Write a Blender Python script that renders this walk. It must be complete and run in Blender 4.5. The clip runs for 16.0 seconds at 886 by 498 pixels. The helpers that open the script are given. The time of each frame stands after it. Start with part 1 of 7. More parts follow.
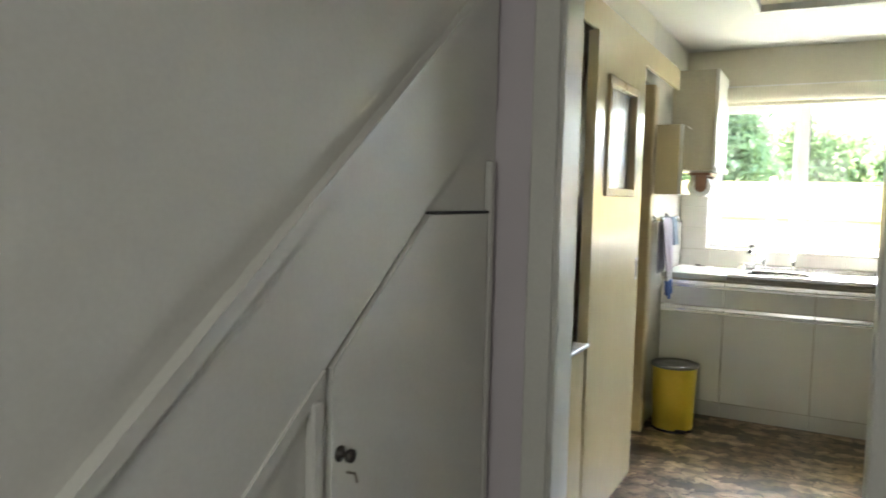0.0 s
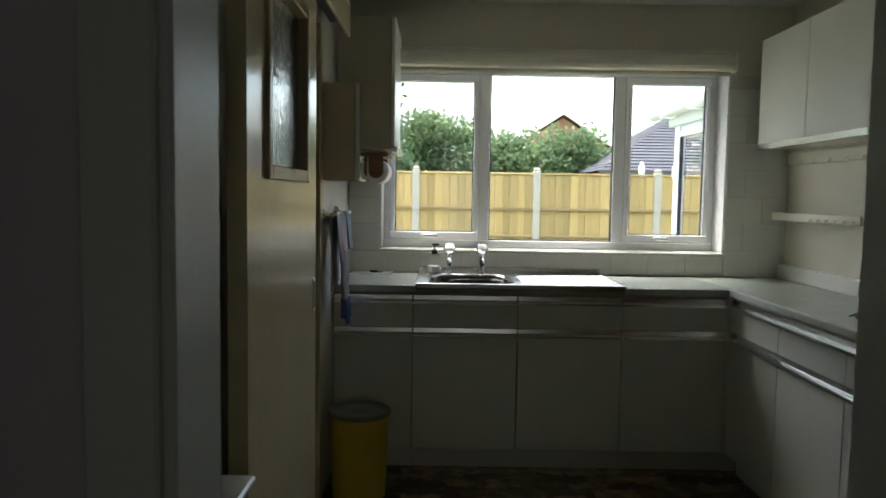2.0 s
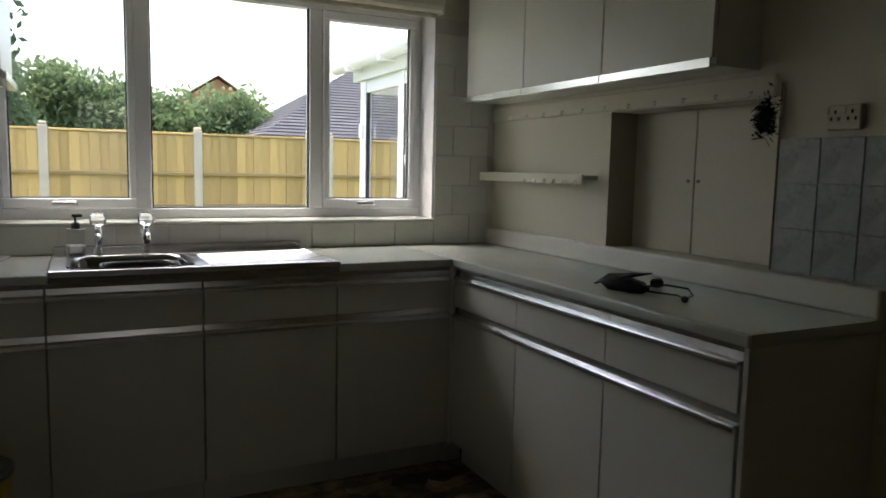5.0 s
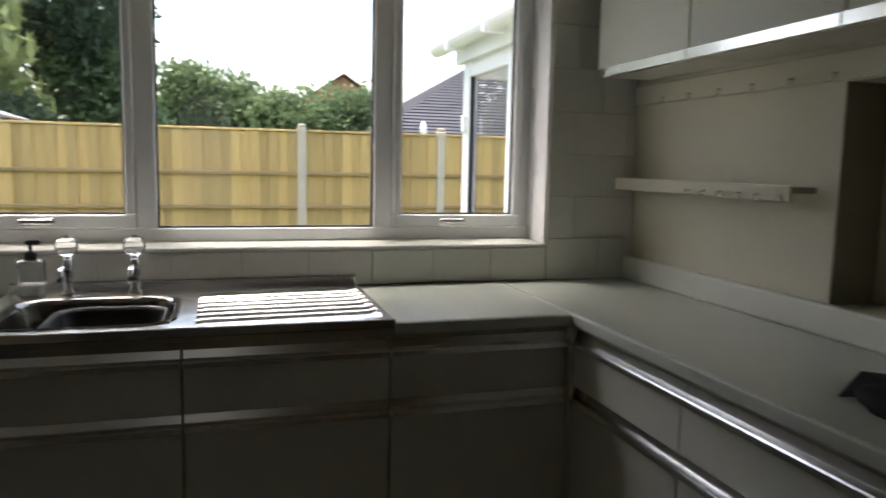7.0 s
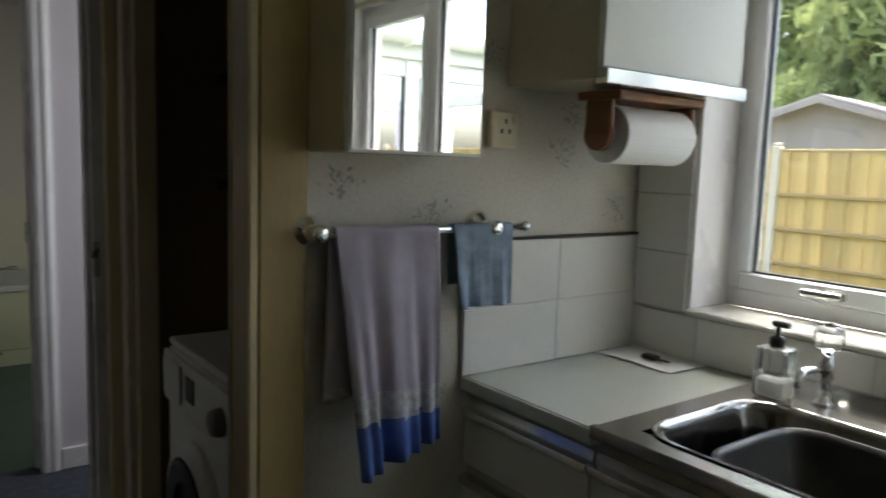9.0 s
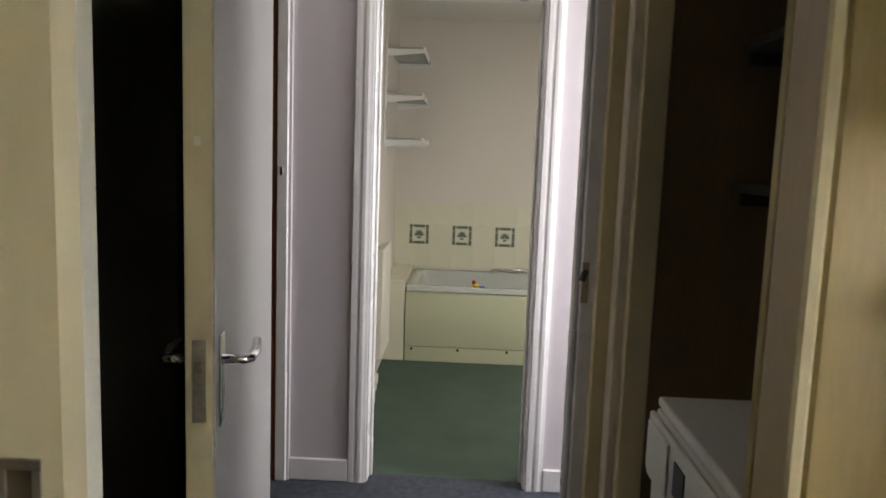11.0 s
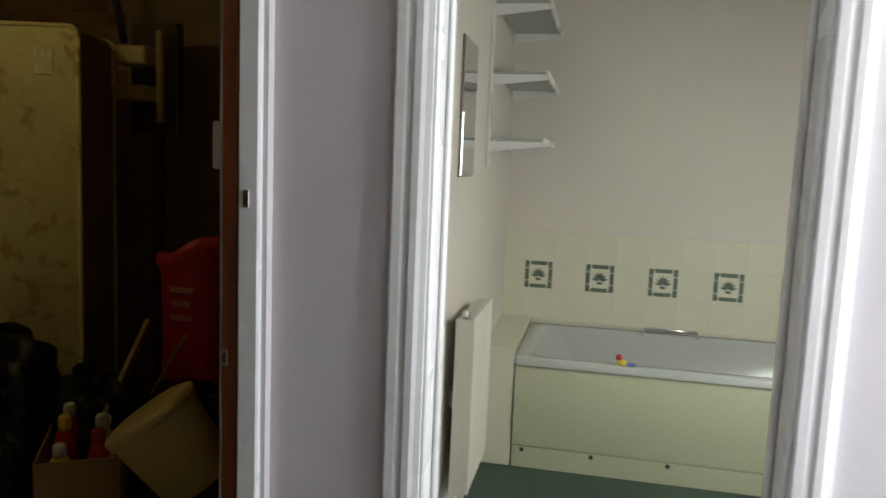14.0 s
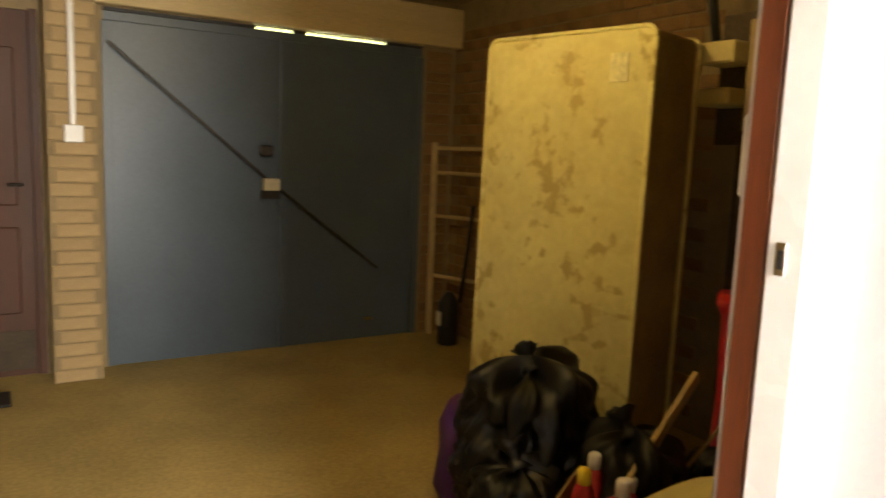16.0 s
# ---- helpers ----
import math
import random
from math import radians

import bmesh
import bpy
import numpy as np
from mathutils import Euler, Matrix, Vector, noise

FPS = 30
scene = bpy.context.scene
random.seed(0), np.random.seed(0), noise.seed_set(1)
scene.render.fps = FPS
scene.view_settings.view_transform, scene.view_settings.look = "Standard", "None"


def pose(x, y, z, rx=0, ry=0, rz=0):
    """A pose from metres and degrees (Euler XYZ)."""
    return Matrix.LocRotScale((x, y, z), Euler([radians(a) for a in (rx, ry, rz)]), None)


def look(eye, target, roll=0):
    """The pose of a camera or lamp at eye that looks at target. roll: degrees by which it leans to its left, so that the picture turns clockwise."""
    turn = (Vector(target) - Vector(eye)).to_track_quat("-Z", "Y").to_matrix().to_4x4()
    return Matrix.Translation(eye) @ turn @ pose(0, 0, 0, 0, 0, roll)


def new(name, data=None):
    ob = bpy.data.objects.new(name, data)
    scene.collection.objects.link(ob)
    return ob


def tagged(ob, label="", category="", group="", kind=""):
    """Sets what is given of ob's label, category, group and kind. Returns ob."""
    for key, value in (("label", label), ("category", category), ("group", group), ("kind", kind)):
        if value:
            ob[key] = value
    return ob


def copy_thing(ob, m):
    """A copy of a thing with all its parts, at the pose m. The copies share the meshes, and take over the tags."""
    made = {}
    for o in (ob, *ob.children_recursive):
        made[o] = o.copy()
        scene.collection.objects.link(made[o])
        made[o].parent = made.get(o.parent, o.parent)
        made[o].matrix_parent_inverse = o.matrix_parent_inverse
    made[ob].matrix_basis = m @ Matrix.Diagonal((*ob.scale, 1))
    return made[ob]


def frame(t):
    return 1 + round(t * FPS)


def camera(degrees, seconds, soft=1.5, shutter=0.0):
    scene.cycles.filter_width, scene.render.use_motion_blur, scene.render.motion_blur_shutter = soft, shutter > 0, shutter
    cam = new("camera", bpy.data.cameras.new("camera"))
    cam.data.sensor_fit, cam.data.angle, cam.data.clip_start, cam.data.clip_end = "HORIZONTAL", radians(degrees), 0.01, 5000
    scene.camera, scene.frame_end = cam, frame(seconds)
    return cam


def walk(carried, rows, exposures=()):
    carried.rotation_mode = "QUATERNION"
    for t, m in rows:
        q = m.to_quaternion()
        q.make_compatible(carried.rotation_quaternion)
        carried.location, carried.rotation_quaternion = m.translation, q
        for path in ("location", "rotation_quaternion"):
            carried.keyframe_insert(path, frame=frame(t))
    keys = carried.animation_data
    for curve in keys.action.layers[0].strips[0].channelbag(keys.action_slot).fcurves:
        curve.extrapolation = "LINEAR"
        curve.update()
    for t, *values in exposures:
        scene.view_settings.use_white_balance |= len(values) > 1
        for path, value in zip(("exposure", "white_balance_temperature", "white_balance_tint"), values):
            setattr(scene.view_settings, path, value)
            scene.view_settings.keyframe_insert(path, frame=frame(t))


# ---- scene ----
# ---------------------------------------------------------------- the walk
cam = camera(62.8, 16.0, 1.6, 0.25)
PATH = [
    (0, (0.138, -0.365, 1.34), (-0.802, 1.394, 1.196), 1.4),
    (0.5, (-0.038, -0.099, 1.338), (-0.575, 1.822, 1.195), 1.3),
    (1, (-0.134, 0.242, 1.333), (-0.377, 2.222, 1.19), 0.9),
    (1.5, (-0.225, 0.6, 1.332), (-0.361, 2.59, 1.183), 0.9),
    (2, (-0.288, 0.925, 1.328), (-0.284, 2.92, 1.181), 0.9),
    (2.5, (-0.3, 1.219, 1.317), (-0.152, 3.208, 1.169), 0.9),
    (3, (-0.331, 1.423, 1.294), (0.027, 3.385, 1.148), 0.9),
    (3.5, (-0.36, 1.503, 1.279), (0.276, 3.393, 1.118), 0.7),
    (4, (-0.401, 1.52, 1.272), (0.408, 3.339, 1.077), 0.7),
    (4.2, (-0.403, 1.512, 1.269), (0.445, 3.312, 1.063), 0.8),
    (6.3, (0.058, 2.264, 1.285), (0.964, 4.033, 1.064), 1.4),
    (6.5, (0.111, 2.358, 1.287), (0.994, 4.139, 1.061), 1.2),
    (7, (0.18, 2.591, 1.301), (0.758, 4.491, 1.068), 1.2),
    (7.5, (0.277, 2.819, 1.325), (0.299, 4.806, 1.092), 1.4),
    (8, (0.375, 3.022, 1.357), (-0.187, 4.927, 1.118), 1.7),
    (8.3, (0.429, 3.125, 1.368), (-0.523, 4.869, 1.135), 1.5),
    (8.5, (0.443, 3.207, 1.361), (-0.741, 4.802, 1.13), 1.6),
    (9, (0.439, 3.359, 1.37), (-1.155, 4.544, 1.138), 1.9),
    (9.5, (0.406, 3.46, 1.372), (-1.468, 4.117, 1.132), 1.8),
    (9.9, (0.332, 3.504, 1.364), (-1.631, 3.798, 1.12), 2.1),
    (10, (0.32, 3.504, 1.366), (-1.652, 3.737, 1.125), 2.0),
    (10.2, (0.262, 3.514, 1.36), (-1.719, 3.623, 1.114), 2.2),
    (12.5, (-0.828, 3.485, 1.349), (-2.808, 3.352, 1.105), 2.0),
    (13, (-1.111, 3.478, 1.366), (-3.091, 3.34, 1.127), 2.0),
    (13.5, (-1.393, 3.452, 1.368), (-3.363, 3.212, 1.126), 2.3),
    (14, (-1.625, 3.424, 1.372), (-3.569, 3.018, 1.132), 2.3),
    (14.5, (-1.87, 3.399, 1.373), (-3.725, 2.692, 1.127), 2.3),
    (15, (-2.033, 3.304, 1.369), (-3.731, 2.276, 1.119), 2.4),
    (15.4, (-2.134, 3.239, 1.375), (-3.65, 1.96, 1.117), 2.1),
    (15.5, (-2.14, 3.223, 1.385), (-3.609, 1.892, 1.121), 2.4),
    (16, (-2.25, 3.191, 1.378), (-3.303, 1.512, 1.111), 2.3),
]

EXPOSE = [(0.0, 5.9, 6400, 4), (0.5, 5.15, 6450, 5), (1.0, 4.3, 6400, 4), (1.5, 3.5, 6300, 2), (2.5, 2.8, 6250, 1), (4.0, 2.55, 6350, 4), (6.5, 2.85, 6550, 8), (7.0, 2.45, 6550, 8), (7.5, 2.05, 6500, 8), (8.0, 2.05, 6450, 7),
          (8.5, 2.35, 6300, 6), (9.0, 3.0, 6400, 3), (9.5, 3.7, 6550, 5), (10.2, 4.65, 6850, 8), (12.5, 4.9, 6650, 5), (13.0, 4.7, 6500, 3), (13.5, 4.55, 6300, 1), (14.5, 5.25, 6550, 1), (15.0, 5.4, 6600, 2), (15.5, 5.85, 6700, 4), (16.0, 7.4, 8300, 7)]
walk(cam, [(t, look(eye, target, roll)) for t, eye, target, roll in PATH], EXPOSE)

from collections import namedtuple
# ---------------------------------------------------------------- light
world = bpy.data.worlds.new("world")
scene.world = world
world.use_nodes = True
wn = world.node_tree.nodes
sky = wn.new("ShaderNodeTexSky")
sky.sky_type = "NISHITA"
sky.sun_disc = False
sky.sun_elevation, sky.sun_rotation = radians(71), radians(-32.5)
sky.dust_density, sky.air_density, sky.ozone_density = 6.0, 1.0, 1.0
wn["Background"].inputs["Strength"].default_value = 0.15
world.node_tree.links.new(sky.outputs[0], wn["Background"].inputs["Color"])


def lamp(name, kind, energy, colour, m, size=None, size_y=None):
    data = bpy.data.lights.new(name, kind)
    data.energy, data.color = energy, colour
    if kind == "AREA":
        data.shape, data.size, data.size_y = "RECTANGLE", size, size_y or size
    elif kind == "SUN":
        data.angle = size
    else:
        data.shadow_soft_size = size
    ob = new(name, data)
    ob.matrix_world = m
    return ob


lamp("sun", "SUN", 0.6, (1.0, 0.97, 0.92), look((-7.0, 11.0, 38.0), (0, 0, 0)), radians(30))
lamp("back_door_daylight", "AREA", 1.25, (0.93, 0.95, 1.0), look((-2.64, 4.86, 1.35), (-2.64, 3.0, 1.2)), 0.52, 1.6)
lamp("bathroom_window_daylight", "AREA", 1.08, (1.0, 0.98, 0.92), look((-3.75, 4.86, 1.35), (-4.7, 3.55, -0.1)), 1.0, 0.8)
# added fill for the hall; the wall behind it has no door or glass
lamp("hall_fill_light", "AREA", 0.24, (1.0, 0.97, 0.92), look((0.1, -1.62, 1.4), (0.0, 1.0, 1.3)), 0.8, 1.3)
# warm light added for the garage; its source is unseen and its place chosen
lamp("unseen_garage_lamp", "POINT", 0.145, (1.0, 0.78, 0.38), pose(-3.4, 1.1, 2.2), 0.05)

# ---------------------------------------------------------------- materials


def mat(name, base, rough=0.6, metal=0.0, vary=0.12, scale=3.0, fine=60.0, bump=0.05, spec=0.5, tint=None, stretch=(1, 1, 1), rand=0.0, coat=0.0):
    """A painted, plastered, wooden or metal surface: two scales of variation in colour, gloss and relief."""
    m = bpy.data.materials.new(name)
    m.use_nodes = True
    t = m.node_tree
    n, l = t.nodes, t.links
    b = n["Principled BSDF"]
    b.inputs["Roughness"].default_value, b.inputs["Metallic"].default_value = rough, metal
    b.inputs["Specular IOR Level"].default_value = spec
    b.inputs["Coat Weight"].default_value = coat
    co = n.new("ShaderNodeTexCoord")
    mp = n.new("ShaderNodeMapping")
    mp.inputs["Scale"].default_value = stretch
    l.new(co.outputs["Object"], mp.inputs["Vector"])
    big, small = n.new("ShaderNodeTexNoise"), n.new("ShaderNodeTexNoise")
    for k, s, d in ((big, scale, 3), (small, fine, 4)):
        k.inputs["Scale"].default_value, k.inputs["Detail"].default_value = s, d
        l.new(mp.outputs[0], k.inputs["Vector"])
    mix = n.new("ShaderNodeMath")
    mix.operation = "MULTIPLY_ADD"
    mix.inputs[1].default_value = 0.45
    l.new(small.outputs["Fac"], mix.inputs[0])
    half = n.new("ShaderNodeMath")
    half.operation = "MULTIPLY"
    half.inputs[1].default_value = 0.55
    l.new(big.outputs["Fac"], half.inputs[0])
    l.new(half.outputs[0], mix.inputs[2])
    fac = mix.outputs[0]
    if rand:
        info = n.new("ShaderNodeObjectInfo")
        add = n.new("ShaderNodeMath")
        add.operation = "MULTIPLY_ADD"
        add.inputs[1].default_value = rand
        l.new(info.outputs["Random"], add.inputs[0])
        l.new(fac, add.inputs[2])
        fac = add.outputs[0]
    ramp = n.new("ShaderNodeValToRGB")
    lo = tuple(c * (1 - vary * 1.6) for c in base) if tint is None else tint
    hi = tuple(min(1, c * (1 + vary)) for c in base)
    ramp.color_ramp.elements[0].position, ramp.color_ramp.elements[1].position = 0.3, 0.7 + rand
    ramp.color_ramp.elements[0].color, ramp.color_ramp.elements[1].color = (*lo, 1), (*hi, 1)
    l.new(fac, ramp.inputs[0])
    l.new(ramp.outputs[0], b.inputs["Base Color"])
    rr = n.new("ShaderNodeMapRange")
    rr.inputs["To Min"].default_value, rr.inputs["To Max"].default_value = max(0.02, rough * 0.8), min(1, rough * 1.2)
    l.new(big.outputs["Fac"], rr.inputs["Value"])
    l.new(rr.outputs[0], b.inputs["Roughness"])
    if bump:
        bp = n.new("ShaderNodeBump")
        bp.inputs["Strength"].default_value, bp.inputs["Distance"].default_value = bump, 0.01
        l.new(mix.outputs[0], bp.inputs["Height"])
        l.new(bp.outputs[0], b.inputs["Normal"])
    return m


def glass(name, rough=0.0, bumpy=0.0, tint=(1, 1, 1)):
    m = bpy.data.materials.new(name)
    m.use_nodes = True
    t = m.node_tree
    b = t.nodes["Principled BSDF"]
    b.inputs["Base Color"].default_value = (*tint, 1)
    b.inputs["Transmission Weight"].default_value = 1.0
    b.inputs["Roughness"].default_value, b.inputs["IOR"].default_value = rough, 1.45
    if bumpy:
        v = t.nodes.new("ShaderNodeTexVoronoi")
        v.inputs["Scale"].default_value = 55
        co = t.nodes.new("ShaderNodeTexCoord")
        bp = t.nodes.new("ShaderNodeBump")
        bp.inputs["Strength"].default_value = bumpy
        t.links.new(co.outputs["Object"], v.inputs["Vector"])
        t.links.new(v.outputs["Distance"], bp.inputs["Height"])
        t.links.new(bp.outputs[0], b.inputs["Normal"])
    return m


def floor_pattern(name):
    """Sheet vinyl with a mottled brown stone print."""
    m = bpy.data.materials.new(name)
    m.use_nodes = True
    t = m.node_tree
    n, l = t.nodes, t.links
    b = n["Principled BSDF"]
    co = n.new("ShaderNodeTexCoord")
    br = n.new("ShaderNodeTexBrick")
    br.inputs["Scale"].default_value = 1.0
    br.inputs["Brick Width"].default_value, br.inputs["Row Height"].default_value = 0.17, 0.075
    br.inputs["Mortar Size"].default_value = 0.005
    br.inputs["Mortar Smooth"].default_value = 0.6
    br.inputs["Color1"].default_value = (0.055, 0.034, 0.016, 1)
    br.inputs["Color2"].default_value = (0.36, 0.28, 0.18, 1)
    br.inputs["Mortar"].default_value = (0.075, 0.05, 0.03, 1)
    warp = n.new("ShaderNodeTexNoise")
    warp.inputs["Scale"].default_value = 14
    vm = n.new("ShaderNodeMixRGB")
    vm.inputs["Fac"].default_value = 0.13
    l.new(co.outputs["Object"], warp.inputs["Vector"])
    l.new(co.outputs["Object"], vm.inputs[1])
    l.new(warp.outputs["Color"], vm.inputs[2])
    l.new(vm.outputs[0], br.inputs["Vector"])
    ns = n.new("ShaderNodeTexNoise")
    ns.inputs["Scale"].default_value, ns.inputs["Detail"].default_value = 13, 5
    l.new(co.outputs["Object"], ns.inputs["Vector"])
    rp = n.new("ShaderNodeValToRGB")
    rp.color_ramp.elements[0].position, rp.color_ramp.elements[1].position = 0.38, 0.66
    rp.color_ramp.elements[0].color, rp.color_ramp.elements[1].color = (0.45, 0.42, 0.4, 1), (1.5, 1.4, 1.3, 1)
    l.new(ns.outputs["Fac"], rp.inputs[0])
    mu = n.new("ShaderNodeMixRGB")
    mu.blend_type, mu.inputs["Fac"].default_value = "MULTIPLY", 1.0
    l.new(br.outputs["Color"], mu.inputs[1])
    l.new(rp.outputs[0], mu.inputs[2])
    l.new(mu.outputs[0], b.inputs["Base Color"])
    b.inputs["Roughness"].default_value = 0.42
    bp = n.new("ShaderNodeBump")
    bp.inputs["Strength"].default_value, bp.inputs["Distance"].default_value = 0.15, 0.004
    l.new(br.outputs["Fac"], bp.inputs["Height"])
    bp.invert = True
    l.new(bp.outputs[0], b.inputs["Normal"])
    return m


LILAC = mat("lilac_wall_paint", (0.61, 0.565, 0.59), 0.6, vary=0.03, scale=1.5, fine=160, bump=0.04)
DOOR_GREY = mat("grey_lilac_door_paint", (0.42, 0.405, 0.405), 0.4, vary=0.05, scale=1.5, fine=120, bump=0.03)
HALL_WHITE = mat("hall_gloss_paint", (0.64, 0.635, 0.585), 0.42, vary=0.04, scale=2, fine=90, bump=0.03)
TRIM_WHITE = mat("white_gloss_trim", (0.75, 0.735, 0.735), 0.28, vary=0.04, scale=4, fine=50, bump=0.03)
CREAM_WALL = mat("cream_emulsion", (0.66, 0.62, 0.50), 0.7, vary=0.05, scale=1.2, fine=120, bump=0.06)
CREAM_GLOSS = mat("cream_gloss_door_paint", (0.62, 0.53, 0.33), 0.16, vary=0.05, scale=3, fine=40, bump=0.015, stretch=(1, 1, 0.25))
YELLOW_WOOD = mat("ochre_gloss_frame", (0.44, 0.33, 0.15), 0.3, vary=0.08, scale=4, fine=60, bump=0.03, stretch=(2, 2, 0.3))
CEILING = mat("ceiling_white", (0.72, 0.71, 0.66), 0.8, vary=0.02, scale=2, fine=140, bump=0.08)
LAMINATE = mat("white_laminate", (0.70, 0.69, 0.62), 0.33, vary=0.03, scale=2.5, fine=80, bump=0.012)
LAM_EDGE = mat("aged_carcass_board", (0.42, 0.38, 0.28), 0.5, vary=0.08, scale=4, fine=90, bump=0.03)
WORKTOP = mat("pale_green_grey_laminate", (0.54, 0.56, 0.50), 0.22, vary=0.015, scale=5, fine=200, bump=0.01)
ALU = mat("aluminium_strip", (0.80, 0.79, 0.77), 0.24, 1.0, vary=0.05, scale=8, fine=120, bump=0.02, stretch=(0.3, 0.3, 4))
STEEL = mat("stainless_steel", (0.62, 0.61, 0.59), 0.22, 1.0, vary=0.08, scale=5, fine=150, bump=0.015, stretch=(0.3, 2, 2))
# darker copy of STEEL: shade inside the bowl put into the colour
STEEL_BOWL = mat("shade_dark_steel", (0.30, 0.295, 0.28), 0.16, 1.0, vary=0.15, scale=6, fine=90, bump=0.015)
CHROME = mat("chrome", (0.82, 0.82, 0.83), 0.07, 1.0, vary=0.03, scale=8, fine=60, bump=0.0)
BRASSY = mat("tarnished_metal", (0.42, 0.38, 0.32), 0.35, 1.0, vary=0.15, scale=20, fine=120, bump=0.04)
DARK_METAL = mat("dark_metal", (0.06, 0.055, 0.05), 0.4, 0.6, vary=0.15, scale=20, fine=120, bump=0.04)
UPVC = mat("white_upvc", (0.80, 0.81, 0.82), 0.25, vary=0.02, scale=3, fine=60, bump=0.008)
SEAL = mat("black_rubber_seal", (0.02, 0.02, 0.022), 0.6, vary=0.1, scale=10, fine=90, bump=0.02)
TILE_WHITE = mat("off_white_glazed_tile", (0.70, 0.69, 0.64), 0.22, vary=0.035, scale=3, fine=40, bump=0.02, rand=0.12)
TILE_CREAM = mat("cream_glazed_tile", (0.72, 0.70, 0.57), 0.2, vary=0.02, scale=3, fine=40, bump=0.01, rand=0.03)
TILE_GREY = mat("grey_speckled_tile", (0.40, 0.42, 0.42), 0.28, vary=0.22, scale=9, fine=70, bump=0.02, rand=0.12)
GROUT_PALE = mat("pale_grout", (0.68, 0.67, 0.62), 0.8, vary=0.06, scale=8, fine=140, bump=0.05)
GROUT = mat("grout", (0.55, 0.53, 0.47), 0.9, vary=0.12, scale=8, fine=140, bump=0.1)
WALLPAPER = mat("cream_vinyl_wallpaper", (0.55, 0.52, 0.44), 0.5, vary=0.13, scale=3.2, fine=110, bump=0.05)
MOTIF_PRINT = mat("green_grey_tile_print", (0.13, 0.17, 0.13), 0.4, vary=0.3, scale=40, fine=160, bump=0.0)
SPRIG = mat("faded_green_grey_print", (0.33, 0.35, 0.325), 0.6, vary=0.3, scale=40, fine=160, bump=0.0)
LINO = floor_pattern("brown_stone_print_vinyl")
BLUE_CARPET = mat("blue_grey_carpet", (0.055, 0.062, 0.085), 0.95, vary=0.5, scale=30, fine=420, bump=0.5)
GREEN_CARPET = mat("dark_green_carpet", (0.065, 0.098, 0.076), 0.95, vary=0.22, scale=5, fine=380, bump=0.35)
HALL_CARPET = mat("hall_carpet", (0.10, 0.09, 0.09), 0.95, vary=0.3, scale=8, fine=380, bump=0.4)
BATH_WALL = mat("bathroom_textured_paper", (0.70, 0.65, 0.60), 0.7, vary=0.03, scale=2, fine=240, bump=0.12)
ACRYLIC = mat("pale_acrylic_bath", (0.50, 0.52, 0.50), 0.14, vary=0.02, scale=3, fine=30, bump=0.0, coat=0.3)
BATH_PANEL = mat("avocado_cream_bath_panel", (0.52, 0.53, 0.38), 0.35, vary=0.04, scale=2, fine=60, bump=0.01)
SHELF_GLASS = mat("grey_green_shelf_panel", (0.40, 0.44, 0.40), 0.25, vary=0.04, scale=3, fine=60, bump=0.01)
RAD_WHITE = mat("radiator_enamel", (0.72, 0.69, 0.62), 0.35, vary=0.06, scale=5, fine=60, bump=0.02)
ROOF_BROWN = mat("brown_roof_tile", (0.26, 0.15, 0.10), 0.9, vary=0.2, scale=3, fine=40, bump=0.1, spec=0.1)
CRACKED = mat("cracked_old_cream_paint", (0.68, 0.60, 0.47), 0.55, vary=0.14, scale=5, fine=30, bump=0.12, stretch=(2, 2, 0.6))
# brown board colour, taken darker to carry the recess's shade
RECESS_BROWN = mat("darkened_brown_board", (0.17, 0.11, 0.05), 0.5, vary=0.15, scale=3, fine=60, bump=0.05, stretch=(2, 2, 0.3))
# near-black colour that stands in for shade behind the door and in the recess
SHADE_DARK = mat("shade_dark_boarding", (0.035, 0.032, 0.022), 0.8, vary=0.2, scale=3, fine=60, bump=0.1)
CREAM_OCHRE = mat("cream_ochre_gloss", (0.62, 0.52, 0.30), 0.3, vary=0.07, scale=4, fine=60, bump=0.03, stretch=(2, 2, 0.3))
BRICK = mat("orange_brown_brick", (0.30, 0.17, 0.075), 0.9, vary=0.35, scale=9, fine=120, bump=0.35, rand=0.25)
PAINTED_BRICK = mat("pale_painted_brick", (0.44, 0.31, 0.16), 0.85, vary=0.2, scale=6, fine=120, bump=0.3, rand=0.15)
MORTAR = mat("mortar", (0.30, 0.22, 0.12), 0.95, vary=0.2, scale=10, fine=160, bump=0.3)
CONCRETE = mat("dusty_garage_concrete", (0.43, 0.32, 0.125), 0.8, vary=0.28, scale=1.6, fine=60, bump=0.15)
STEEL_BLUE = mat("blue_grey_painted_steel", (0.085, 0.115, 0.15), 0.38, vary=0.12, scale=2.0, fine=70, bump=0.03)
BEAM = mat("bare_timber", (0.40, 0.29, 0.13), 0.7, vary=0.2, scale=3, fine=50, bump=0.1, stretch=(0.3, 3, 3))
LINTEL = mat("pale_planed_timber", (0.60, 0.46, 0.24), 0.65, vary=0.14, scale=3, fine=50, bump=0.08, stretch=(0.3, 3, 3))
HARDWOOD = mat("red_brown_hardwood", (0.17, 0.045, 0.018), 0.4, vary=0.2, scale=5, fine=60, bump=0.06, stretch=(3, 3, 0.4))
BROWN_DOOR = mat("brown_stained_door", (0.085, 0.028, 0.014), 0.6, vary=0.2, scale=5, fine=60, bump=0.06, stretch=(3, 3, 0.4))
TICKING = mat("stained_yellow_mattress_cloth", (0.70, 0.64, 0.31), 0.85, vary=0.08, scale=3.5, fine=24, bump=0.08, tint=(0.58, 0.50, 0.22))


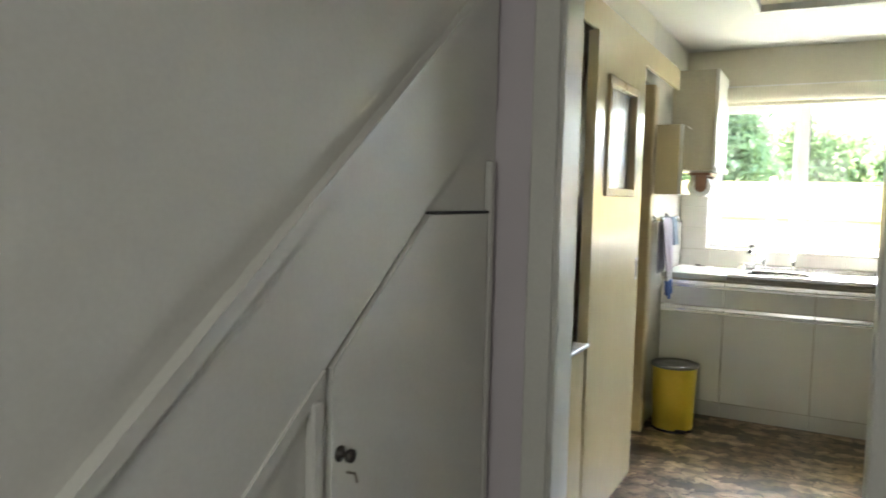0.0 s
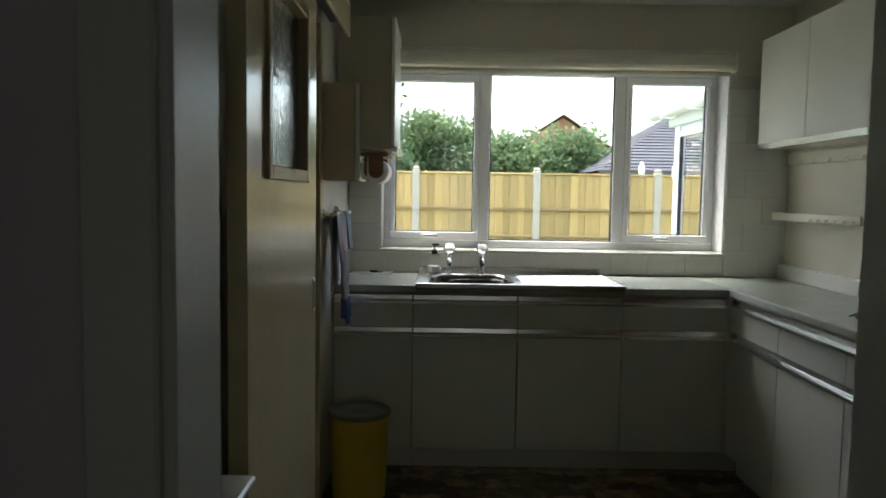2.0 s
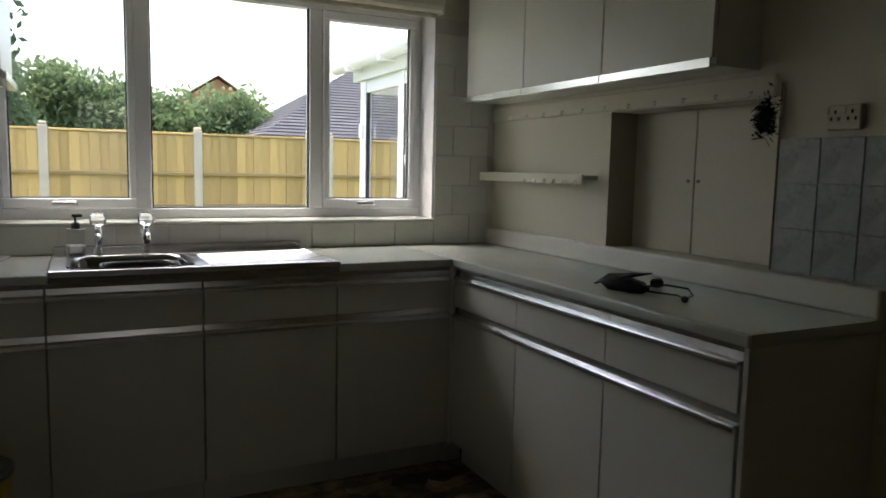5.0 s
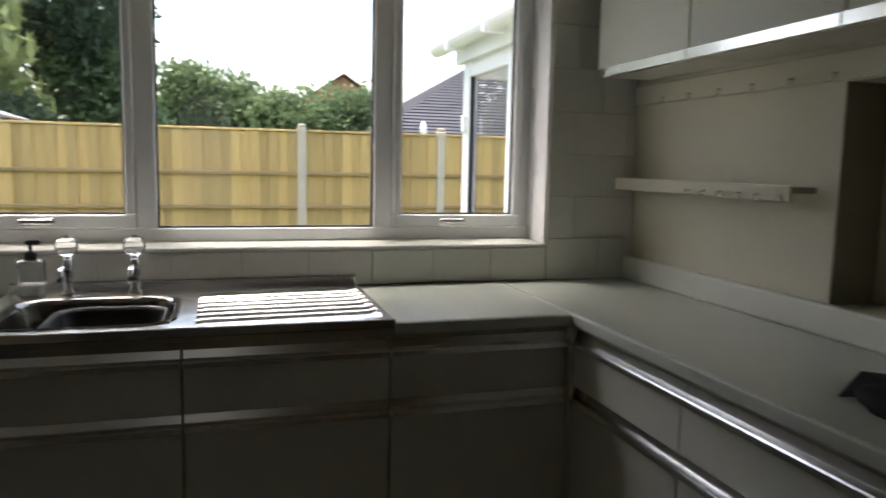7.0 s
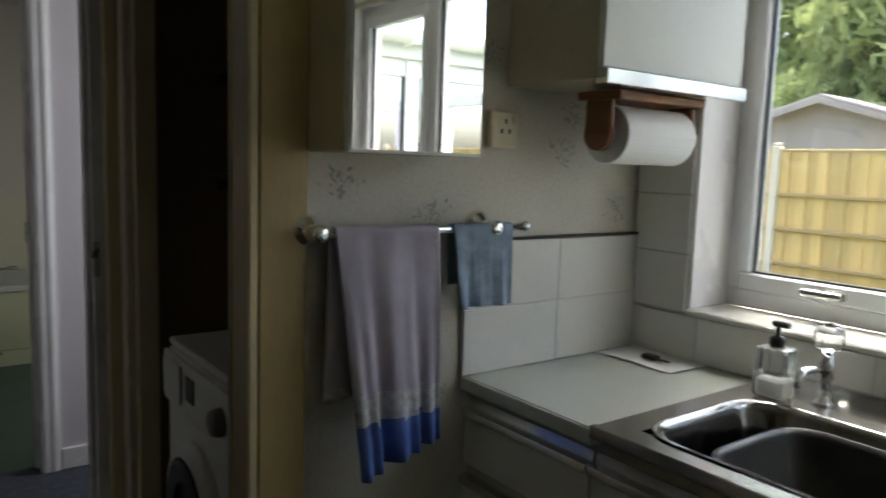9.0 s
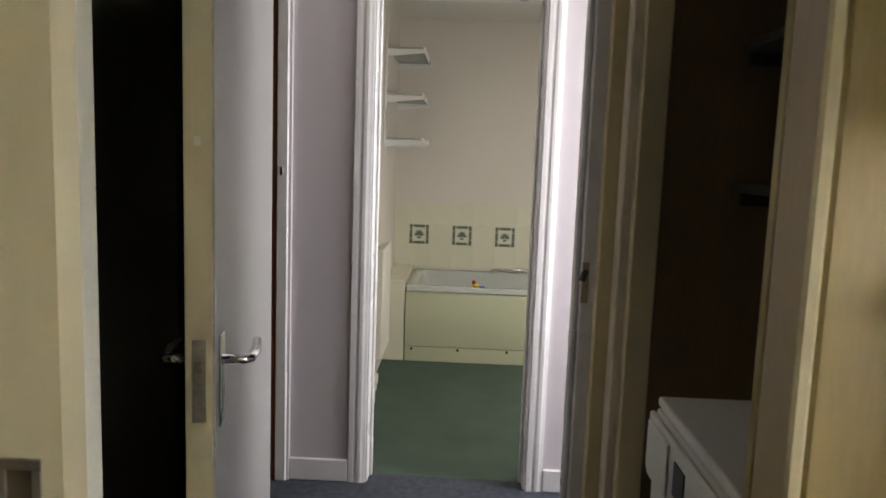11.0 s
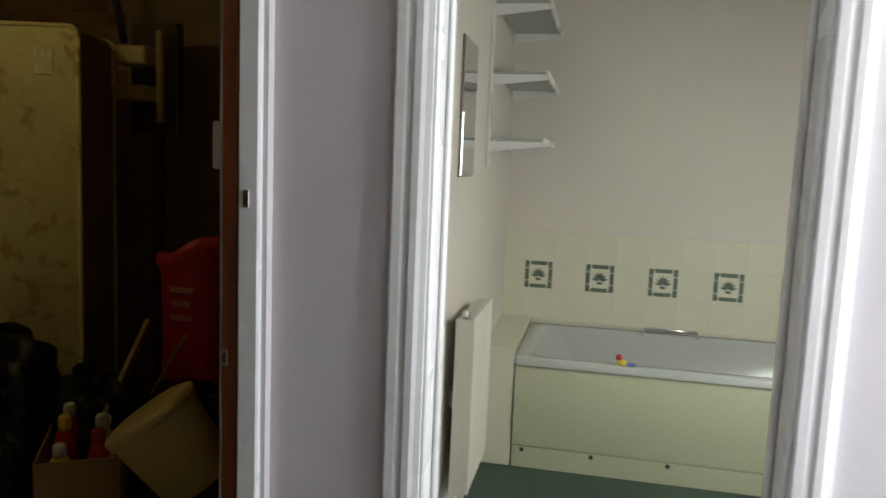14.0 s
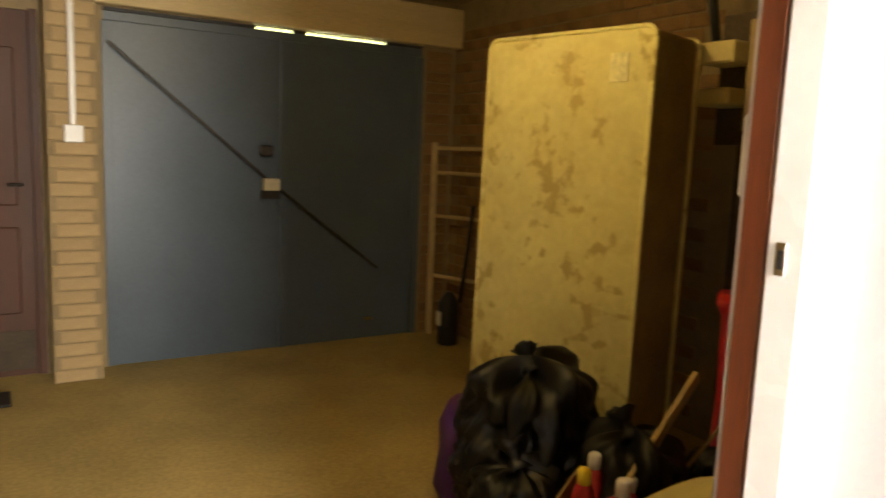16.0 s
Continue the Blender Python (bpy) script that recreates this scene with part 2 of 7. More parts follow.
def blotched(m, colour, scale, edge):
    """Adds sparse faded blotches of a print over a plain cloth material."""
    t = m.node_tree
    n, l = t.nodes, t.links
    b = n["Principled BSDF"]
    old = b.inputs["Base Color"].links[0].from_socket
    co = n.new("ShaderNodeTexCoord")
    a, d = n.new("ShaderNodeTexNoise"), n.new("ShaderNodeTexNoise")
    a.inputs["Scale"].default_value, d.inputs["Scale"].default_value, d.inputs["Detail"].default_value = scale, scale * 4, 4
    mu = n.new("ShaderNodeMath")
    mu.operation = "MULTIPLY"
    l.new(co.outputs["Object"], a.inputs["Vector"])
    l.new(co.outputs["Object"], d.inputs["Vector"])
    l.new(a.outputs["Fac"], mu.inputs[0])
    l.new(d.outputs["Fac"], mu.inputs[1])
    r = n.new("ShaderNodeValToRGB")
    r.color_ramp.elements[0].position, r.color_ramp.elements[1].position = edge, edge + 0.08
    l.new(mu.outputs[0], r.inputs[0])
    mx = n.new("ShaderNodeMixRGB")
    mx.inputs[2].default_value = (*colour, 1)
    l.new(r.outputs[0], mx.inputs["Fac"])
    l.new(old, mx.inputs[1])
    l.new(mx.outputs[0], b.inputs["Base Color"])


blotched(TICKING, (0.47, 0.37, 0.15), 4.0, 0.30)
LABEL_CLOTH = mat("pale_label_cloth", (0.74, 0.68, 0.40), 0.8, vary=0.15, scale=30, fine=60, bump=0.05)
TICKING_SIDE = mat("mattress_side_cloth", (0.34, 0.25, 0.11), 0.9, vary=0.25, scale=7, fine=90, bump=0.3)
# bowl plastic coloured near-black to stand for shade down in the sink
DARK_BOWL = mat("shade_dark_bowl_plastic", (0.014, 0.014, 0.014), 0.3, vary=0.1, scale=8, fine=60, bump=0.01)
BIN_BAG = mat("black_polythene", (0.004, 0.004, 0.0045), 0.4, vary=0.3, scale=14, fine=30, bump=0.6, spec=0.35)
POUCH = mat("black_nylon_pouch", (0.01, 0.01, 0.011), 0.7, vary=0.3, scale=20, fine=200, bump=0.2, spec=0.25)
PURPLE_BAG = mat("purple_cloth", (0.06, 0.01, 0.09), 0.6, vary=0.3, scale=14, fine=90, bump=0.2)
RED_BAG = mat("red_printed_plastic", (0.45, 0.02, 0.03), 0.4, vary=0.25, scale=12, fine=60, bump=0.15)
CARDBOARD = mat("brown_cardboard", (0.36, 0.24, 0.12), 0.85, vary=0.12, scale=6, fine=90, bump=0.06)
PALE_BOX = mat("pale_yellow_plastic", (0.62, 0.52, 0.24), 0.45, vary=0.08, scale=6, fine=60, bump=0.03)
WHITE_PLASTIC = mat("white_plastic", (0.75, 0.74, 0.70), 0.35, vary=0.04, scale=9, fine=60, bump=0.01)
AGED_PLASTIC = mat("ivory_plastic", (0.66, 0.60, 0.44), 0.4, vary=0.06, scale=9, fine=60, bump=0.01)
BLACK_PLASTIC = mat("black_plastic", (0.018, 0.018, 0.02), 0.4, vary=0.2, scale=12, fine=80, bump=0.03)
YELLOW_BIN = mat("yellow_plastic_bin", (0.72, 0.52, 0.05), 0.35, vary=0.05, scale=5, fine=60, bump=0.01)
BIN_LID = mat("grey_plastic_lid", (0.17, 0.165, 0.155), 0.4, vary=0.08, scale=8, fine=60, bump=0.02)
LILAC_TOWEL = mat("lilac_grey_terry", (0.44, 0.40, 0.47), 0.95, vary=0.12, scale=12, fine=420, bump=0.5)
TOWEL_BAND = mat("pale_woven_towel_band", (0.52, 0.52, 0.53), 0.9, vary=0.3, scale=70, fine=320, bump=0.4)
BLUE_TOWEL = mat("cornflower_blue_terry", (0.09, 0.16, 0.45), 0.95, vary=0.3, scale=18, fine=420, bump=0.5)
BLUE_CLOTH = mat("faded_blue_cloth", (0.26, 0.33, 0.42), 0.95, vary=0.3, scale=26, fine=380, bump=0.4)
PINE_BROWN = mat("orange_brown_varnished_wood", (0.20, 0.078, 0.025), 0.35, vary=0.2, scale=8, fine=70, bump=0.05, stretch=(3, 0.5, 3))
PAPER = mat("white_paper", (0.80, 0.80, 0.79), 0.8, vary=0.02, scale=12, fine=200, bump=0.06)
SOAP = glass("clear_soap_bottle", 0.05, tint=(0.92, 0.95, 0.95))
CRYSTAL = glass("clear_acrylic_tap_head", 0.02)
CLEAR = glass("window_glass")
OBSCURE = glass("obscured_door_glass", 0.10, 0.9, (0.86, 0.92, 0.95))
MIRROR = mat("mirror_silver", (0.92, 0.93, 0.93), 0.015, 1.0, vary=0.0, bump=0.0)
FENCE_WOOD = mat("new_yellow_softwood", (0.50, 0.33, 0.115), 0.75, vary=0.26, scale=5, fine=45, bump=0.14, stretch=(3, 3, 0.45), rand=0.35)
FENCE_RAIL = mat("softwood_rail", (0.30, 0.20, 0.08), 0.8, vary=0.14, scale=3, fine=45, bump=0.1, stretch=(0.3, 3, 3))
CONC_POST = mat("pale_concrete_post", (0.50, 0.42, 0.31), 0.9, vary=0.1, scale=6, fine=120, bump=0.15)
GRASS_GROUND = mat("lawn", (0.075, 0.105, 0.04), 0.95, vary=0.4, scale=4, fine=90, bump=0.4)
SLATE = mat("grey_roof_tile", (0.075, 0.075, 0.085), 0.9, vary=0.2, scale=3, fine=40, bump=0.1, rand=0.1, spec=0.1)
FAR_BRICK = mat("far_orange_brick", (0.46, 0.23, 0.12), 0.85, vary=0.15, scale=3, fine=30, bump=0.1)
SHED_WALL = mat("weathered_pinkish_boarding", (0.30, 0.25, 0.215), 0.85, vary=0.12, scale=3, fine=40, bump=0.1)
SHED_FELT = mat("grey_roofing_felt", (0.40, 0.35, 0.32), 0.9, vary=0.15, scale=4, fine=90, bump=0.15)
BIRD_WOOD = mat("weathered_wood", (0.13, 0.105, 0.09), 0.9, vary=0.35, scale=5, fine=60, bump=0.15, spec=0.2)
DRIED = mat("dried_flower_brown", (0.025, 0.022, 0.016), 0.9, vary=0.4, scale=30, fine=120, bump=0.1)
BARK = mat("bark", (0.09, 0.065, 0.045), 0.95, vary=0.3, scale=8, fine=60, bump=0.4)


def leaf_mat(name, base, tint):
    """Leaves: a dull surface that lets part of the light through."""
    m = mat(name, base, 0.6, vary=0.3, scale=0.9, fine=14, bump=0.0, tint=tint, spec=0.2)
    t = m.node_tree
    b, out = t.nodes["Principled BSDF"], t.nodes["Material Output"]
    tr, mx = t.nodes.new("ShaderNodeBsdfTranslucent"), t.nodes.new("ShaderNodeMixShader")
    mx.inputs[0].default_value = 0.45
    t.links.new(b.inputs["Base Color"].links[0].from_socket, tr.inputs["Color"])
    t.links.new(b.outputs[0], mx.inputs[1])
    t.links.new(tr.outputs[0], mx.inputs[2])
    t.links.new(mx.outputs[0], out.inputs["Surface"])
    return m


LEAF_MID = leaf_mat("mid_green_leaves", (0.15, 0.20, 0.095), (0.07, 0.11, 0.05))
LEAF_DARK = leaf_mat("dark_green_leaves", (0.075, 0.105, 0.055), (0.03, 0.05, 0.027))
LEAF_LIGHT = leaf_mat("yellow_green_conifer", (0.29, 0.325, 0.13), (0.11, 0.15, 0.055))

# ---------------------------------------------------------------- building blocks
SPOT = {}


def thing(name, label, category, at=(0, 0, 0), group="", kind=""):
    ob = new(name)
    ob.empty_display_size = 0.1
    ob.location = at
    SPOT[ob.name] = Vector(at)
    return tagged(ob, label, category, group, kind)


def mesh_of(name, bm, material, smooth=False):
    me = bpy.data.meshes.new(name)
    bm.normal_update()
    bm.to_mesh(me)
    bm.free()
    for one in (material if isinstance(material, (list, tuple)) else [material]):
        me.materials.append(one)
    if smooth:
        for p in me.polygons:
            p.use_smooth = True
    return me


def part(name, bm, material=None, parent=None, label="", smooth=False):
    ob = new(name, mesh_of(name, bm, material, smooth) if isinstance(bm, bmesh.types.BMesh) else bm)
    if parent:
        ob.parent = parent
        ob.matrix_parent_inverse = Matrix.Translation(-SPOT.get(parent.name, Vector((0, 0, 0))))
    return tagged(ob, label)


def structure(name, bm, material, label, category, smooth=False):
    return tagged(part(name, bm, material, None, "", smooth), label, category, "", "structure")


def bx(x0, x1, y0, y1, z0, z1, bev=0.0, bm=None, seg=1):
    """A box, its edges rounded by bev, as a bmesh of its own or added to bm."""
    own = bmesh.new()
    r = bmesh.ops.create_cube(own, size=1.0, matrix=Matrix.LocRotScale(((x0 + x1) / 2, (y0 + y1) / 2, (z0 + z1) / 2), None, (abs(x1 - x0), abs(y1 - y0), abs(z1 - z0))))
    if bev:
        bmesh.ops.bevel(own, geom=own.edges[:], offset=bev, segments=seg, affect="EDGES", profile=0.5)
    if bm is None:
        return own
    join(bm, own)
    return bm


def join(bm, other, m=None):
    me = bpy.data.meshes.new("scrap")
    if m is not None:
        bmesh.ops.transform(other, matrix=m, verts=other.verts[:])
    other.to_mesh(me)
    other.free()
    bm.from_mesh(me)
    bpy.data.meshes.remove(me)
    return bm


def cyl(r, length, at, axis="z", seg=20, r2=None, bev=0.0, bm=None):
    own = bmesh.new()
    turn = {"z": Matrix.Identity(4), "x": Matrix.Rotation(radians(90), 4, "Y"), "y": Matrix.Rotation(radians(-90), 4, "X")}[axis]
    bmesh.ops.create_cone(own, cap_ends=True, segments=seg, radius1=r, radius2=r if r2 is None else r2, depth=length, matrix=Matrix.Translation(at) @ turn)
    if bev:
        rim = [e for e in own.edges if len(e.link_faces) == 2 and e.calc_face_angle(0) > 1.0]
        bmesh.ops.bevel(own, geom=rim, offset=bev, segments=2, affect="EDGES", profile=0.5)
    if bm is None:
        return own
    join(bm, own)
    return bm


def lathe(profile, at=(0, 0, 0), seg=24, bm=None, turn=None):
    """Turns (radius, height) pairs round the upright axis."""
    own = bmesh.new()
    rings = []
    for r, z in profile:
        rings.append([own.verts.new((r * math.cos(2 * math.pi * k / seg), r * math.sin(2 * math.pi * k / seg), z)) for k in range(seg)])
    for a, b in zip(rings, rings[1:]):
        for k in range(seg):
            own.faces.new((a[k], a[(k + 1) % seg], b[(k + 1) % seg], b[k]))
    own.faces.new(rings[0][::-1])
    own.faces.new(rings[-1])
    bmesh.ops.transform(own, matrix=Matrix.Translation(at) @ (turn or Matrix.Identity(4)), verts=own.verts[:])
    if bm is None:
        return own
    join(bm, own)
    return bm


def tube(points, r, seg=8, bm=None):
    """A round bar or cable along points."""
    own = bmesh.new()
    pts = [Vector(p) for p in points]
    rings = []
    for k, p in enumerate(pts):
        d = (pts[min(k + 1, len(pts) - 1)] - pts[max(k - 1, 0)]).normalized()
        side = d.orthogonal().normalized() if k == 0 else (rings_side - d * rings_side.dot(d)).normalized()
        rings_side = side
        up = d.cross(side)
        rings.append([own.verts.new(p + r * (math.cos(2 * math.pi * a / seg) * side + math.sin(2 * math.pi * a / seg) * up)) for a in range(seg)])
    for a, b in zip(rings, rings[1:]):
        for k in range(seg):
            own.faces.new((a[k], a[(k + 1) % seg], b[(k + 1) % seg], b[k]))
    own.faces.new(rings[0][::-1])
    own.faces.new(rings[-1])
    bmesh.ops.recalc_face_normals(own, faces=own.faces[:])
    if bm is None:
        return own
    join(bm, own)
    return bm


def shell(bm, off):
    """Gives a sheet thickness: a second sheet at the offset and walls along its rim."""
    off = Vector(off)
    faces, edges = bm.faces[:], [e for e in bm.edges if len(e.link_faces) == 1]
    twin = {v: bm.verts.new(v.co + off) for v in bm.verts[:]}
    for e in edges:
        a, b = e.verts
        bm.faces.new((a, b, twin[b], twin[a]))
    for f in faces:
        bm.faces.new([twin[v] for v in reversed(f.verts[:])])
    bmesh.ops.recalc_face_normals(bm, faces=bm.faces[:])
    return bm


def wall_with(x0, x1, y0, y1, z0, z1, holes=(), along="x"):
    """A wall block with rectangular openings right through it: holes are (from, to, bottom, top) along its run."""
    bm = bmesh.new()
    cuts = sorted({x0 if along == "x" else y0, x1 if along == "x" else y1, *[h[0] for h in holes], *[h[1] for h in holes]})
    for a, b in zip(cuts, cuts[1:]):
        mid = (a + b) / 2
        spans, low = [], z0
        for h in sorted([h for h in holes if h[0] < mid < h[1]], key=lambda h: h[2]):
            if h[2] > low:
                spans.append((low, h[2]))
            low = h[3]
        if low < z1:
            spans.append((low, z1))
        for c, d in spans:
            if along == "x":
                bx(a, b, y0, y1, c, d, 0, bm)
            else:
                bx(x0, x1, a, b, c, d, 0, bm)
    bmesh.ops.remove_doubles(bm, verts=bm.verts[:], dist=1e-5)
    inner = [f for f in bm.faces if sum(1 for g in bm.faces if g is not f and (g.calc_center_median() - f.calc_center_median()).length < 1e-5)]
    bmesh.ops.delete(bm, geom=inner, context="FACES")
    return bm


# ---------------------------------------------------------------- the shell
CEIL = 2.37
# floors
structure("floor_kitchen", bx(-0.86, 1.76, 1.70, 4.98, -0.10, 0.0), LINO, "brown mottled stone-print vinyl floor of the kitchen", "floor")
structure("floor_passage", bx(-3.03, -0.86, 2.66, 5.0, -0.10, 0.0), BLUE_CARPET, "dark blue-grey carpet in the back passage", "floor")
structure("floor_bathroom", bx(-5.66, -3.03, 2.80, 4.98, -0.10, 0.0), GREEN_CARPET, "worn dark green bathroom carpet", "floor")
structure("floor_hall", bx(-0.90, 1.2, -1.75, 1.70, -0.10, 0.0), HALL_CARPET, "dull dark carpet of the entrance hall", "floor")
structure("floor_garage", bx(-5.4, -1.70, -1.75, 2.66, -0.12, -0.004), CONCRETE, "dusty yellowish concrete garage floor", "floor")
# ceilings
structure("ceiling", bx(-3.1, 1.85, 1.66, 5.1, CEIL, CEIL + 0.12), CEILING, "matt white plaster ceiling over kitchen and passage", "ceiling")
structure("ceiling_hall", bx(-0.95, 1.3, -1.85, 1.66, CEIL, CEIL + 0.12), CEILING, "matt white hall ceiling", "ceiling")
structure("ceiling_bathroom", bx(-5.75, -3.1, 2.72, 5.1, CEIL, CEIL + 0.12), CEILING, "matt white bathroom ceiling", "ceiling")
structure("ceiling_garage", bx(-5.5, -1.6, -1.85, 2.72, 2.45, 2.55), BEAM, "bare timber boarding under the garage roof", "ceiling")
# kitchen walls
W_L, W_R, SILL, HEAD = -0.627, 1.263, 1.02, 2.06
structure("wall_north", wall_with(-0.86, 1.85, 4.92, 5.17, -0.1, CEIL, [(W_L, W_R, SILL, HEAD)]), CREAM_WALL, "cream painted wall round the kitchen window", "wall")
structure("wall_east", wall_with(1.60, 1.85, 1.85, 4.92, -0.1, CEIL, [(3.21, 3.995, 0.975, 1.515)], "y"), CREAM_WALL, "cream painted kitchen side wall", "wall")
structure("wall_towel", bx(-0.87, -0.80, 3.86, 4.92, 0.0, CEIL), WALLPAPER, "cream vinyl wallpaper wall with faded sprigs", "wall")
structure("wall_west", wall_with(-0.92, -0.80, 1.85, 3.86, 0.0, CEIL, [(3.06, 3.86, 0.0, 2.0)], "y"), CREAM_WALL, "cream painted wall pierced by the passage opening", "wall")
# wall between hall and kitchen with its door opening
structure("wall_hall_door", wall_with(-0.92, 1.85, 1.70, 1.85, 0.0, CEIL, [(-0.60, 0.265, 0.0, 2.03)]), LILAC, "lilac painted wall with the kitchen doorway", "wall")
# unseen dark sheet, added to damp the bounce onto the base unit fronts
structure("wall_bounce_damper", bx(0.34, 1.598, 1.8515, 1.862, 0.0, CEIL - 0.002), RECESS_BROWN, "added unseen brown sheet that cuts light bounced onto the units", "wall")
# hall
structure("wall_stair", bx(-0.92, -0.79, -1.75, 1.70, 0.0, CEIL), HALL_WHITE, "off-white panelled wall below the stairs", "wall")
structure("wall_hall_east", bx(1.15, 1.27, -1.75, 1.70, 0.0, CEIL), LILAC, "lilac hall wall", "wall")
structure("wall_hall_south", bx(-0.92, 1.27, -1.87, -1.75, 0.0, CEIL), LILAC, "lilac hall end wall", "wall")
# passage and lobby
# shade in the slit behind the door is put into this wall's colour
structure("wall_passage_south", wall_with(-2.06, -0.92, 2.83, 2.93, 0.0, CEIL, [(-1.48, -0.96, 0.0, 2.0)]), SHADE_DARK, "passage wall behind the open door, coloured near-black for shade", "wall")
structure("wall_lobby_east", bx(-1.98, -1.86, 3.96, 4.92, 0.0, CEIL), LILAC, "lilac back lobby wall", "wall")
structure("wall_lobby_north", bx(-3.06, -1.86, 4.92, 5.04, 0.0, CEIL), LILAC, "lilac wall at the back door", "wall")
structure("wall_lobby_west", wall_with(-3.06, -2.955, 2.70, 4.92, 0.0, CEIL, [(3.10, 3.803, 0.0, 2.005)], "y"), LILAC, "lilac lobby wall with the bathroom doorway", "wall")
structure("wall_lobby_south", wall_with(-2.955, -1.72, 2.70, 2.80, 0.0, CEIL, [(-2.93, -2.13, 0.0, 2.02)]), LILAC, "lilac wall above the garage doorway", "wall")
# unseen walls added so that the slit opens onto darkness
structure("wall_dark_void_back", bx(-1.60, -0.92, 1.90, 2.0, 0.0, CEIL), SHADE_DARK, "added near-black back of an assumed void under the stairs", "wall")
structure("wall_dark_void_side", bx(-1.60, -1.50, 2.0, 2.83, 0.0, CEIL), SHADE_DARK, "added near-black side of an assumed void under the stairs", "wall")
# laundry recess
# recess back coloured near-black in place of shade
structure("wall_recess_back", bx(-1.86, -0.87, 4.50, 4.58, 0.0, CEIL), SHADE_DARK, "back wall of the laundry recess, coloured near-black for shade", "wall")
# brown side board with recess shade mixed into its colour
structure("wall_recess_side", bx(-1.86, -1.80, 3.96, 4.50, 0.0, CEIL), RECESS_BROWN, "brown side board of the laundry recess, darkened for its shade", "wall")
# bathroom
structure("wall_bath_south", bx(-5.66, -3.06, 2.83, 2.95, 0.0, CEIL), BATH_WALL, "pale textured bathroom wall with the radiator", "wall")
structure("wall_bath_west", bx(-5.68, -5.57, 2.95, 4.92, 0.0, CEIL), BATH_WALL, "pale textured wall above the bath", "wall")
structure("wall_bath_north", bx(-5.68, -3.06, 4.92, 5.04, 0.0, CEIL), BATH_WALL, "pale textured bathroom end wall", "wall")
# garage core walls behind the brick facing
structure("wall_garage_west", bx(-5.40, -5.24, -1.75, 2.83, -0.1, 2.45), MORTAR, "mortar-grey core of the brick garage wall", "wall")
structure("wall_garage_south", wall_with(-5.40, -1.60, -1.75, -1.50, -0.1, 2.45, [(-4.95, -2.83, -0.1, 2.122), (-2.47, -1.72, -0.1, 2.05)]), MORTAR, "brick garage front wall with two doorways", "wall")
structure("wall_garage_east", bx(-1.72, -1.60, -1.50, 2.76, -0.1, 2.45), MORTAR, "plain garage side wall under the stairs", "wall")
structure("wall_garage_north", bx(-5.24, -3.06, 2.70, 2.83, -0.1, 2.45), MORTAR, "brick garage wall behind the bathroom", "wall")
structure("ground", bx(-300, 300, 5.17, 600, -0.30, -0.20), GRASS_GROUND, "lawn reaching back to the fence and beyond", "ground")
structure("ground_front", bx(-300, 300, -300, -1.87, -0.30, -0.20), GRASS_GROUND, "open ground before the house", "ground")


